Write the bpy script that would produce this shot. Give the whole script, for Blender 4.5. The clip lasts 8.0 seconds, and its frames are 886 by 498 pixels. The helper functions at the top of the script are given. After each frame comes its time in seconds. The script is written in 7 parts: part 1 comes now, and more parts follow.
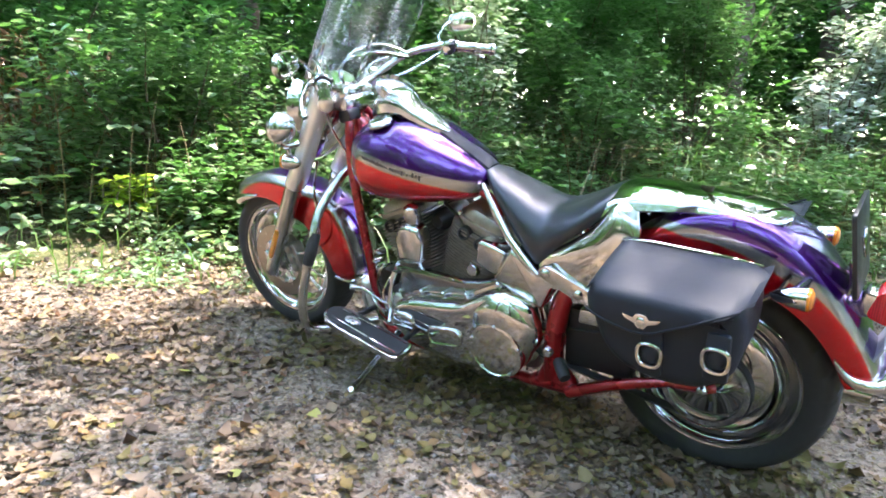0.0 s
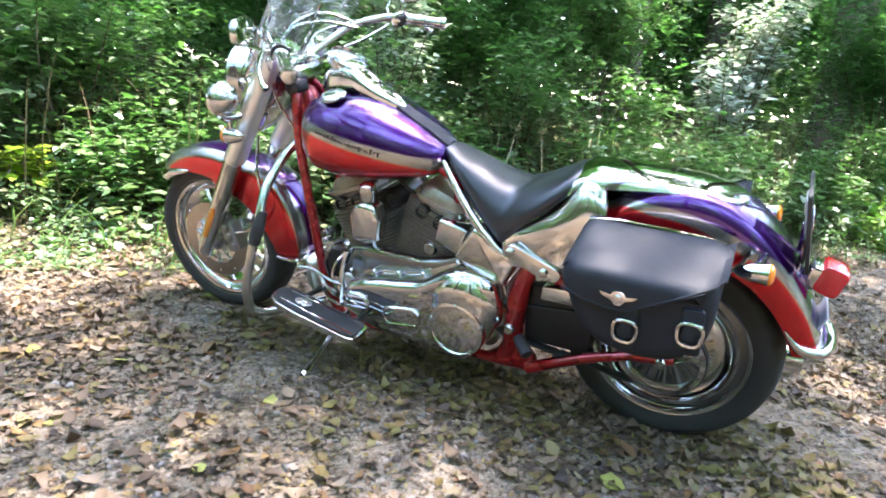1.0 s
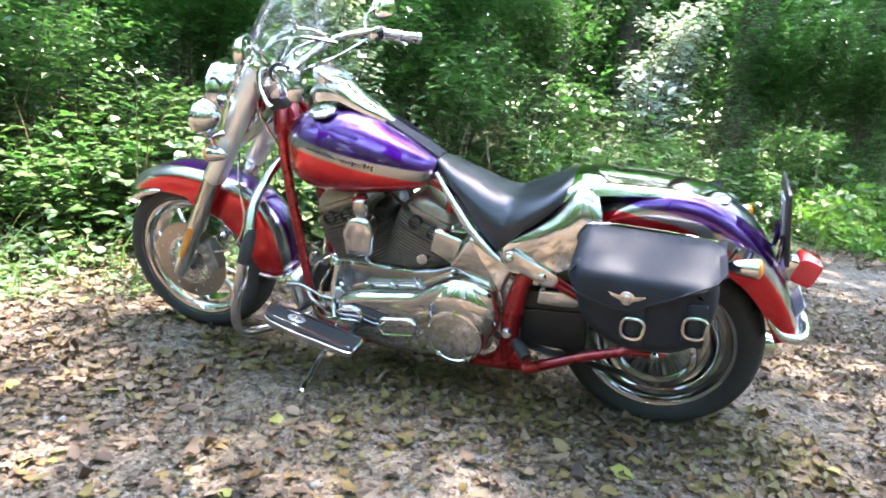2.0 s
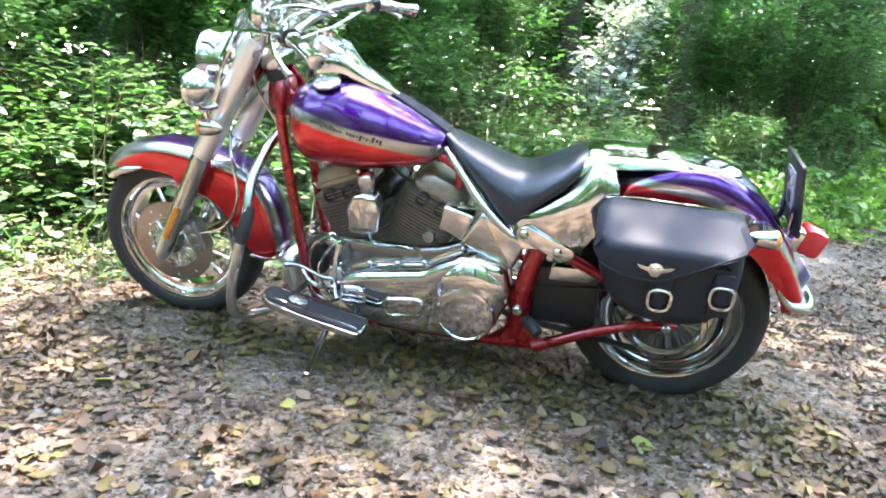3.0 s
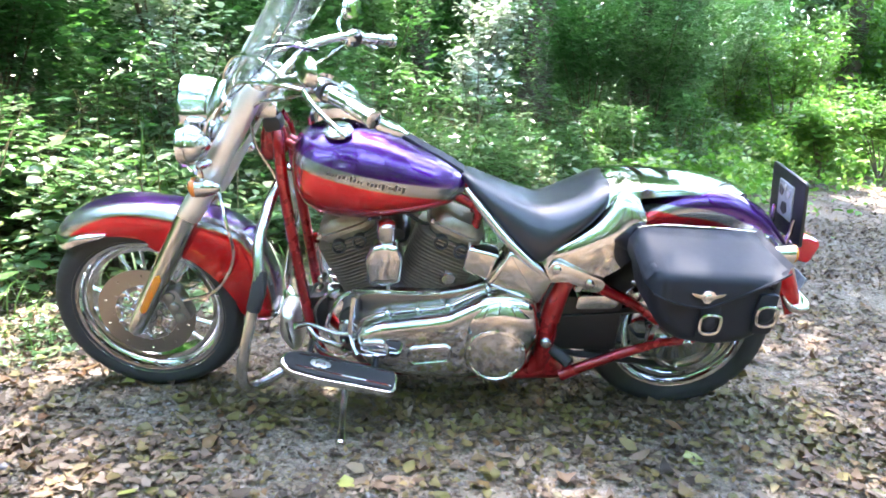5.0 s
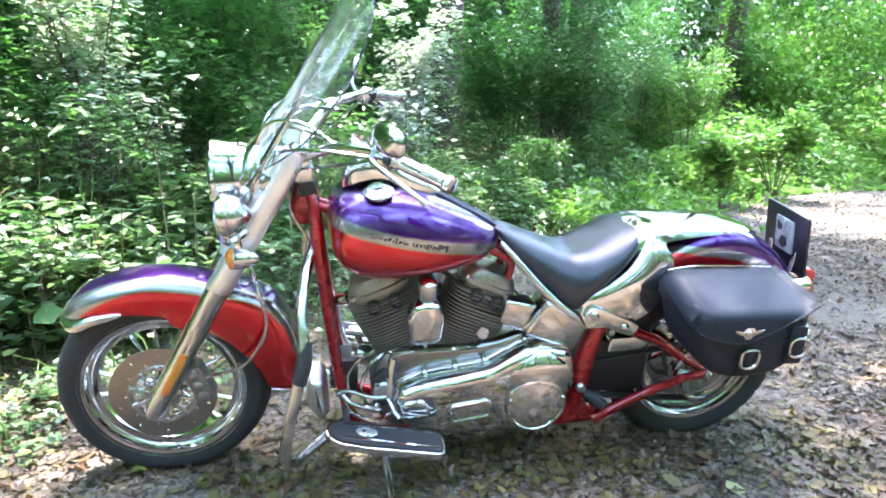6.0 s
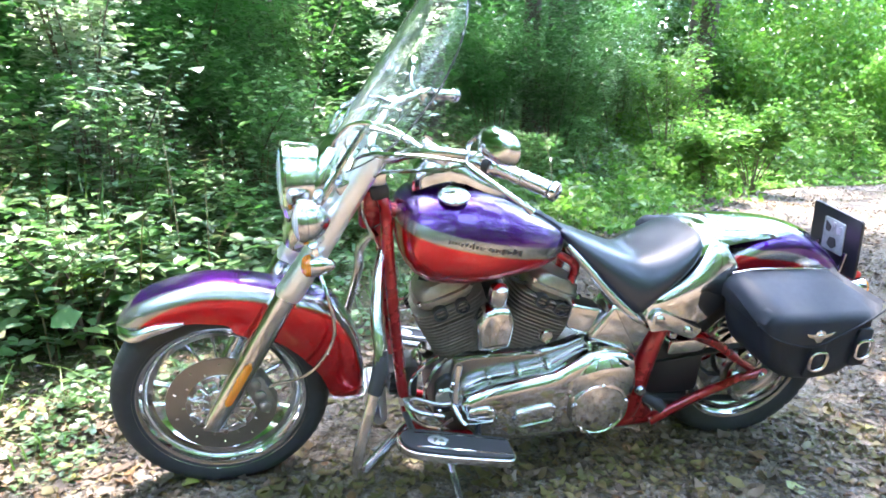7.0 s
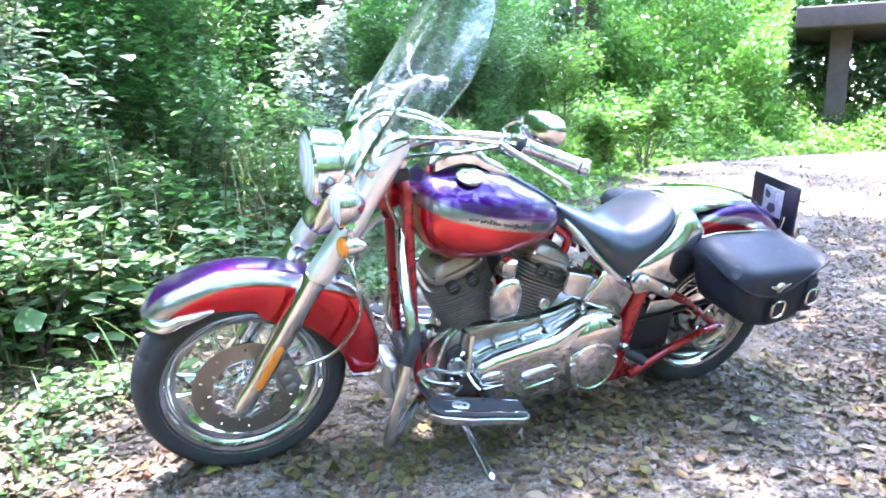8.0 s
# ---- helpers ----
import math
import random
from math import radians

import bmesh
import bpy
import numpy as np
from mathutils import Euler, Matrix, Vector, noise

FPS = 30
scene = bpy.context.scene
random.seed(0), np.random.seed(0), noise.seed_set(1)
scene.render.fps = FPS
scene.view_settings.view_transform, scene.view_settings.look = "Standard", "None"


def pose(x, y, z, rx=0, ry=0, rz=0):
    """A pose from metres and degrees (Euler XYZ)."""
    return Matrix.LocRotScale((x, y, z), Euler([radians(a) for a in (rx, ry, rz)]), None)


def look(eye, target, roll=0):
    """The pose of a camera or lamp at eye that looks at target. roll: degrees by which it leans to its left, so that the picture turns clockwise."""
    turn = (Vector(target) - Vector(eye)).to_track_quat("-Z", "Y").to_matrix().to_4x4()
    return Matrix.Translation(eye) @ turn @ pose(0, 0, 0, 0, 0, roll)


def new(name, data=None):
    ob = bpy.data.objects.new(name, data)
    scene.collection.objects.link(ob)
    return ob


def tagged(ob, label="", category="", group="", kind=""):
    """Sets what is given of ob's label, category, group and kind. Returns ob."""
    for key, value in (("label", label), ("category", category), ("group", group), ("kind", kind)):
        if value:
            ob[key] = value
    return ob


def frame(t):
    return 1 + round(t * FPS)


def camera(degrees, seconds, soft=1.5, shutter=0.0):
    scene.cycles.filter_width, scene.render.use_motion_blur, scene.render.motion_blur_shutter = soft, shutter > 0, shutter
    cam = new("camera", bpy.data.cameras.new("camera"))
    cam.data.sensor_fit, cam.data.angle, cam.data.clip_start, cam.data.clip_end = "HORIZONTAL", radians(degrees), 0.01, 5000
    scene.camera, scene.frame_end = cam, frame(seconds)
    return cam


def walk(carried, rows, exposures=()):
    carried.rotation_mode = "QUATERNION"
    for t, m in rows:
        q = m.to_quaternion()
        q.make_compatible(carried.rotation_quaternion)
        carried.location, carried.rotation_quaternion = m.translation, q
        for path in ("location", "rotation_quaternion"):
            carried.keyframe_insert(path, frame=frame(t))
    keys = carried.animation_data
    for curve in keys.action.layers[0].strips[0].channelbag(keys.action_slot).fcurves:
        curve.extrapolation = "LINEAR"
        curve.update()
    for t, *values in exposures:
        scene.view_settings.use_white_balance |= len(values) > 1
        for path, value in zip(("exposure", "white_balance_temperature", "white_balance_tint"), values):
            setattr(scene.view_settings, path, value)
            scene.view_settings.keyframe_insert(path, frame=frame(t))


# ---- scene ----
cam = camera(67.1, 8.0, 1.8)
PATH = [
    (0, (-0.329, 1.937, 0.915), (0.765, 0.314, 0.505), 4.4),
    (0.5, (-0.246, 1.945, 0.907), (0.746, 0.267, 0.462), 5.0),
    (1, (-0.15, 2.005, 0.903), (0.664, 0.236, 0.447), 6.0),
    (1.5, (-0.04, 2.085, 0.902), (0.614, 0.241, 0.485), 5.1),
    (1.7, (-0.008, 2.109, 0.906), (0.626, 0.257, 0.495), 4.8),
    (2.8, (0.2, 2.141, 0.857), (0.663, 0.246, 0.416), 5.6),
    (3, (0.257, 2.153, 0.843), (0.669, 0.245, 0.408), 5.4),
    (3.5, (0.391, 2.189, 0.846), (0.602, 0.241, 0.443), 4.4),
    (4, (0.546, 2.214, 0.879), (0.639, 0.255, 0.487), 3.1),
    (4.5, (0.647, 2.182, 0.906), (0.707, 0.228, 0.483), 1.8),
    (4.7, (0.691, 2.153, 0.924), (0.734, 0.202, 0.486), 1.9),
    (5.8, (1.099, 2.069, 0.997), (0.788, 0.128, 0.631), 1.0),
    (6, (1.168, 2.061, 1.009), (0.836, 0.119, 0.67), 0.2),
    (6.5, (1.3, 2.014, 1.021), (0.954, 0.075, 0.675), -0.2),
    (7, (1.446, 1.964, 1.035), (1.007, 0.047, 0.672), 0.6),
    (7.5, (1.622, 1.967, 1.044), (1.025, 0.1, 0.647), 0.6),
    (8, (1.805, 1.975, 1.033), (1.061, 0.163, 0.63), -0.4),
]
walk(cam, [(t, look(eye, target, roll)) for t, eye, target, roll in PATH],
     exposures=[(0.0, 4.06, 6750, 22), (4.5, 4.48, 6550, 22), (6.0, 4.45, 6300, 21), (6.5, 4.34, 6600, 20), (7.0, 4.42, 6350, 20), (7.5, 4.34, 6500, 19), (8.0, 4.72, 5820, 29)])

# ---------------------------------------------------------------- light
SUN_ELEV, SUN_AZ = 70.0, 262.0   # azimuth counted from +x towards +y: the sun stands over the wood
sun_dir = Vector((math.cos(radians(SUN_ELEV)) * math.cos(radians(SUN_AZ)),
                  math.cos(radians(SUN_ELEV)) * math.sin(radians(SUN_AZ)), math.sin(radians(SUN_ELEV))))
world = bpy.data.worlds.new("sky")
scene.world = world
world.use_nodes = True
wn = world.node_tree
sky = wn.nodes.new("ShaderNodeTexSky")
sky.sky_type = "NISHITA"
sky.sun_disc = False
sky.sun_elevation = radians(SUN_ELEV)
sky.sun_rotation = radians(90 - SUN_AZ)
wn.nodes["Background"].inputs["Strength"].default_value = 0.255
wn.links.new(sky.outputs["Color"], wn.nodes["Background"].inputs["Color"])
sun_data = bpy.data.lights.new("sun", "SUN")
sun_data.energy = 1.85
sun_data.angle = radians(0.6)
sun_data.color = (1.0, 0.97, 0.90)
sun = new("sun", sun_data)
sun.matrix_world = look(sun_dir * 60, (0, 0, 0))


# ---------------------------------------------------------------- materials
def material(name):
    m = bpy.data.materials.new(name)
    m.use_nodes = True
    nt = m.node_tree
    return m, nt, nt.nodes["Principled BSDF"]


def node(nt, kind, **values):
    n = nt.nodes.new("ShaderNode" + kind)
    for key, value in values.items():
        n.inputs[key.replace("_", " ")].default_value = value
    return n


def mix_rgb(nt, fac, a, b, blend="MIX"):
    n = nt.nodes.new("ShaderNodeMix")
    n.data_type, n.blend_type = "RGBA", blend
    for socket, v in ((n.inputs[0], fac), (n.inputs[6], a), (n.inputs[7], b)):
        if isinstance(v, bpy.types.NodeSocket):
            nt.links.new(v, socket)
        else:
            socket.default_value = v if isinstance(v, (int, float)) else (*v, 1)[:4]
    return n.outputs[2]


def ramp(nt, fac, *stops):
    n = nt.nodes.new("ShaderNodeValToRGB")
    while len(n.color_ramp.elements) < len(stops):
        n.color_ramp.elements.new(0.5)
    for e, (p, c) in zip(n.color_ramp.elements, stops):
        e.position, e.color = p, (*c, 1) if isinstance(c, tuple) else (c, c, c, 1)
    nt.links.new(fac, n.inputs[0])
    return n.outputs[0]


def noise_tex(nt, scale, detail=4, rough=0.55, coord=None):
    n = node(nt, "TexNoise", Scale=scale, Detail=detail, Roughness=rough)
    if coord is None:
        tc = nt.nodes.new("ShaderNodeTexCoord")
        coord = tc.outputs["Object"]
    nt.links.new(coord, n.inputs["Vector"])
    return n.outputs["Fac"]


def bump(nt, height, strength, distance, bsdf):
    n = node(nt, "Bump", Strength=strength, Distance=distance)
    nt.links.new(height, n.inputs["Height"])
    nt.links.new(n.outputs[0], bsdf.inputs["Normal"])


def surface(name, color, rough, metal=0.0, var=0.15, scale=40.0, bump_s=0.0, bump_scale=200.0, coat=0.0, rough_var=0.1, spec=0.5):
    """A plain surface with wear at two scales in its colour and gloss."""
    m, nt, b = material(name)
    big, small = noise_tex(nt, scale * 0.2, 3), noise_tex(nt, scale, 5)
    mixed = mix_rgb(nt, 0.5, big, small)
    dark, light = tuple(c * (1 - var) for c in color), tuple(min(1, c * (1 + var)) for c in color)
    nt.links.new(ramp(nt, mixed, (0.3, dark), (0.7, light)), b.inputs["Base Color"])
    nt.links.new(ramp(nt, mixed, (0.3, max(0.02, rough - rough_var)), (0.7, min(1, rough + rough_var))), b.inputs["Roughness"])
    b.inputs["Metallic"].default_value = metal
    b.inputs["Coat Weight"].default_value = coat
    b.inputs["Coat Roughness"].default_value = 0.04
    b.inputs["Specular IOR Level"].default_value = spec
    if bump_s:
        bump(nt, noise_tex(nt, bump_scale, 4), bump_s, 0.002, b)
    return m


def chrome_material(name, tint=(0.68, 0.68, 0.67), rough=0.03, dust=0.09):
    m, nt, b = material(name)
    fine, wide = noise_tex(nt, 120, 6), noise_tex(nt, 9, 3)
    grime = mix_rgb(nt, 0.75, fine, wide)
    b.inputs["Metallic"].default_value = 1.0
    nt.links.new(ramp(nt, grime, (0.35, tint), (0.75, tuple(c * 0.9 for c in tint))), b.inputs["Base Color"])
    nt.links.new(ramp(nt, grime, (0.38, rough), (0.75, rough + dust)), b.inputs["Roughness"])
    return m


def paint_material():
    """Candy paint in three tones: violet over silver over red. The second UV coordinate counts silver band widths."""
    m, nt, b = material("three_tone_candy_paint")
    uv = nt.nodes.new("ShaderNodeUVMap")
    uv.uv_map = "bands"
    sep = nt.nodes.new("ShaderNodeSeparateXYZ")
    nt.links.new(uv.outputs[0], sep.inputs[0])
    v = nt.nodes.new("ShaderNodeMapRange")
    v.inputs["From Min"].default_value, v.inputs["From Max"].default_value = -4, 6
    nt.links.new(sep.outputs[1], v.inputs[0])
    at = lambda x: (x + 4) / 10
    red, silver, violet = (0.56, 0.003, 0.008), (0.27, 0.265, 0.25), (0.060, 0.0012, 0.135)
    col = ramp(nt, v.outputs[0], (0.0, (0.38, 0.001, 0.003)), (at(-1.2), red), (at(-0.12), red), (at(-0.05), (0.36, 0.28, 0.14)), (at(0.06), silver),
               (at(0.94), silver), (at(1.0), (0.26, 0.22, 0.28)), (at(1.1), violet), (1.0, (0.045, 0.001, 0.105)))
    flake = noise_tex(nt, 900, 2)
    col = mix_rgb(nt, ramp(nt, flake, (0.45, 0.0), (0.75, 0.5)), col, mix_rgb(nt, 1.0, col, (1.6, 1.6, 1.6), "MULTIPLY"))
    nt.links.new(col, b.inputs["Base Color"])
    b.inputs["Metallic"].default_value = 0.8
    b.inputs["Roughness"].default_value = 0.24
    b.inputs["Specular IOR Level"].default_value = 0.2
    b.inputs["Coat Weight"].default_value = 1.0
    b.inputs["Coat IOR"].default_value = 1.6
    nt.links.new(ramp(nt, noise_tex(nt, 30, 6), (0.4, 0.008), (0.8, 0.035)), b.inputs["Coat Roughness"])
    return m


def leaf_material(name, greens, rough=0.42, translucent=0.35, gloss=0.5, stain=(0.12, 0.14, 0.05), through_light=(0.11, 0.38, 0.05)):
    """Leaves: colour differs from leaf to leaf and over the blade; light shines through."""
    m, nt, b = material(name)
    geo = nt.nodes.new("ShaderNodeNewGeometry")
    steps = [(i / (len(greens) - 1), g) for i, g in enumerate(greens)]
    col = ramp(nt, geo.outputs["Random Per Island"], *steps)
    blotch = noise_tex(nt, 35, 3)
    col = mix_rgb(nt, ramp(nt, blotch, (0.35, 0.0), (0.8, 0.5)), col, mix_rgb(nt, 0.4, col, stain))
    nt.links.new(col, b.inputs["Base Color"])
    b.inputs["Roughness"].default_value = rough
    b.inputs["Specular IOR Level"].default_value = gloss
    tr = nt.nodes.new("ShaderNodeBsdfTranslucent")
    nt.links.new(mix_rgb(nt, 0.4, col, through_light), tr.inputs["Color"])
    mx = nt.nodes.new("ShaderNodeMixShader")
    mx.inputs[0].default_value = translucent
    nt.links.new(b.outputs[0], mx.inputs[1])
    nt.links.new(tr.outputs[0], mx.inputs[2])
    nt.links.new(mx.outputs[0], nt.nodes["Material Output"].inputs["Surface"])
    return m


def lens_material(name, color, rough=0.12):
    m, nt, b = material(name)
    w = nt.nodes.new("ShaderNodeTexWave")
    w.inputs["Scale"].default_value = 60
    tc = nt.nodes.new("ShaderNodeTexCoord")
    nt.links.new(tc.outputs["Object"], w.inputs["Vector"])
    nt.links.new(mix_rgb(nt, w.outputs["Fac"], color, tuple(c * 0.7 for c in color)), b.inputs["Base Color"])
    b.inputs["Roughness"].default_value = rough
    b.inputs["Coat Weight"].default_value = 1.0
    b.inputs["Subsurface Weight"].default_value = 0.3
    bump(nt, w.outputs["Fac"], 0.4, 0.002, b)
    return m


def glass_material(name, rough=0.0, tint=(0.93, 0.985, 0.90)):
    """Clear acrylic sheet; pale upright streaks paint the bright sky's reflection into it."""
    m, nt, b = material(name)
    b.inputs["Transmission Weight"].default_value = 1.0
    b.inputs["Base Color"].default_value = (*tint, 1)
    nt.links.new(ramp(nt, noise_tex(nt, 14, 5), (0.45, rough), (0.9, rough + 0.015)), b.inputs["Roughness"])
    b.inputs["IOR"].default_value = 1.49
    tc = nt.nodes.new("ShaderNodeTexCoord")
    mp = nt.nodes.new("ShaderNodeMapping")
    mp.inputs["Scale"].default_value = (4, 20, 1.6)
    mp.inputs["Rotation"].default_value = (0, radians(-30), 0)
    nt.links.new(tc.outputs["Object"], mp.inputs["Vector"])
    # streaks of sky reflection, mixed in as pale diffuse colour
    streaks = ramp(nt, noise_tex(nt, 1.0, 5, 0.6, mp.outputs["Vector"]), (0.46, 0.01), (0.58, 0.05), (0.70, 0.30))
    glare = nt.nodes.new("ShaderNodeBsdfDiffuse")
    glare.inputs["Color"].default_value = (0.80, 0.82, 0.78, 1)
    lit = nt.nodes.new("ShaderNodeBsdfTranslucent")
    lit.inputs["Color"].default_value = (0.80, 0.83, 0.76, 1)
    half, mx = nt.nodes.new("ShaderNodeMixShader"), nt.nodes.new("ShaderNodeMixShader")
    nt.links.new(glare.outputs[0], half.inputs[1])
    nt.links.new(lit.outputs[0], half.inputs[2])
    nt.links.new(streaks, mx.inputs[0])
    nt.links.new(b.outputs[0], mx.inputs[1])
    nt.links.new(half.outputs[0], mx.inputs[2])
    nt.links.new(mx.outputs[0], nt.nodes["Material Output"].inputs["Surface"])
    return m


CHROME = chrome_material("chrome", (0.64, 0.64, 0.635))
DUSTY_CHROME = chrome_material("dusty_chrome", (0.70, 0.69, 0.67), 0.075, 0.07)
SATIN_CHROME = chrome_material("satin_chrome", (0.92, 0.91, 0.89), 0.38, 0.10)
STEEL = chrome_material("brushed_disc_steel", (0.42, 0.38, 0.33), 0.28, 0.2)
PAINT = paint_material()
RED_FRAME = surface("red_frame_paint", (0.33, 0.002, 0.006), 0.28, 0.5, 0.2, 25, coat=1.0)
RUBBER = surface("tyre_rubber", (0.025, 0.025, 0.025), 0.72, 0, 0.4, 60, 0.35, 260)
BLACK = surface("black_enamel", (0.015, 0.015, 0.017), 0.4, 0, 0.3, 50)
LEATHER = surface("black_leather", (0.009, 0.013, 0.020), 0.60, 0, 0.2, 60, 0.3, 330, rough_var=0.08, spec=0.4)
SEAT_LEATHER = surface("seat_leather", (0.012, 0.015, 0.021), 0.31, 0, 0.15, 50, 0.25, 300, rough_var=0.03, spec=0.7)
CAST = surface("cast_aluminium", (0.34, 0.33, 0.31), 0.42, 0.85, 0.25, 60, 0.25, 250)
FIN = surface("cylinder_fin_metal", (0.33, 0.29, 0.24), 0.42, 0.7, 0.3, 70, 0.2, 200)
HEAD = surface("dull_head_metal", (0.34, 0.30, 0.245), 0.4, 0.7, 0.3, 60, 0.2, 200)
SMOKED = chrome_material("dark_polished_case", (0.34, 0.34, 0.33), 0.16, 0.18)
DARK_METAL = surface("dark_engine_metal", (0.06, 0.06, 0.06), 0.45, 0.6, 0.3, 60, 0.2, 200)
AMBER = lens_material("amber_lens", (0.85, 0.26, 0.02))
TAIL_RED = lens_material("red_lens", (0.75, 0.02, 0.03))
CLEAR_LENS = lens_material("clear_lamp_lens", (0.75, 0.76, 0.75), 0.05)
GLASS = glass_material("clear_windshield")
SILVER_PANEL = surface("silver_panel", (0.55, 0.55, 0.54), 0.3, 0.8, 0.2, 60)
MIRROR = chrome_material("mirror_glass", (0.86, 0.87, 0.84), 0.01, 0.01)
DARK_INK = surface("dark_lettering", (0.03, 0.025, 0.025), 0.35, 0, 0.1, 60)
PRINT_PANEL = surface("pale_matt_panel", (0.34, 0.34, 0.34), 0.6, 0, 0.35, 60)


# ---------------------------------------------------------------- mesh helpers
def part(name, bm, mat, parent, label="", smooth=40, mats=()):
    """Links a bmesh as one mesh object, under a thing or a part, or on its own."""
    me = bpy.data.meshes.new(name)
    bmesh.ops.recalc_face_normals(bm, faces=bm.faces)
    bm.to_mesh(me)
    bm.free()
    for mm in (mat, *mats):
        me.materials.append(mm)
    if smooth:
        me.shade_smooth()
        me.set_sharp_from_angle(angle=radians(smooth))
    ob = new(name, me)
    if parent is not None:
        ob.parent = parent
    return tagged(ob, label)


def spline(pts, k=6):
    """A smooth line through the points (Catmull-Rom)."""
    p = [Vector(q) for q in pts]
    if len(p) < 3 or k < 2:
        return p
    p = [2 * p[0] - p[1]] + p + [2 * p[-1] - p[-2]]
    out = []
    for a, b, c, d in zip(p, p[1:], p[2:], p[3:]):
        for i in range(k):
            t = i / k
            out.append(0.5 * (2 * b + (c - a) * t + (2 * a - 5 * b + 4 * c - d) * t * t + (3 * b - a - 3 * c + d) * t ** 3))
    return out + [p[-2]]


def loft(bm, rings, caps=True, bands=None, closed=True):
    """Skins rings of equally many points. bands: a pair of paint coordinates for each point."""
    uv = bm.loops.layers.uv.get("bands") or (bm.loops.layers.uv.new("bands") if bands else None)
    vs = [[bm.verts.new(p) for p in ring] for ring in rings]
    n, faces = len(rings[0]), []
    for i in range(len(vs) - 1):
        for j in range(n if closed else n - 1):
            k = (j + 1) % n
            f = bm.faces.new((vs[i][j], vs[i][k], vs[i + 1][k], vs[i + 1][j]))
            if bands:
                for loop, (a, b) in zip(f.loops, ((i, j), (i, k), (i + 1, k), (i + 1, j))):
                    loop[uv].uv = bands[a][b]
    if caps:
        for ring, idx in ((vs[0], 0), (vs[-1], len(vs) - 1)):
            f = bm.faces.new(ring if idx else ring[::-1])
            if bands:
                for loop in f.loops:
                    loop[uv].uv = bands[idx][ring.index(loop.vert)]
    return vs


def tube(bm, pts, r, n=12, k=6, caps=True):
    """A round bar along a smooth line; r is one radius, or one for each given point."""
    line = spline(pts, k)
    radii = [r] * len(line)
    if not isinstance(r, (int, float)):
        radii = [float(x) for x in np.interp(np.linspace(0, len(pts) - 1, len(line)), range(len(pts)), r)]
    rings, side = [], None
    for i, p in enumerate(line):
        d = (line[min(i + 1, len(line) - 1)] - line[max(i - 1, 0)]).normalized()
        if side is None:
            side = d.orthogonal().normalized()
        side = (side - d * side.dot(d)).normalized()
        up = d.cross(side)
        rings.append([p + radii[i] * (math.cos(a) * side + math.sin(a) * up) for a in (2 * math.pi * j / n for j in range(n))])
    loft(bm, rings, caps)


def frame_of(axis):
    d = Vector(axis).normalized()
    a = d.orthogonal().normalized() if abs(d.y) < 0.99 else Vector((1, 0, 0))
    a = (a - d * a.dot(d)).normalized()
    return a, d.cross(a), d


def lathe(bm, profile, origin, axis, n=40, caps=True):
    """Turns a profile of (radius, along) round the axis."""
    a, b, d = frame_of(axis)
    o = Vector(origin)
    loft(bm, [[o + d * h + r * (math.cos(t) * a + math.sin(t) * b) for t in (2 * math.pi * j / n for j in range(n))] for r, h in profile], caps)


def torus_lathe(bm, profile, origin, axis, n=64):
    """Turns a closed profile of (radius, along) into a ring."""
    a, b, d = frame_of(axis)
    o = Vector(origin)
    m = len(profile)
    vs = []
    for j in range(n):
        t = 2 * math.pi * j / n
        w = math.cos(t) * a + math.sin(t) * b
        vs.append([bm.verts.new(o + d * h + r * w) for r, h in profile])
    for j in range(n):
        q = (j + 1) % n
        for i in range(m):
            k = (i + 1) % m
            bm.faces.new((vs[j][i], vs[j][k], vs[q][k], vs[q][i]))


def inset(outline, b):
    """The outline moved inwards by b."""
    area = sum(p[0] * q[1] - q[0] * p[1] for p, q in zip(outline, outline[1:] + outline[:1]))
    s = 1 if area > 0 else -1
    out = []
    for i, p in enumerate(outline):
        a, c = outline[i - 1], outline[(i + 1) % len(outline)]
        e, f = Vector((p[0] - a[0], p[1] - a[1])).normalized(), Vector((c[0] - p[0], c[1] - p[1])).normalized()
        n1, n2 = Vector((-e.y, e.x)) * s, Vector((-f.y, f.x)) * s
        m = (n1 + n2)
        m = m / max(0.35, m.dot(n1)) if m.length > 1e-6 else n1
        out.append((p[0] + m.x * b, p[1] + m.y * b))
    return out


def rounded(outline, r=0.01, k=3):
    """Rounds the corners of an outline."""
    out = []
    for i, p in enumerate(outline):
        p = Vector(p)
        a, c = Vector(outline[i - 1]) - p, Vector(outline[(i + 1) % len(outline)]) - p
        q = min(r, a.length * 0.45, c.length * 0.45)
        s, e = p + a.normalized() * q, p + c.normalized() * q
        for j in range(k + 1):
            t = j / k
            out.append(tuple((1 - t) ** 2 * s + 2 * t * (1 - t) * p + t * t * e))
    return out


def slab(bm, outline, y0, y1, b=0.004, place=None, steps=2):
    """A plate with the outline in (x, z), from y0 to y1, with rounded edges. place: a matrix that moves it."""
    rings = []
    lo, hi = min(y0, y1), max(y0, y1)
    b = min(b, (hi - lo) * 0.49)
    for j in range(steps + 1):
        t = j / steps * math.pi / 2
        rings.append((lo + b * (1 - math.sin(t)), b * (1 - math.cos(t))))
    rings = rings[::-1]
    full = [(lo + b * (1 - math.cos(j / steps * math.pi / 2)), b * (1 - math.sin(j / steps * math.pi / 2))) for j in range(steps + 1)]
    full += [(hi - (y - lo), i) for y, i in full[::-1]]
    pts = []
    for y, i in full:
        o = inset(outline, i) if i > 1e-7 else outline
        pts.append([Vector((x, y, z)) for x, z in o])
    if place is not None:
        pts = [[place @ p for p in ring] for ring in pts]
    loft(bm, pts)


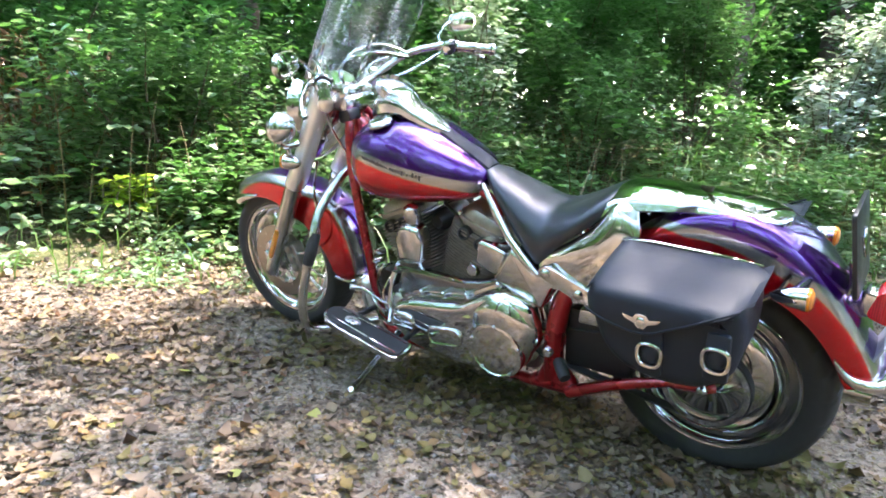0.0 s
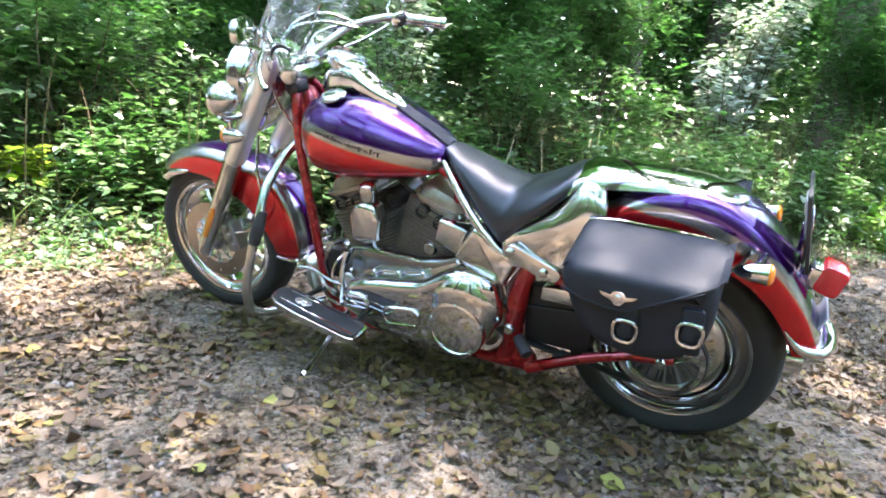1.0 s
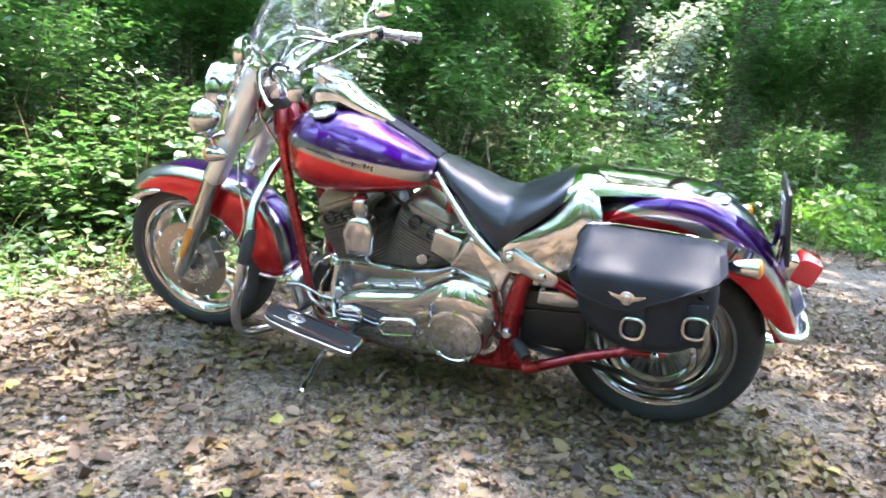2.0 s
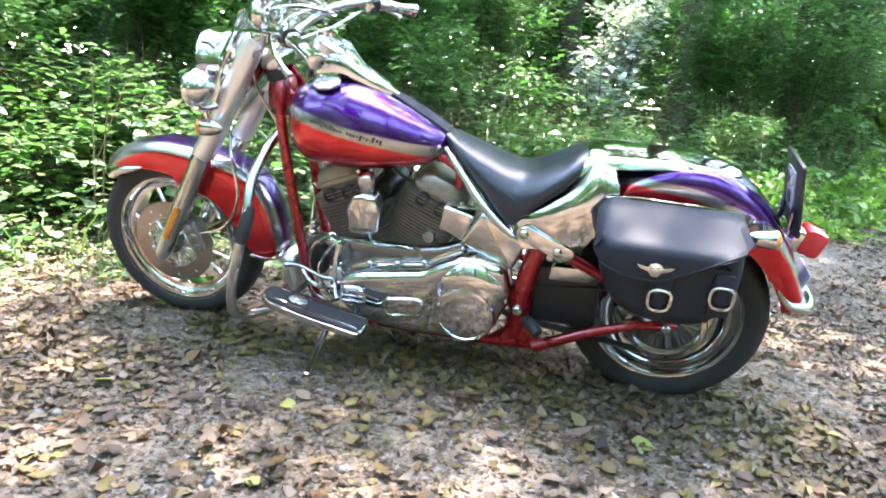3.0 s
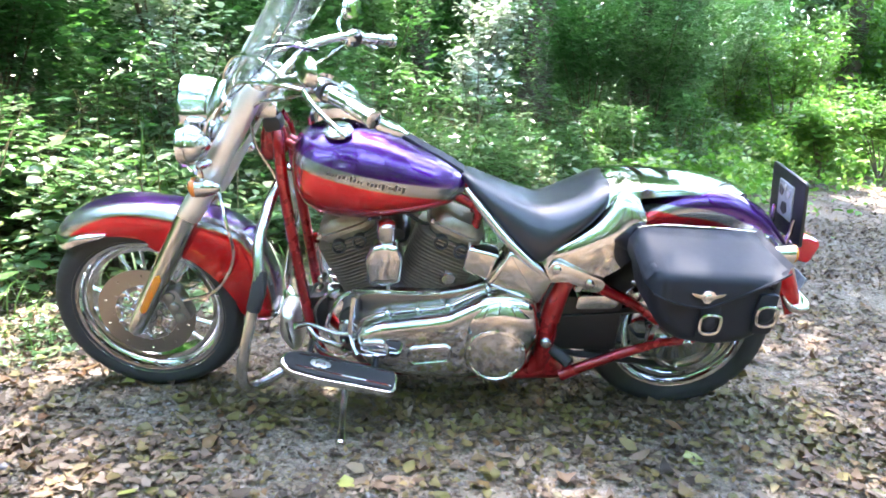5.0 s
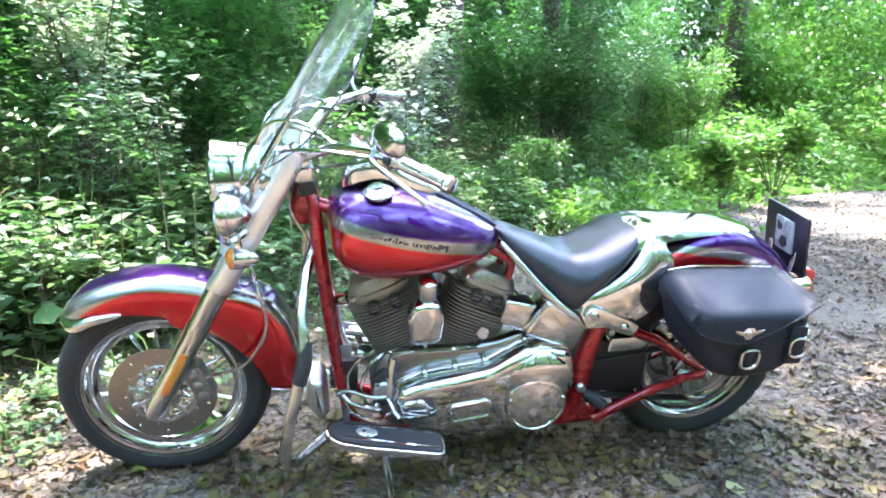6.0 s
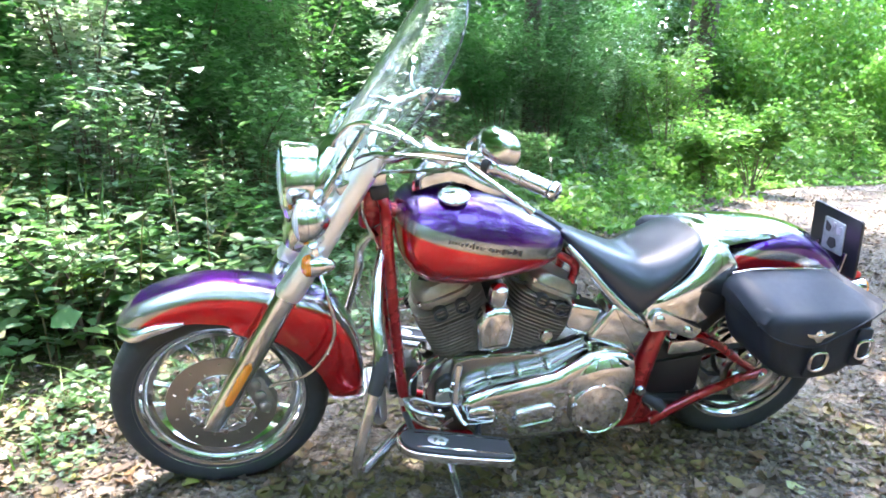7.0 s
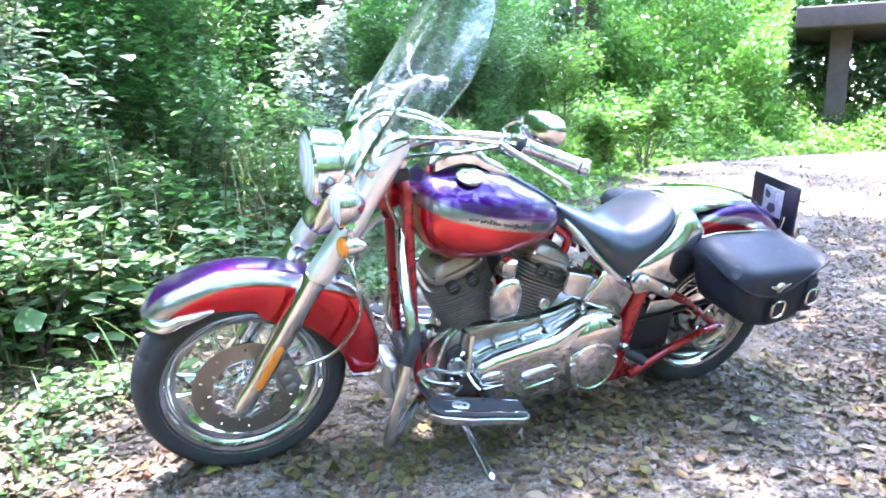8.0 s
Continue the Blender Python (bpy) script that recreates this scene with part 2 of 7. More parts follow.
def block(bm, c, s, b=0.004, turn=(0, 0, 0), corner=None):
    """A box with rounded edges."""
    x, z = s[0] / 2, s[2] / 2
    o = rounded([(-x, -z), (x, -z), (x, z), (-x, z)], corner if corner is not None else b * 1.5, 3)
    slab(bm, o, -s[1] / 2, s[1] / 2, b, pose(*c, *turn))


def ball(bm, c, r, n=16, m=10):
    s = (r, r, r) if isinstance(r, (int, float)) else r
    bmesh.ops.create_uvsphere(bm, u_segments=n, v_segments=m, radius=1, matrix=Matrix.Translation(c) @ Matrix.Diagonal((*s, 1)))


def lerp_table(table, x):
    """Values of a table of rows (x, a, b, ...) at x."""
    t = sorted(table)
    xs = [row[0] for row in t]
    return [float(np.interp(x, xs, [row[i] for row in t])) for i in range(1, len(t[0]))]


def np_mesh(name, verts, faces, mat, smooth=False):
    """A mesh from arrays of places and of three- or four-cornered faces."""
    verts, faces = np.asarray(verts, np.float32), np.asarray(faces, np.int32)
    me = bpy.data.meshes.new(name)
    me.vertices.add(len(verts))
    me.vertices.foreach_set("co", verts.ravel())
    k = faces.shape[1]
    me.loops.add(faces.size)
    me.loops.foreach_set("vertex_index", faces.ravel())
    me.polygons.add(len(faces))
    me.polygons.foreach_set("loop_start", np.arange(0, faces.size, k, dtype=np.int32))
    me.polygons.foreach_set("loop_total", np.full(len(faces), k, np.int32))
    me.update(calc_edges=True)
    me.validate()
    me.materials.append(mat)
    if smooth:
        me.shade_smooth()
    return me


# ---------------------------------------------------------------- the ground and the wood
EDGE = Vector((2.4, 0.0, 0.0))            # the wood's edge runs through here, at 45 degrees
ALONG, INTO = np.array((-1, -1)) / math.sqrt(2), np.array((1, -1)) / math.sqrt(2)


def wood_xy(u, d):
    """Plan place u metres along the wood's edge and d metres into the wood."""
    u, d = np.asarray(u, float), np.asarray(d, float)
    return EDGE.x + u * ALONG[0] + d * INTO[0], EDGE.y + u * ALONG[1] + d * INTO[1]


def ground_z(x, y):
    x, y = np.asarray(x, float), np.asarray(y, float)
    d = (x - y - 2.4) / math.sqrt(2)
    far = np.hypot(x - 0.8, y - 0.3)
    z = 0.03 * np.clip(-y - 1.2, 0, 8) + 0.01 * np.clip(far - 16, 0, 60)
    z = z + 0.10 * np.clip(d - 0.3, 0, 8)
    rough = np.clip((far - 1.6) / 3, 0, 1)
    z = z + rough * (0.03 * np.sin(1.7 * x + 0.4 * y) * np.sin(1.3 * y - 0.5) + 0.015 * np.sin(4.1 * x + 1) * np.sin(3.7 * y))
    z = z + 0.004 * np.sin(9 * x) * np.sin(11 * y + 1) * np.clip(d + 3, 0.2, 1)
    return z


def ground_material():
    m, nt, b = material("leafy_gravel_track")
    tc = nt.nodes.new("ShaderNodeTexCoord")
    co = tc.outputs["Object"]
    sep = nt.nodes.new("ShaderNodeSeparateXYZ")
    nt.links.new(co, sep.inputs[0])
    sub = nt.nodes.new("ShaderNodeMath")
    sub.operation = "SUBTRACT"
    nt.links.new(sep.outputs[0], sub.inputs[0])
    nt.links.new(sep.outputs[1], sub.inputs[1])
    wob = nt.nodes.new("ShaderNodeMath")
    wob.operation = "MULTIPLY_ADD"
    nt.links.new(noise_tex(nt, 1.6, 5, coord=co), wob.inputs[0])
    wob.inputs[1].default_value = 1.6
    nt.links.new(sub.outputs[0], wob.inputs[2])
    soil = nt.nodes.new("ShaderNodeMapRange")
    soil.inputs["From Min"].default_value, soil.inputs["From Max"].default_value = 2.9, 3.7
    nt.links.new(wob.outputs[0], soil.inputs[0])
    vor = node(nt, "TexVoronoi", Scale=70.0)
    nt.links.new(co, vor.inputs["Vector"])
    grit = ramp(nt, vor.outputs["Color"], (0.0, (0.090, 0.076, 0.060)), (0.5, (0.190, 0.162, 0.130)), (1.0, (0.295, 0.255, 0.209)))
    patch = noise_tex(nt, 2.3, 6, 0.65, co)
    mould = ramp(nt, noise_tex(nt, 26, 6, 0.7, co), (0.3, (0.050, 0.034, 0.018)), (0.7, (0.18, 0.13, 0.075)))
    track = mix_rgb(nt, ramp(nt, patch, (0.38, 0.10), (0.62, 0.55)), grit, mould)
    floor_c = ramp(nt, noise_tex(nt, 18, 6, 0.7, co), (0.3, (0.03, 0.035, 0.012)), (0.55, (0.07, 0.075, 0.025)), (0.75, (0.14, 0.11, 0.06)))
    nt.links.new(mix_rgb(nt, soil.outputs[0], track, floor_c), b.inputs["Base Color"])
    b.inputs["Roughness"].default_value = 0.9
    b.inputs["Specular IOR Level"].default_value = 0.25
    h = mix_rgb(nt, 0.5, vor.outputs["Distance"], noise_tex(nt, 55, 6, 0.7, co))
    bump(nt, h, 1.0, 0.02, b)
    return m


def build_ground():
    g = np.linspace(-1, 1, 241)
    s = np.sinh(g * 6.2) / math.sinh(6.2) * 500
    x, y = np.meshgrid(s + 0.6, s - 0.4)
    z = ground_z(x, y)
    n = len(g)
    i = np.arange(n * n).reshape(n, n)
    faces = np.stack([i[:-1, :-1], i[:-1, 1:], i[1:, 1:], i[1:, :-1]], -1).reshape(-1, 4)
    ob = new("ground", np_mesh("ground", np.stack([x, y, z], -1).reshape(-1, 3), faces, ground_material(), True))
    return tagged(ob, "grey-brown gravel track under damp leaf litter, earthy in the wood", "ground", kind="structure")


build_ground()

# Leaves are built in one go from arrays: a blade of a few faces, turned, bent and sized for each.
BLADE = np.array([(0, 0, 0), (0.35, 0.30, 0.05), (0.40, 0, -0.02), (0.35, -0.30, 0.05), (0.75, 0.20, 0.02), (0.78, 0, -0.05), (0.75, -0.20, 0.02), (1.0, 0, -0.10)])
DIAMOND = np.array([(0, 0, 0), (0.45, 0.30, 0.06), (1.0, 0, -0.06), (0.45, -0.30, 0.06)])
DIAMOND_F = np.array([(0, 3, 2, 1)])
BLADE_T = np.array([(0, 2, 1), (0, 3, 2), (1, 2, 5), (1, 5, 4), (2, 3, 6), (2, 6, 5), (4, 5, 7), (5, 6, 7)])


def leaves(name, at, size, mat, rng, tilt=0.7, up=None, blade=BLADE, faces=BLADE_T, curl=0.0, narrow=1.0):
    """A mesh of leaves at the places, lying about flat and tilted by about that many radians."""
    n = len(at)
    yaw, pitch, roll = rng.uniform(0, 2 * math.pi, n), rng.normal(0, tilt, n), rng.normal(0, tilt, n)
    if up is not None:
        pitch = pitch + up
    b = np.repeat(blade[None], n, 0) * np.asarray(size)[:, None, None]
    b[:, :, 1] *= narrow * rng.uniform(0.8, 1.25, n)[:, None]
    if curl:
        b[:, :, 2] += (rng.normal(0, curl, n) / np.asarray(size))[:, None] * (b[:, :, 0] - 0.5 * np.asarray(size)[:, None]) ** 2 * 4
    cr, sr = np.cos(roll)[:, None], np.sin(roll)[:, None]
    y, z = b[:, :, 1] * cr - b[:, :, 2] * sr, b[:, :, 1] * sr + b[:, :, 2] * cr
    cp, sp = np.cos(pitch)[:, None], np.sin(pitch)[:, None]
    x, z = b[:, :, 0] * cp - z * sp, b[:, :, 0] * sp + z * cp
    cy, sy = np.cos(yaw)[:, None], np.sin(yaw)[:, None]
    v = np.stack([x * cy - y * sy, x * sy + y * cy, z], -1) + np.asarray(at)[:, None, :]
    k = blade.shape[0]
    f = (faces[None] + (np.arange(n) * k)[:, None, None]).reshape(-1, faces.shape[1])
    return np_mesh(name, v.reshape(-1, 3), f, mat, len(blade) > 4)


GREENS = [(0.016, 0.066, 0.010), (0.026, 0.104, 0.015), (0.042, 0.142, 0.020), (0.066, 0.176, 0.028), (0.100, 0.215, 0.045), (0.15, 0.245, 0.09), (0.25, 0.30, 0.20)]
LEAF = leaf_material("wood_leaves", GREENS, 0.30, 0.36, 1.0)
DEEP_LEAF = leaf_material("deep_green_leaves", [(0.012, 0.066, 0.013), (0.022, 0.104, 0.019), (0.038, 0.145, 0.026), (0.060, 0.180, 0.036)], 0.30, 0.38, 0.9)
BRIGHT_LEAF = leaf_material("yellow_green_leaves", [(0.055, 0.160, 0.014), (0.095, 0.230, 0.022), (0.155, 0.290, 0.034), (0.215, 0.320, 0.050)], 0.45, 0.42, 0.4)
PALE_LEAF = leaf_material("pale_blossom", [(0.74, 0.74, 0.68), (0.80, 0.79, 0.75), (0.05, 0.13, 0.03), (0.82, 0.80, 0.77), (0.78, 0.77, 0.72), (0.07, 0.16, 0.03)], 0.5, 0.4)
# white leaves stand for sun glints on foliage; the light is in their colour
GLINT_LEAF = leaf_material("sun_glint_bramble", [(0.05, 0.13, 0.03), (0.72, 0.72, 0.64), (0.09, 0.19, 0.04), (0.77, 0.77, 0.71), (0.20, 0.28, 0.08), (0.74, 0.74, 0.66), (0.04, 0.11, 0.03)], 0.4, 0.4, 0.6)
COVER_LEAF = leaf_material("ground_cover_leaves", [(0.050, 0.118, 0.030), (0.080, 0.170, 0.050), (0.100, 0.185, 0.072), (0.135, 0.205, 0.105), (0.19, 0.245, 0.155), (0.150, 0.215, 0.050), (0.16, 0.155, 0.09)], 0.36, 0.32, 0.6)
LITTER = leaf_material("fallen_leaves", [(0.022, 0.015, 0.010), (0.050, 0.034, 0.022), (0.085, 0.056, 0.034), (0.128, 0.088, 0.054), (0.160, 0.116, 0.074), (0.205, 0.158, 0.112), (0.140, 0.112, 0.032), (0.125, 0.056, 0.022)], 0.6, 0.08, 0.3,
                       (0.060, 0.040, 0.025), (0.30, 0.19, 0.08))
FRESH_FALLEN = leaf_material("yellow_fallen_leaf", [(0.17, 0.20, 0.03), (0.24, 0.25, 0.05), (0.22, 0.17, 0.05)], 0.5, 0.15)
OLIVE_FALLEN = leaf_material("olive_fallen_leaf", [(0.070, 0.064, 0.018), (0.105, 0.094, 0.025), (0.135, 0.104, 0.030), (0.090, 0.058, 0.022)], 0.5, 0.1, 0.3, stain=(0.06, 0.045, 0.02), through_light=(0.2, 0.2, 0.05))
GRASS = leaf_material("grass", [(0.042, 0.091, 0.014), (0.070, 0.133, 0.021), (0.105, 0.168, 0.035), (0.154, 0.175, 0.063)], 0.45, 0.3)
BARK = surface("bark", (0.10, 0.075, 0.055), 0.9, 0, 0.45, 12, 0.9, 30)
TWIG = surface("twig", (0.14, 0.10, 0.07), 0.85, 0, 0.4, 30)
rng = np.random.default_rng(7)


def stuff(name, mesh, label, category):
    return tagged(new(name, mesh), label, category, kind="stuff")


def litter():
    n = 96000
    x, y = rng.normal(0.9, 1.8, n), rng.normal(0.25, 1.5, n)
    more = 30000
    u, d = rng.uniform(-3, 16, more), -rng.gamma(1.6, 1.6, more)
    ex, ey = wood_xy(u, d)
    x, y = np.r_[x, ex, rng.uniform(-7, -0.3, 22000), rng.uniform(-4.2, -0.2, 30000)], np.r_[y, ey, rng.uniform(-6, -0.8, 22000), rng.uniform(-3.4, 1.0, 30000)]
    d = (x - y - 2.4) / math.sqrt(2)
    clump = np.array([noise.noise((a * 1.3, b * 1.3, 0)) for a, b in zip(x, y)])
    worn = np.clip(1.35 - np.hypot((x - 0.48) / 0.62, (y - 0.60) / 0.30) + 0.5 * clump, 0, 1)   # trodden patches are nearly bare
    worn = np.maximum(worn, np.clip(1.2 - np.hypot((x - 1.60) / 0.42, (y - 0.22) / 0.22) + 0.5 * clump, 0, 1))
    keep = (d < 1.0) & (rng.uniform(-0.62, 0.34, len(x)) < clump) & (rng.uniform(0, 1, len(x)) > 0.85 * worn)
    x, y = x[keep], y[keep]
    z = ground_z(x, y) + rng.uniform(0.003, 0.014, len(x))
    size = np.clip(rng.gamma(3.4, 0.0078, len(x)), 0.012, 0.062)
    stuff("leaf_litter", leaves("leaf_litter", np.stack([x, y, z], 1), size, LITTER, rng, 0.17, curl=0.30, narrow=0.9), "brown and tan fallen leaves strewn over the track", "leaf litter")
    # a band of olive and ochre leaves beneath the motorcycle
    n = 2700
    x, y = rng.uniform(-0.5, 1.6, n), rng.normal(0.08, 0.30, n)
    clump = np.array([noise.noise((a * 2.2, b * 2.2, 41)) for a, b in zip(x, y)])
    keep = clump > rng.uniform(-0.35, 0.30, n)
    x, y = x[keep], y[keep]
    z = ground_z(x, y) + rng.uniform(0.006, 0.016, len(x))
    stuff("olive_leaf_litter", leaves("olive_leaf_litter", np.stack([x, y, z], 1), np.clip(rng.gamma(4, 0.0085, len(x)), 0.014, 0.062), OLIVE_FALLEN, rng, 0.17, curl=0.28, narrow=0.95), "olive and ochre fallen leaves beneath the motorcycle", "leaf litter")


litter()


def crumbs():
    n = 60000
    x, y = rng.normal(0.8, 1.5, n), rng.normal(0.5, 1.1, n)
    keep = (x - y) < 2.9
    x, y = x[keep], y[keep]
    at = np.stack([x, y, ground_z(x, y) + rng.uniform(0.001, 0.006, len(x))], 1)
    stuff("leaf_crumbs", leaves("leaf_crumbs", at, np.clip(rng.gamma(3, 0.0040, len(x)), 0.005, 0.022), LITTER, rng, 0.3, blade=DIAMOND, faces=DIAMOND_F), "crumbled bits of brown leaf and twig on the gravel", "leaf litter")


crumbs()


def fallen_leaf(x, y, size, turn):
    m = leaves("fallen_leaf", np.array([(0, 0, 0.012)]), np.array([size * 0.75]), FRESH_FALLEN, np.random.default_rng(int(1000 * abs(x + y))), 0.15, curl=0.2, narrow=1.5)
    ob = new("fallen_leaf", m)
    ob.matrix_basis = pose(x, y, float(ground_z(x, y)), 0, 0, turn)
    tagged(ob, "fresh yellow-green leaf fallen on the gravel", "leaf", "single fallen leaves")


for lx, ly, ls in ((1.001, 0.617, 0.075), (1.459, 0.682, 0.07), (0.072, 0.455, 0.09), (1.349, 1.025, 0.08), (2.115, -0.065, 0.08), (2.254, 0.101, 0.09),
                   (1.787, 0.069, 0.08), (2.081, -0.024, 0.06), (-0.49, 0.155, 0.06), (0.86, 0.98, 0.05), (0.2, 1.05, 0.06), (1.75, 0.82, 0.06)):
    fallen_leaf(lx, ly, ls, 0)


def pebbles():
    n = 1500
    x, y = rng.normal(0.8, 1.4, n), rng.normal(0.4, 1.1, n)
    base = np.array([(1, 0, 0), (-1, 0, 0), (0, 1, 0), (0, -1, 0), (0, 0, 0.6), (0, 0, -0.6)])
    f = np.array([(0, 2, 4), (2, 1, 4), (1, 3, 4), (3, 0, 4), (2, 0, 5), (1, 2, 5), (3, 1, 5), (0, 3, 5)])
    s = rng.gamma(3, 0.0028, n)[:, None, None]
    v = base[None] * s * rng.uniform(0.6, 1.3, (n, 6, 3)) + np.stack([x, y, ground_z(x, y) + 0.002], 1)[:, None]
    me = np_mesh("pebbles", v.reshape(-1, 3), (f[None] + (np.arange(n) * 6)[:, None, None]).reshape(-1, 3), surface("pebble_stone", (0.17, 0.155, 0.14), 0.8, 0, 0.4, 8))
    stuff("pebbles", me, "small grey stones in the track", "gravel")


pebbles()


def blades(name, x, y, length, mat, lean=0.45, width=0.006):
    """Grass: each blade bends over in three steps."""
    n = len(x)
    a, bend = rng.uniform(0, 2 * math.pi, n), np.abs(rng.normal(lean, 0.25, n))
    t = np.array((0, 0.4, 0.75, 1.0))
    out = np.stack([bend[:, None] * t ** 2 * length[:, None], (t - 0.25 * bend[:, None] * t ** 2) * length[:, None]], -1)
    w = width * np.array((1, 0.9, 0.6, 0.08)) * (length[:, None] / 0.3) ** 0.5
    c, s = np.cos(a)[:, None], np.sin(a)[:, None]
    z0 = ground_z(x, y)[:, None]
    left = np.stack([x[:, None] + c * out[..., 0] - s * w, y[:, None] + s * out[..., 0] + c * w, z0 + out[..., 1]], -1)
    right = np.stack([x[:, None] + c * out[..., 0] + s * w, y[:, None] + s * out[..., 0] - c * w, z0 + out[..., 1]], -1)
    v = np.stack([left, right], 2).reshape(n, 8, 3)
    f = np.array([(0, 1, 3, 2), (2, 3, 5, 4), (4, 5, 7, 6)])
    return np_mesh(name, v.reshape(-1, 3), (f[None] + (np.arange(n) * 8)[:, None, None]).reshape(-1, 4), mat)


def undergrowth():
    # low creeping leaves along the edge
    n = 90000
    u, d = rng.uniform(-4, 13, n), np.abs(rng.normal(0, 0.95, n)) - 0.18
    x, y = wood_xy(u, d)
    lump = np.array([noise.noise((a * 1.1, b * 1.1, 3)) for a, b in zip(x, y)])
    top = np.clip(0.03 + 0.14 * np.clip(d, 0, 2) + 0.16 * lump, 0.02, 1)
    z = ground_z(x, y) + top * rng.uniform(0.1, 1, n) ** 0.6
    bare = np.array([noise.noise((a * 2.4, b * 2.4, 21)) for a, b in zip(x, y)])   # leaf litter lies open between the patches
    keep = bare > rng.uniform(-0.08, 0.42, n) - 0.40 * np.clip(d - 0.45, 0, 2)
    x, y, z, d = x[keep], y[keep], z[keep], d[keep]
    n = len(x)
    size = np.clip(rng.gamma(4, 0.0095, n) * np.clip(0.66 + 0.4 * d, 0.6, 1), 0.014, 0.085)
    stuff("ground_cover", leaves("ground_cover", np.stack([x, y, z], 1), size, COVER_LEAF, rng, 0.27, narrow=1.2), "low creeping plants with mixed green leaves", "undergrowth")
    # taller weeds behind
    n = 135000
    u, d = rng.uniform(-5, 14, n), rng.gamma(3.2, 0.55, n)
    x, y = wood_xy(u, d)
    lump = np.array([noise.noise((a * 0.7, b * 0.7, 9)) for a, b in zip(x, y)])
    top = np.clip(0.35 + 0.33 * d + 0.5 * lump, 0.1, 2.2)
    top = np.where(np.hypot(x - 0.35, y + 4.9) < 0.95, np.minimum(top, 0.45), top)      # low before the flowering shrub
    z = ground_z(x, y) + top * rng.uniform(0.05, 1, n) ** 0.7
    clump = np.array([noise.noise((a * 2.1, b * 2.1, c * 2.1)) for a, b, c in zip(x, y, z)])
    keep = (clump > rng.uniform(-0.12, 0.10, n)) & (d > 0.55)
    x, y, z = x[keep], y[keep], z[keep]
    n = len(x)
    size = np.clip(rng.gamma(5, 0.0105, n), 0.02, 0.12)
    stuff("weeds", leaves("weeds", np.stack([x, y, z], 1), size, LEAF, rng, 0.20), "tangle of waist-high green weeds along the wood edge", "undergrowth")
    # sunlit weeds that run out into the track further along
    n = 15000
    u, d = rng.uniform(5.0, 14, n), rng.normal(0.15, 0.42, n)
    x, y = wood_xy(u, d)
    lump = np.array([noise.noise((a * 1.6, b * 1.6, 5)) for a, b in zip(x, y)])
    z = ground_z(x, y) + np.clip(0.25 + 0.5 * lump + 0.25 * np.clip(d, -0.5, 1), 0.04, 1.0) * rng.uniform(0.02, 1, n) ** 0.8
    stuff("sunlit_weeds", leaves("sunlit_weeds", np.stack([x, y, z], 1), np.clip(rng.gamma(4, 0.014, n), 0.02, 0.12), BRIGHT_LEAF, rng, 0.5), "low yellow-green weeds in the sun beside the track", "undergrowth")
    # dry brown stalks and taller grass among the weeds
    n = 520
    u, d = rng.uniform(-5, 9, n), rng.uniform(0.6, 2.6, n)
    x, y = wood_xy(u, d)
    dry = leaf_material("dry_stalks", [(0.10, 0.065, 0.03), (0.17, 0.12, 0.06), (0.26, 0.20, 0.11)], 0.7, 0.05, 0.2)
    stuff("dry_stalks", blades("dry_stalks", x, y, rng.uniform(0.4, 1.1, n), dry, 0.18, 0.0026), "thin dry brown stalks in the undergrowth", "undergrowth")
    # dead bracken
    n = 3200
    u, d = rng.normal(-1.9, 0.45, n), rng.normal(1.35, 0.3, n)
    x, y = wood_xy(u, d)
    dead = leaf_material("dead_bracken", [(0.07, 0.032, 0.014), (0.12, 0.055, 0.022), (0.17, 0.085, 0.035)], 0.7, 0.1, 0.2)
    stuff("dead_bracken", leaves("dead_bracken", np.stack([x, y, ground_z(x, y) + rng.uniform(0.1, 1.1, n)], 1), rng.uniform(0.03, 0.09, n), dead, rng, 0.8, narrow=0.5), "dead brown bracken among the shrubs", "undergrowth")
    n = 1500
    u, d = rng.uniform(1.0, 9, n), rng.uniform(0.9, 2.4, n)
    x, y = wood_xy(u, d)
    tuft = np.array([noise.noise((a * 1.5, b * 1.5, 12)) for a, b in zip(x, y)]) > 0.05
    x, y = x[tuft], y[tuft]
    stuff("tall_grass", blades("tall_grass", x, y, rng.uniform(0.35, 0.85, len(x)), GRASS, 0.65, 0.005), "tufts of tall bending grass", "grass")
    n = 2000
    u, d = rng.uniform(-4, 14, n), np.abs(rng.normal(0.15, 0.9, n)) - 0.1
    x, y = wood_xy(u, d)
    stuff("grass", blades("grass", x, y, np.clip(rng.gamma(5, 0.033, n), 0.05, 0.34), GRASS, 0.6, 0.005), "long grass blades among the weeds", "grass")


undergrowth()


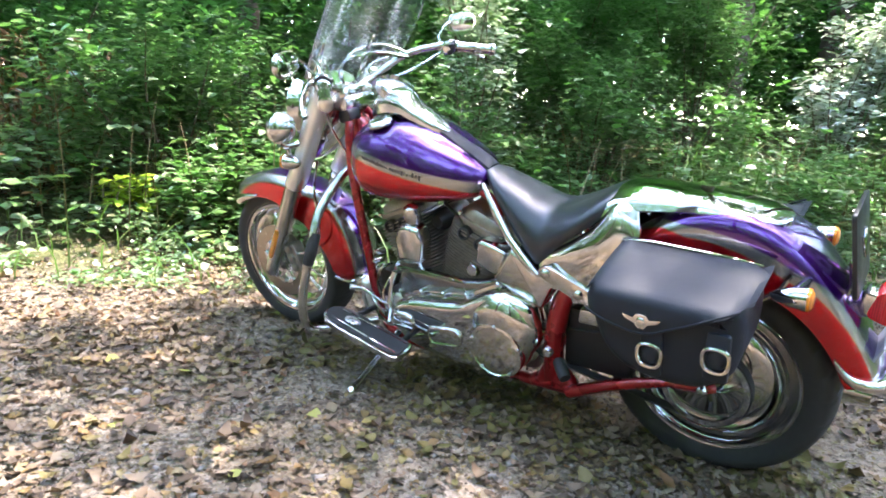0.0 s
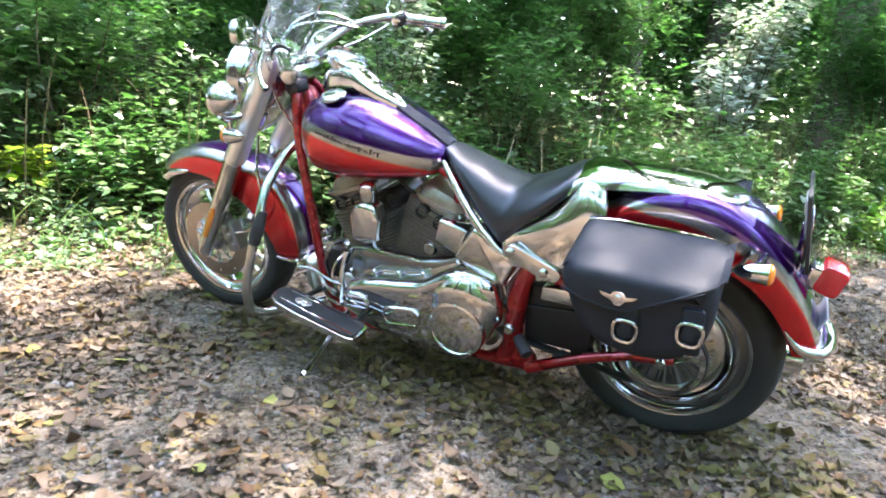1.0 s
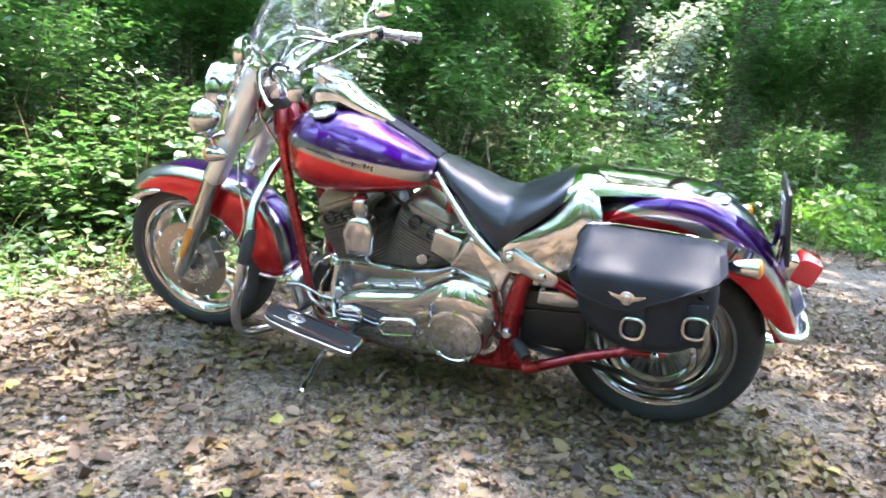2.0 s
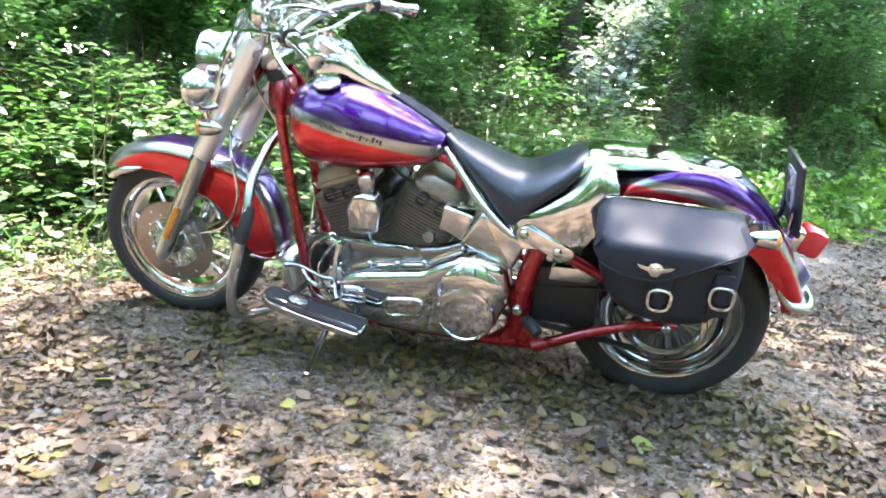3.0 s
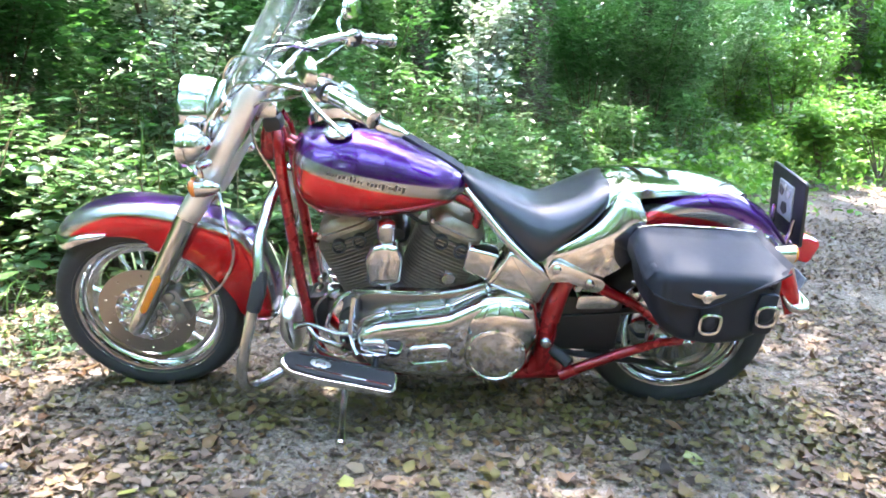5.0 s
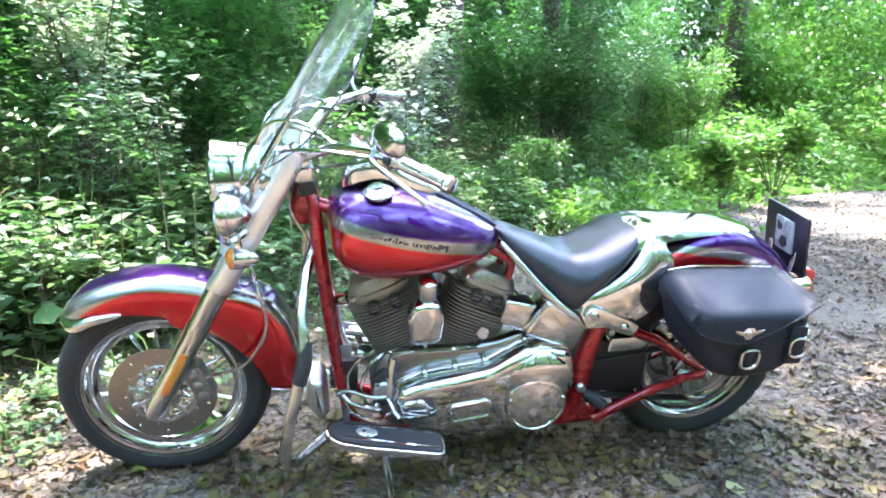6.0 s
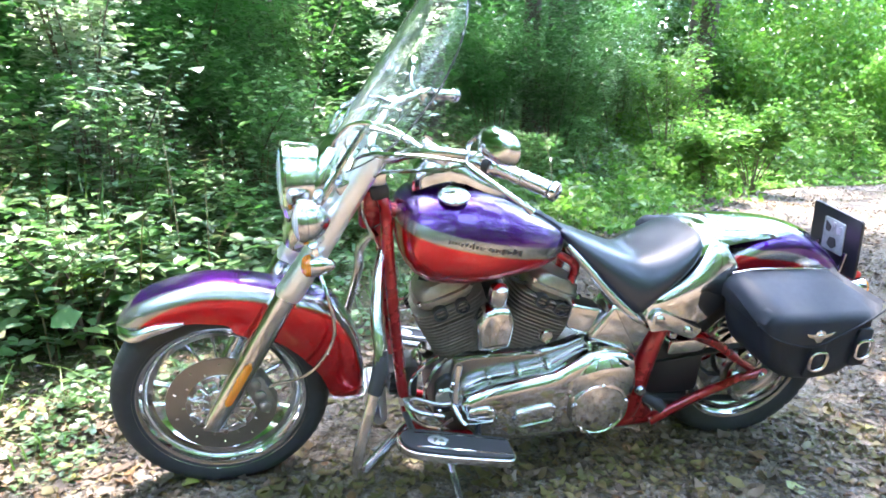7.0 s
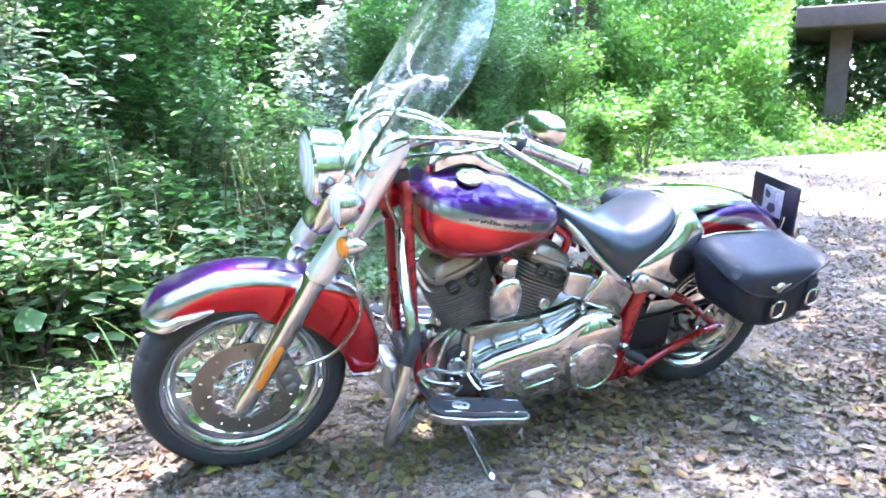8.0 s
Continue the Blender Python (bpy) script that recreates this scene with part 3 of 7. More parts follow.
def broad_weeds():
    """Plants with whorls of broad pale leaves round a thin stem."""
    count = 430
    u = np.r_[rng.uniform(-3.6, 6.5, count - 140), rng.normal(1.15, 0.55, 140)]
    d = np.r_[np.clip(rng.gamma(3.0, 0.42, count - 140) + 0.15, 0.25, 2.6), rng.uniform(0.5, 1.7, 140)]
    px, py = wood_xy(u, d)
    at, up = [], []
    for x, y, dd in zip(px, py, d):
        tall = rng.uniform(0.12, 0.30) + 0.26 * min(dd, 2.0) * rng.uniform(0.6, 1.2)
        lx, ly = rng.normal(0, 0.12, 2)
        for h in np.arange(0.35, 1.01, 0.11 / max(tall, 0.2)):
            for _ in range(5):
                r = rng.uniform(0.02, 0.12)
                a = rng.uniform(0, 2 * math.pi)
                at.append((x + lx * h + r * math.cos(a), y + ly * h + r * math.sin(a), float(ground_z(x, y)) + tall * h + rng.normal(0, 0.012)))
    at = np.array(at)
    stuff("broad_weeds", leaves("broad_weeds", at, np.clip(rng.gamma(7, 0.0100, len(at)), 0.03, 0.13), COVER_LEAF, rng, 0.22, narrow=1.25), "leafy weeds with broad pale-green leaves on the verge", "undergrowth")


broad_weeds()


def stems_bm(height, spread, count, r, seed, lean=(0, 0)):
    """Thin stems that fork out from one foot; gives the mesh and the tips."""
    g = random.Random(seed)
    made, tips = [], []
    for _ in range(count):
        bm = bmesh.new()
        made.append(bm)
        a, s = g.uniform(0, 6.28), g.uniform(0.2, 1) * spread
        end = Vector((math.cos(a) * s + lean[0] * height, math.sin(a) * s + lean[1] * height, height * g.uniform(0.7, 1)))
        mid = end * 0.5 + Vector((g.uniform(-0.1, 0.1), g.uniform(-0.1, 0.1), 0.12 * height))
        tube(bm, [(0, 0, -0.05), mid * 0.5, mid, end], [r, r * 0.8, r * 0.55, r * 0.2], 5, 3)
        tips += [mid, end, (mid + end) / 2]
    return made, tips


def shrub(name, x, y, height, spread, count, mat, label, size=0.055, seed=1, group="shrubs at the wood edge"):
    g = np.random.default_rng(seed)
    ob = new(name)
    ob.matrix_basis = pose(x, y, float(ground_z(x, y)))
    tagged(ob, label, "shrub", group)
    made, tips = stems_bm(height, spread, 9, 0.012, seed)
    for bm in made:
        part("stem", bm, TWIG, ob)
    t = np.array([tuple(p) for p in tips])
    c = t[g.integers(0, len(t), count)]
    # leaves sit in tufts round the stems, denser outside
    tuft = g.normal(0, 1, (count, 3))
    tuft /= np.linalg.norm(tuft, axis=1)[:, None] / (g.uniform(0.15, 1, count) ** 0.5)[:, None]
    at = c + tuft * np.array((0.34, 0.34, 0.30)) * spread
    at[:, 2] = np.clip(at[:, 2], 0.04, None)
    me = leaves("foliage", at, np.clip(g.gamma(6, size / 6, count), 0.015, 0.13), mat, g, 0.22)
    f = new("foliage", me)
    f.parent = ob
    return ob


SHRUBS = [  # u along the edge, d into the wood, height, spread, leaves, material, leaf size
    (-3.2, 1.6, 1.5, 0.9, 6656, LEAF, 0.049), (-1.6, 2.3, 1.9, 1.0, 7680, DEEP_LEAF, 0.049), (-0.4, 1.5, 1.2, 0.8, 6144, LEAF, 0.049),
    (0.8, 2.9, 1.9, 1.0, 7936, DEEP_LEAF, 0.049), (2.8, 1.8, 1.3, 0.8, 6400, LEAF, 0.049), (2.75, 2.8, 2.0, 0.95, 8200, DEEP_LEAF, 0.049),
    (4.0, 2.6, 2.2, 1.0, 8192, LEAF, 0.049), (7.0, 2.0, 1.9, 0.9, 8960, DEEP_LEAF, 0.049), (7.6, 1.5, 2.0, 1.1, 8192, LEAF, 0.049),
    (8.8, 2.4, 2.8, 1.3, 11520, DEEP_LEAF, 0.046), (10.5, 1.6, 2.2, 1.3, 10560, LEAF, 0.046), (12.5, 2.2, 3.0, 1.5, 10880, DEEP_LEAF, 0.053),
    (-4.8, 2.6, 2.2, 1.2, 8960, DEEP_LEAF, 0.046), (15.0, 1.5, 2.6, 1.6, 8960, LEAF, 0.061),
]
for i, (u, d, hh, sp, cnt, mm, sz) in enumerate(SHRUBS):
    sx, sy = wood_xy(u, d)
    shrub("shrub", float(sx), float(sy), hh, sp, cnt, mm, "dense dark-green leafy shrub in the undergrowth" if mm is DEEP_LEAF else "leafy mid-green shrub at the edge of the track", sz, 20 + i)
shrub("pale_flecked_shrub", 0.22, -6.05, 1.95, 0.62, 2300, PALE_LEAF, "tall shrub covered with small pale blossoms", 0.080, 61)
shrub("pale_flecked_shrub", 0.30, -5.45, 1.15, 0.55, 900, PALE_LEAF, "low shrub with scattered pale blossoms", 0.075, 70)
# brambles whose white leaves paint the bright flecks of sunlit foliage
shrub("pale_flecked_shrub", 2.72, -2.92, 2.1, 0.62, 3000, GLINT_LEAF, "bramble bush with sun flecks painted as white leaves among green", 0.052, 72)
shrub("pale_flecked_shrub", 2.50, -2.45, 1.15, 0.5, 900, GLINT_LEAF, "low bramble with sun flecks painted as white leaves among green", 0.05, 73)
shrub("sunlit_shrub", -3.7, -5.6, 0.85, 0.6, 1300, BRIGHT_LEAF, "low yellow-green shrub in the sun beside the track", 0.10, 62)
shrub("sunlit_shrub", -4.9, -6.3, 1.15, 0.7, 1500, BRIGHT_LEAF, "taller yellow-green shrub in the sun beside the track", 0.10, 63)
shrub("sunlit_shrub", -6.4, -7.9, 0.6, 1.0, 1500, BRIGHT_LEAF, "rounded yellow-green shrub in the sun beside the track", 0.07, 67)
shrub("sunlit_shrub", -8.8, -8.6, 1.2, 1.1, 1800, BRIGHT_LEAF, "rounded yellow-green shrub in the sun beside the track", 0.08, 68)
shrub("sapling", -4.3, -7.6, 1.9, 0.7, 3000, BRIGHT_LEAF, "young tree with light yellow-green leaves", 0.06, 64)
LIME_LEAF = leaf_material("lime_leaves", [(0.20, 0.32, 0.02), (0.30, 0.42, 0.03), (0.38, 0.46, 0.05)], 0.5, 0.45, 0.25)
shrub("weed_clump", 3.45, -0.28, 0.32, 0.20, 190, LIME_LEAF, "small clump of bright yellow-green leaves on the verge", 0.065, 65, "low plants on the verge")
shrub("weed_clump", 2.45, -1.50, 0.26, 0.26, 130, LIME_LEAF, "few broad yellow-green leaves on the verge", 0.06, 69, "low plants on the verge")
shrub("weed_clump", 2.35, -1.15, 0.62, 0.40, 600, COVER_LEAF, "clump of broad pale-green leaves on the verge", 0.055, 66, "low plants on the verge")


SUN_FLECKS = [(1.64, 0.70, 0.11, 0.07), (0.46, 0.66, 0.09, 0.035), (-0.82, -0.85, 0.13, 0.08), (-0.68, 0.10, 0.06, 0.03)]   # x, y and half widths of the sunny spots on the track


def open_to_sun(p):
    """Which of the places lie between the sun and a sunny spot on the track."""
    fx, fy = p[:, 0] + 0.0507 * p[:, 2], p[:, 1] + 0.3604 * p[:, 2]
    clear = np.zeros(len(p), bool)
    for x, y, a, b in SUN_FLECKS:
        clear |= np.hypot((fx - x) / (a + 0.03), (fy - y) / (b + 0.03)) < 1
    return clear


def tree(x, y, height, r, crown_r, count, seed, over=(0, 0), leaf=0.15, label="tall woodland tree with a green crown added overhead, out of view"):
    g = np.random.default_rng(seed)
    rr = random.Random(seed)
    ob = new("tree")
    ob.matrix_basis = pose(x, y, float(ground_z(x, y)))
    tagged(ob, label, "tree", "trees of the wood")
    bm = bmesh.new()
    top = Vector((rr.uniform(-0.5, 0.5) + over[0], rr.uniform(-0.5, 0.5) + over[1], height))
    line = [Vector((0, 0, -0.1)), Vector((rr.uniform(-0.1, 0.1), rr.uniform(-0.1, 0.1), height * 0.35)), Vector((top.x * 0.4, top.y * 0.4, height * 0.65)), top]
    tube(bm, line, [r * 1.3, r, r * 0.75, r * 0.25], 12, 6)
    part("trunk", bm, BARK, ob)
    tips = [top]
    for i in range(11):
        bm = bmesh.new()
        f = rr.uniform(0.62, 0.97)
        s = Vector((top.x * (f - 0.62) / 0.38 * 0.6 + top.x * 0.4, top.y * (f - 0.62) / 0.38 * 0.6 + top.y * 0.4, top.z * f))
        a = rr.uniform(0, 6.28)
        e = s + Vector((math.cos(a), math.sin(a), rr.uniform(0.05, 0.5))) * crown_r * rr.uniform(0.5, 1)
        m = s * 0.5 + e * 0.5 + Vector((0, 0, 0.15 * crown_r))
        tube(bm, [s, m, e], [r * 0.4, r * 0.22, r * 0.06], 6, 4)
        tips += [m, e, s * 0.25 + e * 0.75]
        part("limb", bm, BARK, ob)
    t = np.array([tuple(p) for p in tips])
    c = t[g.integers(0, len(t), count)]
    at = c + g.normal(0, 1, (count, 3)) * np.array((0.26, 0.26, 0.2)) * crown_r
    size = g.uniform(0.6, 1.3, count) * leaf
    shade = ~open_to_sun(at + np.array((x, y, float(ground_z(x, y)))))
    f = new("crown", leaves("crown", at[shade], size[shade], LEAF, g, 0.6, blade=DIAMOND, faces=DIAMOND_F))
    f.parent = ob
    return ob


# x, y, height, trunk radius, crown radius, leaves, seed, and how far the top leans over
# crowns added out of view, to shade the track and green the chrome's reflections
OVERHANGING = [(-7.2, -11.2, 9.2, 0.18, 2.3, 6000, 41, (0.3, 3.8)), (-0.9, -9.5, 8.4, 0.24, 1.6, 6000, 3, (0.45, 7.1)), (-8.4, -2.4, 8.8, 0.18, 2.4, 3600, 44, (4.3, -0.6)), (1.7, -7.2, 8.8, 0.13, 1.25, 3000, 4, (-0.85, 5.4)),
         (-3.6, -10.0, 9.0, 0.2, 2.1, 5200, 5, (-0.2, 4.6)), (3.2, 4.6, 8.4, 0.15, 2.1, 4600, 31, (-0.6, -3.6)),
         (-2.2, 4.8, 8.6, 0.15, 2.1, 4600, 32, (0.6, -3.8)), (0.5, 6.4, 9.0, 0.16, 2.2, 4600, 33, (0.1, -3.4)),
         (-4.8, 3.4, 8.6, 0.16, 2.2, 4400, 34, (0.2, -2.6)), (-2.2, -7.9, 8.6, 0.12, 1.7, 4400, 14, (0.6, 5.8))]
# the first one's crown is placed to shade the verge
STANDING = [(6.2, -3.4, 6.5, 0.11, 1.35, 7000, 21, (-1.7, 1.4)), (-3.0, -9.4, 8.0, 0.14, 1.8, 5200, 22, (0.0, 0.6)),
         (6.6, -5.6, 8.0, 0.16, 2.6, 5000, 6, (0.5, -0.5)), (-8.6, -13.5, 9.5, 0.2, 3.4, 5200, 7, (0, 0)),
         (1.2, -12.5, 9.5, 0.2, 3.4, 5600, 8, (0, 0)), (-5.8, 8.2, 9.5, 0.2, 3.4, 5600, 9, (0, 0)),
         (4.0, 10.5, 9.0, 0.2, 3.4, 5600, 10, (0, 0)), (-9.5, 0.6, 9.0, 0.2, 3.4, 5200, 11, (0, 0)),
         (8.6, 3.2, 9.0, 0.2, 3.4, 5200, 12, (0, 0)), (-1.0, 12.6, 10.0, 0.2, 3.6, 5200, 13, (0, 0))]
for tx, ty, th, tr, cr, tc_, ts, ov in OVERHANGING + STANDING:
    tree(tx, ty, th, tr, cr, tc_, ts, ov)


def far_wood():
    n = 185000
    u, d = rng.uniform(-10, 20, n), 2.8 + 8 * rng.uniform(0, 1, n) ** 1.3
    x, y = wood_xy(u, d)
    lump = np.array([noise.noise((a * 0.35, b * 0.35, 5)) for a, b in zip(x, y)])
    z = ground_z(x, y) + rng.uniform(0, 1, n) ** 0.9 * np.clip(1.6 + (d - 2.6) * 0.95 + 2.2 * lump, 1.2, 7)
    clump = np.array([noise.noise((a * 1.25, b * 1.25, c * 1.25)) for a, b, c in zip(x, y, z)])
    keep = (clump > rng.uniform(-0.10, 0.12, n)) & (np.hypot(x - 0.3, y + 6.8) > 1.25) & (np.hypot(x + 0.75, y + 8.4) > 0.8)   # gaps behind the flowering shrub and before a trunk
    x, y, z = x[keep], y[keep], z[keep]
    n = len(x)
    stuff("far_wood", leaves("far_wood", np.stack([x, y, z], 1), rng.uniform(0.07, 0.17, n), DEEP_LEAF, rng, 0.30, blade=DIAMOND, faces=DIAMOND_F), "dense green wood behind the shrubs", "wood")
    # the wood that closes the track's far end
    n = 140000
    a, r = rng.uniform(radians(196), radians(262), n), rng.uniform(19, 30, n)
    x, y = 0.8 + r * np.cos(a), 0.3 + r * np.sin(a)
    lump = np.array([noise.noise((p * 0.3, q * 0.3, 7)) for p, q in zip(x, y)])
    z = ground_z(x, y) + rng.uniform(0, 1, n) * np.clip(8 + 5 * lump, 6, 12)
    stuff("far_trees", leaves("far_trees", np.stack([x, y, z], 1), rng.uniform(0.14, 0.34, n), LEAF, rng, 0.6, blade=DIAMOND, faces=DIAMOND_F), "green trees at the far end of the track", "wood")
    # tall wood behind the edge, up to the crowns
    n = 90000
    u, d = rng.uniform(-14, 20, n), rng.uniform(8.5, 15, n)
    x, y = wood_xy(u, d)
    lump = np.array([noise.noise((p * 0.3, q * 0.3, 2)) for p, q in zip(x, y)])
    z = ground_z(x, y) + rng.uniform(0, 1, n) ** 0.8 * np.clip(12 + 5 * lump, 8, 16)
    stuff("tall_wood", leaves("tall_wood", np.stack([x, y, z], 1), rng.uniform(0.25, 0.6, n), DEEP_LEAF, rng, 0.6, blade=DIAMOND, faces=DIAMOND_F), "tall green trees deep in the wood", "wood")
    n = 60000
    a, r = rng.uniform(radians(-60), radians(200), n), rng.uniform(9, 19, n)
    x, y = 0.8 + r * np.cos(a), 0.3 + r * np.sin(a)
    lump = np.array([noise.noise((p * 0.3, q * 0.3, 4)) for p, q in zip(x, y)])
    z = ground_z(x, y) + rng.uniform(0, 1, n) ** 0.8 * np.clip(7 + 6 * lump, 2, 12)
    stuff("woodland", leaves("woodland", np.stack([x, y, z], 1), rng.uniform(0.2, 0.6, n), LEAF, rng, 0.6, blade=DIAMOND, faces=DIAMOND_F), "green wood all round the track", "wood")
    # unseen crowns added to shade the wood and leave the verge open to the sun
    n = 17000
    u, d = rng.uniform(-14, 18, n), rng.uniform(4.3, 12, n)
    x, y = wood_xy(u, d)
    gap = np.array([noise.noise((p * 0.55, q * 0.55, 31)) for p, q in zip(x, y)])
    z = ground_z(x, y) + rng.uniform(6.0, 9.0, n) + 0.15 * d
    keep = (gap > rng.uniform(-0.30, 0.02, n)) & (np.hypot(x + 0.1, y + 8.0) > 1.1)
    # an extra cluster, placed to shade the shrubs below it
    n = 1500
    u, d = rng.normal(3.6, 0.7, n), rng.normal(3.7, 0.55, n)
    ex, ey = wood_xy(u, d)
    x, y, z, keep = np.r_[x, ex], np.r_[y, ey], np.r_[z, rng.uniform(5.2, 7.2, n)], np.r_[keep, np.full(n, True)]
    fx, fy = x + 0.0507 * (z - 1.5), y + 0.3604 * (z - 1.5)      # an opening lets the sun down on the bramble
    keep &= (np.hypot(fx - 2.62, fy + 2.35) > 0.55) & (np.hypot(fx - 2.92, fy + 3.05) > 0.62)
    x, y, z = x[keep], y[keep], z[keep]
    stuff("shade_crowns", leaves("shade_crowns", np.stack([x, y, z], 1), rng.uniform(0.2, 0.42, len(x)), DEEP_LEAF, rng, 0.5, blade=DIAMOND, faces=DIAMOND_F), "closed green crowns over the wood, added out of view for shade", "wood")
    # the wood on the other side of the track
    n = 46000
    x, d = rng.uniform(-11, 11, n), rng.gamma(2.2, 1.0, n)
    y = 5.2 + 0.05 * x * x * 0.3 + d
    lump = np.array([noise.noise((p * 0.45, q * 0.45, 14)) for p, q in zip(x, y)])
    z = ground_z(x, y) + rng.uniform(0, 1, n) ** 0.8 * np.clip(0.8 + 1.1 * d + 2.5 * lump, 0.2, 6)
    stuff("opposite_wood", leaves("opposite_wood", np.stack([x, y, z], 1), rng.uniform(0.08, 0.22, n), LEAF, rng, 0.45, blade=DIAMOND, faces=DIAMOND_F), "shrubs and young trees on the other side of the track", "wood")
    # thicket before the far trees
    n = 30000
    a, r = rng.uniform(radians(219), radians(236), n), rng.uniform(13.5, 19.0, n)
    x, y = 0.8 + r * np.cos(a), 0.3 + r * np.sin(a)
    lump = np.array([noise.noise((p * 0.5, q * 0.5, 8)) for p, q in zip(x, y)])
    z = ground_z(x, y) + rng.uniform(0, 1, n) ** 0.7 * np.clip(2.4 + 4 * lump + 0.5 * (r - 14), 0.5, 7)
    stuff("far_thicket", leaves("far_thicket", np.stack([x, y, z], 1), rng.uniform(0.07, 0.18, n), BRIGHT_LEAF, rng, 0.6, blade=DIAMOND, faces=DIAMOND_F), "light-green thicket at the bend of the track", "wood")
    # weeds where the verge swings round behind the track
    n = 30000
    x = -3.2 - 11 * rng.uniform(0, 1, n) ** 1.2
    d = 3.2 * rng.uniform(0, 1, n)
    y = -6.25 + 0.15 * (x + 3.2) - d
    lump = np.array([noise.noise((p * 1.1, q * 1.1, 17)) for p, q in zip(x, y)])
    z = ground_z(x, y) + rng.uniform(0.02, 1, n) ** 0.8 * np.clip(0.10 + 0.42 * d + 0.5 * lump, 0.05, 1.5)
    stuff("verge_weeds", leaves("verge_weeds", np.stack([x, y, z], 1), np.clip(rng.gamma(5, 0.014, n), 0.03, 0.13), BRIGHT_LEAF, rng, 0.35), "sunlit yellow-green weeds on the verge behind the track", "undergrowth")
    # low weeds across the far end
    n = 16000
    a, r = rng.uniform(radians(208), radians(240), n), rng.uniform(13.2, 17.5, n)
    x, y = 0.8 + r * np.cos(a), 0.3 + r * np.sin(a)
    z = ground_z(x, y) + rng.uniform(0, 1, n) * (0.6 + 0.5 * np.sin(x * 2.1) * np.sin(y * 1.7))
    stuff("far_weeds", leaves("far_weeds", np.stack([x, y, z], 1), rng.uniform(0.05, 0.12, n), BRIGHT_LEAF, rng, 0.6, blade=DIAMOND, faces=DIAMOND_F), "sunlit weeds across the far end of the track", "undergrowth")


far_wood()


def shelter():
    """An open timber shelter at the far end of the track."""
    ob = new("shelter")
    ob.matrix_basis = pose(-12.6, -9.2, float(ground_z(-12.6, -9.2)), 0, 0, 40)
    tagged(ob, "dark timber shelter with a low roof among the trees", "shelter")
    wood = surface("weathered_timber", (0.075, 0.05, 0.04), 0.85, 0, 0.4, 6, 0.6, 20)
    for x, y in ((0, 0), (0, 3.2), (-3.4, 0), (-3.4, 3.2)):
        bm = bmesh.new()
        block(bm, (x, y, 1.4), (0.42, 0.42, 2.8), 0.02)
        part("post", bm, wood, ob)
    bm = bmesh.new()
    block(bm, (-1.6, 1.5, 2.76), (4.9, 4.9, 0.46), 0.03)
    part("roof", bm, wood, ob, "low dark roof")


shelter()


# ---------------------------------------------------------------- the motorcycle
# Its own axes: x ahead from the rear axle, y to its left, z up; it leans on its side stand.
LEAN = 13.0
bike = new("motorcycle")
bike.matrix_basis = pose(0, 0, 0, -LEAN, 0, 0)
tagged(bike, "violet and red chrome-trimmed cruiser motorcycle leaning on its side stand", "motorcycle")
FA, RA = Vector((1.648, 0, 0.300)), Vector((0.0, 0, 0.300))     # the axles
FORK_TOP, FORK_FOOT = Vector((1.285, 0, 0.985)), Vector((1.663, 0, 0.278))
FORK_DIR = (FORK_TOP - FORK_FOOT).normalized()
SIDE = Vector((0, 1, 0))


def arc(c, r, a0, a1, n):
    return [(c[0] + r * math.cos(radians(a0 + (a1 - a0) * i / n)), c[1] + r * math.sin(radians(a0 + (a1 - a0) * i / n))) for i in range(n + 1)]


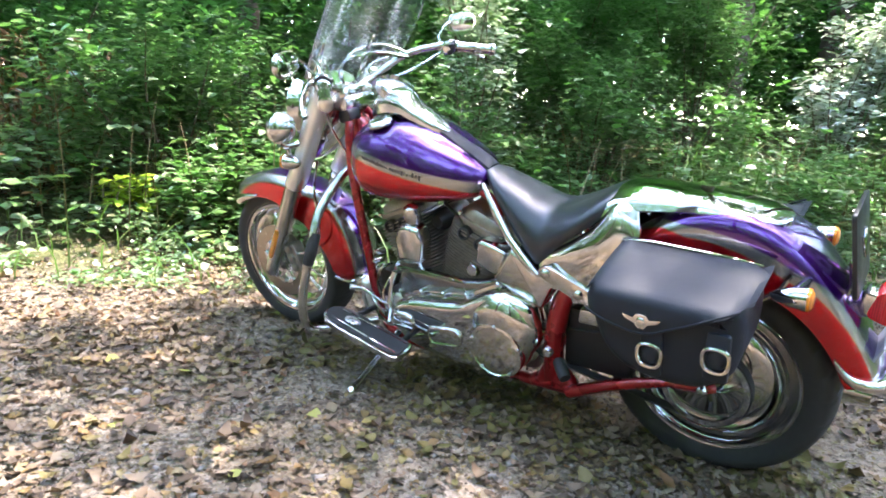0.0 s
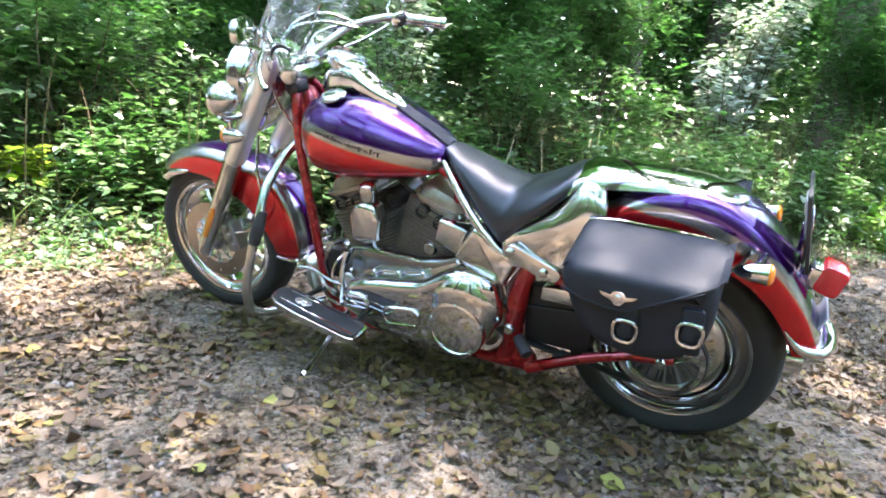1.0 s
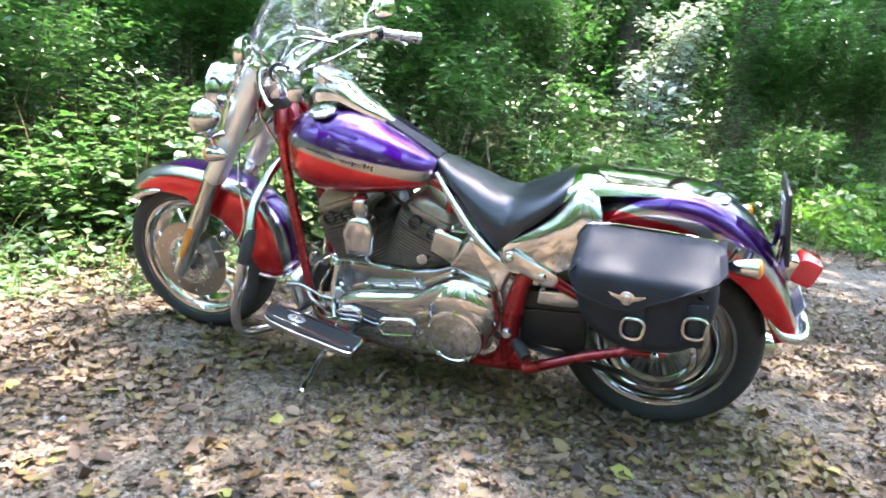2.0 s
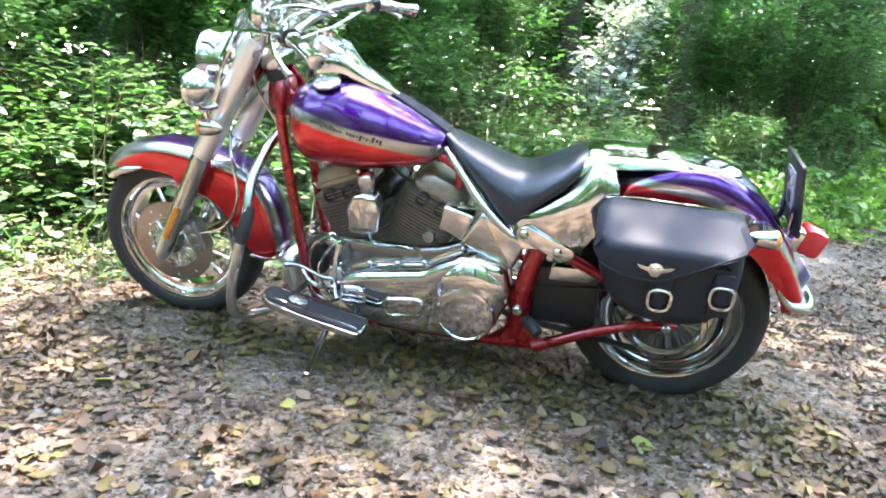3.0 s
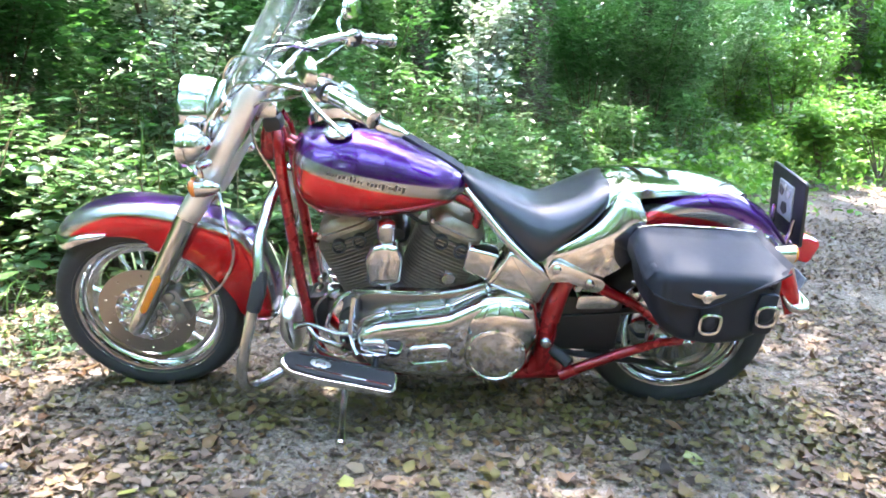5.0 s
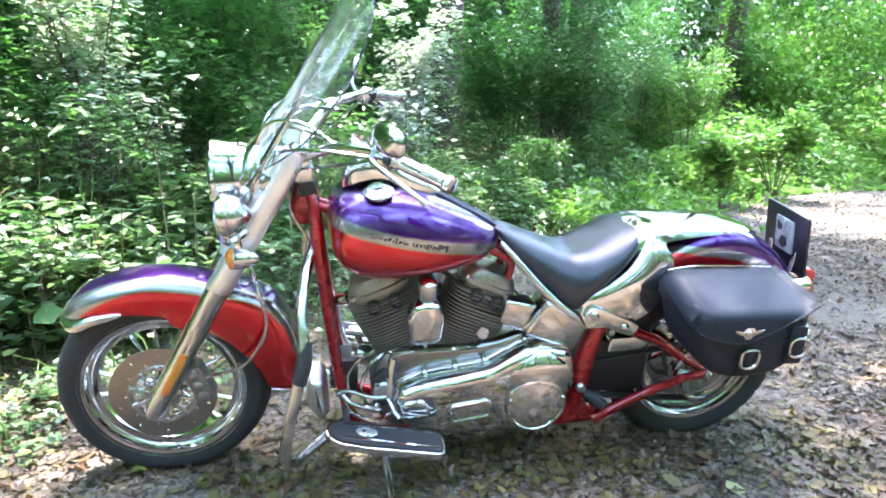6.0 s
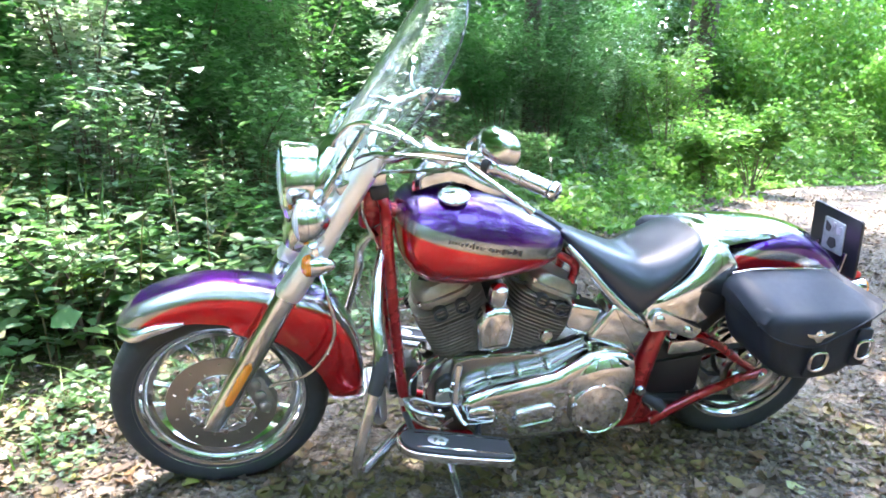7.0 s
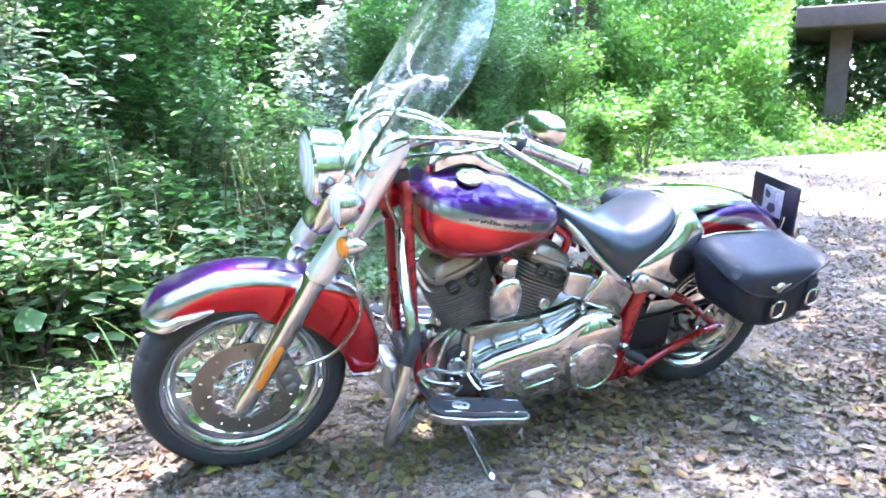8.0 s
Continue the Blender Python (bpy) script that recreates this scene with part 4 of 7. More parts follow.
def wheel(name, axle, tyre_r, tyre_w, rim_r, label, front):
    bm = bmesh.new()
    w = tyre_w * 0.42
    # rim: a lip on either side and a dropped well
    torus_lathe(bm, [(rim_r, w), (rim_r + 0.006, w + 0.004), (rim_r + 0.002, w - 0.006), (rim_r - 0.016, w - 0.012), (rim_r - 0.030, w * 0.55), (rim_r - 0.034, 0), (rim_r - 0.030, -w * 0.55),
                     (rim_r - 0.016, -w + 0.012), (rim_r + 0.002, -w + 0.006), (rim_r + 0.006, -w - 0.004), (rim_r, -w), (rim_r - 0.012, -w + 0.004), (rim_r - 0.022, -w + 0.022),
                     (rim_r - 0.042, -w * 0.5), (rim_r - 0.046, 0), (rim_r - 0.042, w * 0.5), (rim_r - 0.022, w - 0.022), (rim_r - 0.012, w - 0.004)], axle, SIDE, 96)
    ob = part(name, bm, CHROME, bike, label)
    # tyre with grooves cut across the tread
    bm = bmesh.new()
    half = [(rim_r - 0.002, 0.42), (rim_r + 0.012, 0.47), (rim_r + (tyre_r - rim_r) * 0.45, 0.5), (rim_r + (tyre_r - rim_r) * 0.72, 0.47), (tyre_r - 0.010, 0.36), (tyre_r - 0.003, 0.22), (tyre_r, 0.07)]
    prof = half + [(r, -y) for r, y in half[::-1]]
    inner = [(rim_r - 0.004, -0.30), (rim_r - 0.004, 0.30)]
    n = 288
    a, b, d = frame_of(SIDE)
    rings = []
    for j in range(n):
        t = 2 * math.pi * j / n
        ring = []
        for r, y in prof + inner:
            cut = 0.0
            if r > tyre_r - 0.026 and abs(y) > 0.05:
                k = (j + (4 if y > 0 else 10) + int(abs(y) * 14)) % 12
                cut = (0.010 if r > tyre_r - 0.012 else 0.008) if k == 0 else 0.0
            ring.append(axle + d * y * tyre_w + (r - cut) * (math.cos(t) * a + math.sin(t) * b))
        rings.append(ring)
    loft(bm, rings + [rings[0]], False)
    bmesh.ops.remove_doubles(bm, verts=bm.verts, dist=1e-6)
    part("tyre", bm, RUBBER, ob, "black rubber tyre with grooved tread", 50)
    # hub
    bm = bmesh.new()
    lathe(bm, [(0.018, -0.085), (0.030, -0.085), (0.042, -0.07), (0.048, -0.05), (0.036, -0.03), (0.034, 0.03), (0.048, 0.05), (0.042, 0.07), (0.030, 0.085), (0.018, 0.085)], axle, SIDE, 32)
    part("hub", bm, CHROME, ob)
    if not front:   # smooth stepped dish from the rim to the hub
        bm = bmesh.new()
        prof = [(rim_r - 0.034, 0.058), (rim_r - 0.044, 0.056), (rim_r - 0.052, 0.046), (rim_r - 0.072, 0.040), (rim_r - 0.078, 0.046), (rim_r - 0.098, 0.052), (0.090, 0.058), (0.060, 0.072), (0.040, 0.080)]
        torus_lathe(bm, prof + [(r, 0.020) for r, _ in prof[::-1]], axle, SIDE, 96)
        part("dish", bm, CHROME, ob, "smooth stepped chrome wheel disc")
        return ob
    # pairs of cast spokes
    count = 5
    for i in range(count):
        bm = bmesh.new()
        for s in (-1, 1):
            t = 2 * math.pi * i / count + s * 0.16
            t2 = 2 * math.pi * i / count + s * 0.20
            p = axle + 0.042 * Vector((math.cos(t), 0, math.sin(t))) + SIDE * 0.02
            q = axle + (rim_r - 0.036) * Vector((math.cos(t2), 0, math.sin(t2))) + SIDE * 0.004
            along = (q - p).normalized()
            across = along.cross(SIDE)
            rings = []
            for k, (wd, th) in enumerate(((0.006, 0.010), (0.0036, 0.008), (0.0036, 0.008), (0.007, 0.010))):
                c = p.lerp(q, k / 3)
                rings.append([c + across * wd * math.cos(v) + SIDE * th * math.sin(v) for v in (2 * math.pi * m / 8 for m in range(8))])
            loft(bm, rings)
        part("spoke", bm, DUSTY_CHROME, ob)
    return ob


front_wheel = wheel("front_wheel", FA, 0.297, 0.135, 0.229, "chromed cast front wheel", True)
rear_wheel = wheel("rear_wheel", RA, 0.297, 0.168, 0.222, "chromed cast rear wheel with deep rim", False)


def brake_disc(parent, axle, y, r0, r1, label=""):
    """A drilled disc on its carrier."""
    bm = bmesh.new()
    n, rows = 150, 7
    radii = [r0 + (r1 - r0) * i / rows for i in range(rows + 1)]
    vs = {}
    for side in (0, 1):
        for j in range(n):
            t = 2 * math.pi * j / n
            for i, r in enumerate(radii):
                vs[side, j, i] = bm.verts.new(axle + Vector((r * math.cos(t), y + side * 0.005, r * math.sin(t))))
    hole = lambda j, i: i in (1, 4) and (j + i * 2) % 15 == 0
    for j in range(n):
        k = (j + 1) % n
        for i in range(rows):
            if hole(j, i):
                a, b, c, d = (j, i), (k, i), (k, i + 1), (j, i + 1)
                for p, q in ((a, b), (b, c), (c, d), (d, a)):
                    bm.faces.new((vs[0, *p], vs[0, *q], vs[1, *q], vs[1, *p]))
                continue
            bm.faces.new((vs[0, j, i], vs[0, k, i], vs[0, k, i + 1], vs[0, j, i + 1]))
            bm.faces.new((vs[1, j, i], vs[1, j, i + 1], vs[1, k, i + 1], vs[1, k, i]))
        for i in (0, rows):
            bm.faces.new((vs[0, j, i], vs[1, j, i], vs[1, k, i], vs[0, k, i]))
    disc = part("brake_disc", bm, STEEL, parent, label, 30)
    bm = bmesh.new()
    torus_lathe(bm, [(0.030, y - 0.002), (0.034, y + 0.012), (0.048, y + 0.012), (0.052, y + 0.006), (0.052, y - 0.002)], axle, SIDE, 48)
    torus_lathe(bm, [(r0 - 0.012, y - 0.001), (r0 - 0.010, y + 0.007), (r0 + 0.004, y + 0.008), (r0 + 0.006, y)], axle, SIDE, 60)
    for i in range(10):
        t = 2 * math.pi * (i + 0.4) / 10
        out = Vector((math.cos(t), 0, math.sin(t)))
        tube(bm, [axle + out * 0.046 + SIDE * (y + 0.006), axle + out * 0.062 + SIDE * (y + 0.009), axle + out * (r0 - 0.004) + SIDE * (y + 0.005)], [0.007, 0.005, 0.007], 8, 3)
        for far, big in ((0.042, 0.008), (r0 - 0.004, 0.009)):
            lathe(bm, [(big, 0), (big, 0.006), (big * 0.8, 0.009), (big * 0.4, 0.009)], axle + out * far + SIDE * (y + 0.007), SIDE, 6)
        t += math.pi / 10
        lathe(bm, [(0.010, -0.004), (0.010, 0.003), (0.006, 0.006)], axle + Vector((math.cos(t), 0, math.sin(t))) * 0.066 + SIDE * (y + 0.001), SIDE, 10)
    part("disc_carrier", bm, DUSTY_CHROME, parent)
    return disc


brake_disc(front_wheel, FA, 0.072, 0.090, 0.147, "drilled brownish steel brake disc")


# ---- front fender
def fender(name, axle, table, width, purple, band, label, a0, a1, steps, thick=0.004, widen=0.0):
    """A mudguard round a wheel. table: rows of angle, outer radius, edge radius, half width factor, band shift."""
    rings, bands = [], []
    for i in range(steps + 1):
        ang = a0 + (a1 - a0) * i / steps
        ro, re, wf, shift = lerp_table(table, ang)
        w = width * wf
        out = []
        drop = min(0.055, ro - re - 0.004)
        m = 14
        for j in range(m + 1):
            f = math.pi * j / m
            y = w * math.copysign(abs(math.cos(f)) ** 0.62, math.cos(f))
            r = ro - drop + drop * math.sin(f) ** 0.75
            out.append((y, r))
        out = [(w * 1.01, re), (w * 1.01, (re + ro - drop) / 2)] + out + [(-w * 1.01, (re + ro - drop) / 2), (-w * 1.01, re)]
        s = [0.0]
        for p, q in zip(out, out[1:]):
            s.append(s[-1] + math.hypot(q[0] - p[0], q[1] - p[1]))
        mid = s[-1] / 2
        wide = band * (1 + widen * max(0.0, min(1.0, (84 - ang) / 40)))
        vals = [(i / steps, (purple + shift + wide - abs(v - mid)) / wide) for v in s]
        inn = [(y - math.copysign(thick, y) if abs(y) > thick else 0, r - thick * (1 if 1 < k < len(out) - 2 else 0)) for k, (y, r) in enumerate(out)]
        c, sn = math.cos(radians(ang)), math.sin(radians(ang))
        rings.append([axle + Vector((r * c, y, r * sn)) for y, r in out + inn[::-1]])
        bands.append(vals + vals[::-1])
    bm = bmesh.new()
    loft(bm, rings, True, bands)
    return part(name, bm, PAINT, bike, label, 50)


FF = [(44, 0.350, 0.318, 0.55, -0.02), (49, 0.357, 0.297, 0.85, -0.005), (56, 0.363, 0.288, 0.97, 0), (75, 0.356, 0.268, 1.0, 0), (88, 0.354, 0.256, 1.0, 0), (98, 0.355, 0.250, 1.0, 0), (102, 0.356, 0.228, 1.0, 0), (112, 0.362, 0.222, 1.0, 0),
      (122, 0.378, 0.236, 1.0, 0), (130, 0.396, 0.246, 1.0, -0.006), (140, 0.414, 0.252, 1.02, -0.012), (152, 0.410, 0.262, 1.04, -0.014), (165, 0.402, 0.280, 1.05, -0.016), (177, 0.397, 0.292, 1.0, -0.02), (181, 0.394, 0.310, 0.9, -0.02)]
front_fender = fender("front_fender", FA, FF, 0.084, 0.047, 0.041, "glossy violet front mudguard with silver band and red side", 44, 181, 60, widen=0.5)
bm = bmesh.new()   # chrome tip along the front edge
for s in (1, -1):
    line = [FA + Vector((r * math.cos(radians(a)), s * y, r * math.sin(radians(a)))) for a, r, y in ((44, 0.335, 0.0), (45, 0.325, 0.045), (49, 0.302, 0.078), (57, 0.292, 0.086), (66, 0.280, 0.088), (74, 0.274, 0.088))]
    tube(bm, line, [0.014, 0.017, 0.019, 0.016, 0.011, 0.004], 10, 5)
part("fender_tip", bm, CHROME, front_fender, "chrome trim")
bm = bmesh.new()   # chrome trim at the rear hem
tube(bm, [FA + Vector((-0.300, 0.088, 0.0)), FA + Vector((-0.345, 0.09, -0.004)), FA + Vector((-0.388, 0.085, 0.002)), FA + Vector((-0.398, 0.0, 0.0)), FA + Vector((-0.388, -0.085, 0.002))], 0.006, 8, 5)
part("fender_hem", bm, CHROME, front_fender)


# ---- fork
def fork_point(s, y):
    """s metres up the fork from its foot, y to the side."""
    return FORK_FOOT + FORK_DIR * s + SIDE * y


FORK_L = (FORK_TOP - FORK_FOOT).length
fork = None
for y in (0.118, -0.118):
    bm = bmesh.new()
    lathe(bm, [(0.012, -0.022), (0.022, -0.018), (0.027, 0.0), (0.029, 0.06), (0.031, 0.10), (0.032, 0.38), (0.033, 0.425), (0.028, 0.43)], fork_point(0, y), FORK_DIR, 28)
    ob = part("fork_slider", bm, CHROME, bike, "chromed lower fork leg")
    if y > 0:
        left_slider = ob
    bm = bmesh.new()
    rear = FORK_DIR.cross(SIDE)
    rings = []
    for s, off, dp, sd in ((0.415, 0.0, 0.029, 0.030), (0.425, 0.002, 0.033, 0.036), (0.45, 0.005, 0.033, 0.037), (0.50, 0.008, 0.032, 0.036), (0.56, 0.011, 0.031, 0.035), (FORK_L - 0.08, 0.014, 0.032, 0.034), (FORK_L + 0.02, 0.016, 0.032, 0.030), (FORK_L + 0.045, 0.016, 0.028, 0.024), (FORK_L + 0.052, 0.016, 0.020, 0.012)):
        c = fork_point(s, y) + rear * off
        rings.append([c + rear * dp * math.cos(t) + SIDE * sd * math.copysign(abs(math.sin(t)) ** 0.6, math.sin(t)) for t in (2 * math.pi * j / 28 for j in range(28))])
    loft(bm, rings)
    part("fork_cover", bm, SATIN_CHROME, bike, "dusty chrome upper fork cover")
    bm = bmesh.new()
    lathe(bm, [(0.022, FORK_L + 0.040), (0.024, FORK_L + 0.056), (0.018, FORK_L + 0.066), (0.003, FORK_L + 0.069)], fork_point(0, y) + rear * 0.020, FORK_DIR, 20)
    part("fork_cap", bm, CHROME, bike, "domed chrome fork cap")
    bm = bmesh.new()
    p, q = fork_point(0.075, y + math.copysign(0.029, y)), fork_point(0.215, y + math.copysign(0.031, y))
    across = FORK_DIR.cross(SIDE)
    rings = []
    for t, wd in ((0, 0.004), (0.06, 0.011), (0.5, 0.012), (0.94, 0.011), (1, 0.004)):
        c = p.lerp(q, t)
        o = math.copysign(1, y)
        rings.append([c + across * wd + SIDE * o * -0.004, c + across * wd * 0.9 + SIDE * o * 0.004, c + SIDE * o * 0.007, c - across * wd * 0.9 + SIDE * o * 0.004, c - across * wd + SIDE * o * -0.004])
    loft(bm, rings)
    part("reflector", bm, AMBER, ob, "long amber reflector")
bm = bmesh.new()
lathe(bm, [(0.010, -0.135), (0.016, -0.13), (0.016, 0.13), (0.010, 0.135)], FA, SIDE, 16)
part("axle", bm, CHROME, bike)
bm = bmesh.new()   # brake caliper behind the left leg
cal = FA + Vector((-0.105, 0.085, 0.045))
block(bm, cal, (0.060, 0.055, 0.115), 0.012, (0, 22, 0), 0.02)
for dx, dz in ((0.012, 0.035), (0.0, 0.0), (-0.012, -0.035)):
    lathe(bm, [(0.016, 0.0), (0.016, 0.012), (0.011, 0.016)], cal + Vector((dx, 0.024, dz)), SIDE, 16)
part("brake_caliper", bm, CAST, bike, "grey four-piston brake caliper")
for zc in (0.60, 0.755):
    bm = bmesh.new()
    c = fork_point(zc, 0)
    block(bm, c, (0.07, 0.29, 0.035), 0.008, (0, 28, 0), 0.015)
    part("fork_yoke", bm, CHROME if zc > 0.7 else BLACK, bike)
bm = bmesh.new()   # brake hose that loops in front of the fender
tube(bm, [(1.395, 0.06, 0.73), (1.36, 0.125, 0.64), (1.345, 0.135, 0.54), (1.375, 0.13, 0.46), (1.43, 0.12, 0.40), (1.53, 0.10, 0.36)], 0.005, 8, 8)
part("brake_hose", bm, CHROME, bike, "thin braided brake hose")


# ---- lamps in front
def round_lamp(name, c, axis, r, depth, label):
    bm = bmesh.new()
    prof = [(0.006, -depth)] + [(r * math.sin(math.pi / 2 * t) ** 0.7, -depth + depth * 0.9 * t) for t in (0.15, 0.3, 0.5, 0.7, 0.85, 1.0)] + [(r * 1.05, -0.004), (r * 1.06, 0.010), (r * 1.0, 0.018), (r * 0.93, 0.014)]
    lathe(bm, prof, c, axis, 40)
    ob = part(name, bm, CHROME, bike, label)
    bm = bmesh.new()
    lathe(bm, [(r * 0.94, 0.008), (r * 0.93, 0.015), (r * 0.75, 0.024), (r * 0.4, 0.031), (0.004, 0.033)], c, axis, 40)
    part("lamp_glass", bm, CLEAR_LENS, ob, "clear fluted lamp glass")
    return ob


round_lamp("headlight", Vector((1.448, 0, 0.915)), (1, 0, -0.05), 0.103, 0.185, "large chrome headlight with clear glass")
for y in (0.185, -0.185):
    round_lamp("passing_lamp", Vector((1.414, y, 0.874)), (1, 0, -0.05), 0.052, 0.058, "small chrome auxiliary lamp with clear glass")
bm = bmesh.new()
tube(bm, [(1.40, -0.215, 0.83), (1.395, -0.185, 0.815), (1.36, -0.10, 0.82), (1.35, 0, 0.825), (1.36, 0.10, 0.82), (1.395, 0.185, 0.815), (1.40, 0.215, 0.83)], 0.011, 10, 6)
part("lamp_bar", bm, CHROME, bike, "chrome bar that carries the auxiliary lamps")
for y in (0.185, -0.185):
    bm = bmesh.new()
    lathe(bm, [(0.006, -0.06), (0.016, -0.05), (0.026, -0.02), (0.028, 0.0)], (1.405, y, 0.760), (1, 0, 0), 24)
    tube(bm, [(1.395, y, 0.815), (1.392, y, 0.785)], 0.008, 8, 1)
    ob = part("front_indicator", bm, CHROME, bike)
    bm = bmesh.new()
    lathe(bm, [(0.028, 0.0), (0.027, 0.012), (0.018, 0.020), (0.003, 0.023)], (1.405, y, 0.760), (1, 0, 0), 24)
    part("indicator_lens", bm, AMBER, ob, "amber indicator lens")
# chrome nacelle between the fork legs
bm = bmesh.new()
rings = []
for s, w, d in ((0.52, 0.060, 0.030), (0.56, 0.085, 0.05), (0.64, 0.100, 0.068), (0.72, 0.104, 0.075), (0.80, 0.090, 0.06), (0.83, 0.06, 0.04)):
    c = fork_point(s, 0) + Vector((0.028, 0, 0.010))
    rings.append([c + SIDE * w * math.copysign(abs(math.cos(t)) ** 0.7, math.cos(t)) + FORK_DIR.cross(SIDE) * d * math.copysign(abs(math.sin(t)) ** 0.8, math.sin(t)) for t in (2 * math.pi * j / 24 for j in range(24))])
loft(bm, rings)
part("headlight_nacelle", bm, CHROME, bike, "chrome housing between the fork legs")

# ---- windshield
bm = bmesh.new()
rows = []
N, M = 18, 14
for i in range(N + 1):
    t = i / N
    z = 0.985 + 0.50 * t
    half = lerp_table([(0, 0.155), (0.08, 0.20), (0.2, 0.232), (0.42, 0.243), (0.6, 0.228), (0.72, 0.205), (0.84, 0.165), (0.93, 0.115), (1.0, 0.03)], t)[0]
    xc = 1.368 - 0.31 * t
    rows.append([Vector((xc - 1.9 * (half * (2 * j / M - 1)) ** 2, half * (2 * j / M - 1), z)) for j in range(M + 1)])
front = [[bm.verts.new(p) for p in r] for r in rows]
back = [[bm.verts.new(p + Vector((-0.0045, 0, -0.002))) for p in r] for r in rows]
for g_, flip in ((front, False), (back, True)):
    for i in range(N):
        for j in range(M):
            q = (g_[i][j], g_[i][j + 1], g_[i + 1][j + 1], g_[i + 1][j])
            bm.faces.new(q[::-1] if flip else q)
rim_f = [front[0][j] for j in range(M + 1)] + [front[i][M] for i in range(1, N + 1)] + [front[N][j] for j in range(M - 1, -1, -1)] + [front[i][0] for i in range(N - 1, 0, -1)]
rim_b = [back[0][j] for j in range(M + 1)] + [back[i][M] for i in range(1, N + 1)] + [back[N][j] for j in range(M - 1, -1, -1)] + [back[i][0] for i in range(N - 1, 0, -1)]
for k in range(len(rim_f)):
    q = (k + 1) % len(rim_f)
    bm.faces.new((rim_f[k], rim_b[k], rim_b[q], rim_f[q]))
windshield = part("windshield", bm, GLASS, bike, "tall clear curved windshield", 40)
windshield.visible_shadow = False
for y in (0.12, -0.12):
    bm = bmesh.new()
    line = [(1.368 - 0.31 * t - 1.9 * y * y - 0.012, y, 0.985 + 0.50 * t) for t in (-0.12, 0.0, 0.15, 0.32)]
    tube(bm, line, [0.008, 0.009, 0.008, 0.006], 8, 4)
    tube(bm, [line[1], (1.32, y * 0.98, 0.94)], 0.007, 8, 1)
    part("windshield_bracket", bm, CHROME, windshield, "chrome bracket")

# ---- handlebar
def bar_point(x, y, z):
    """A place on the handlebar: its right half sits further forward, in and up, since the bar is turned."""
    k = min(1.0, max(0.0, -y / 0.458))
    return Vector((x + 0.017 * k, y + 0.057 * k, z + 0.035 * k))


def bar_part(name, bm, mat, parent, label=""):
    for v in bm.verts:
        v.co = bar_point(*v.co)
    return part(name, bm, mat, parent, label)


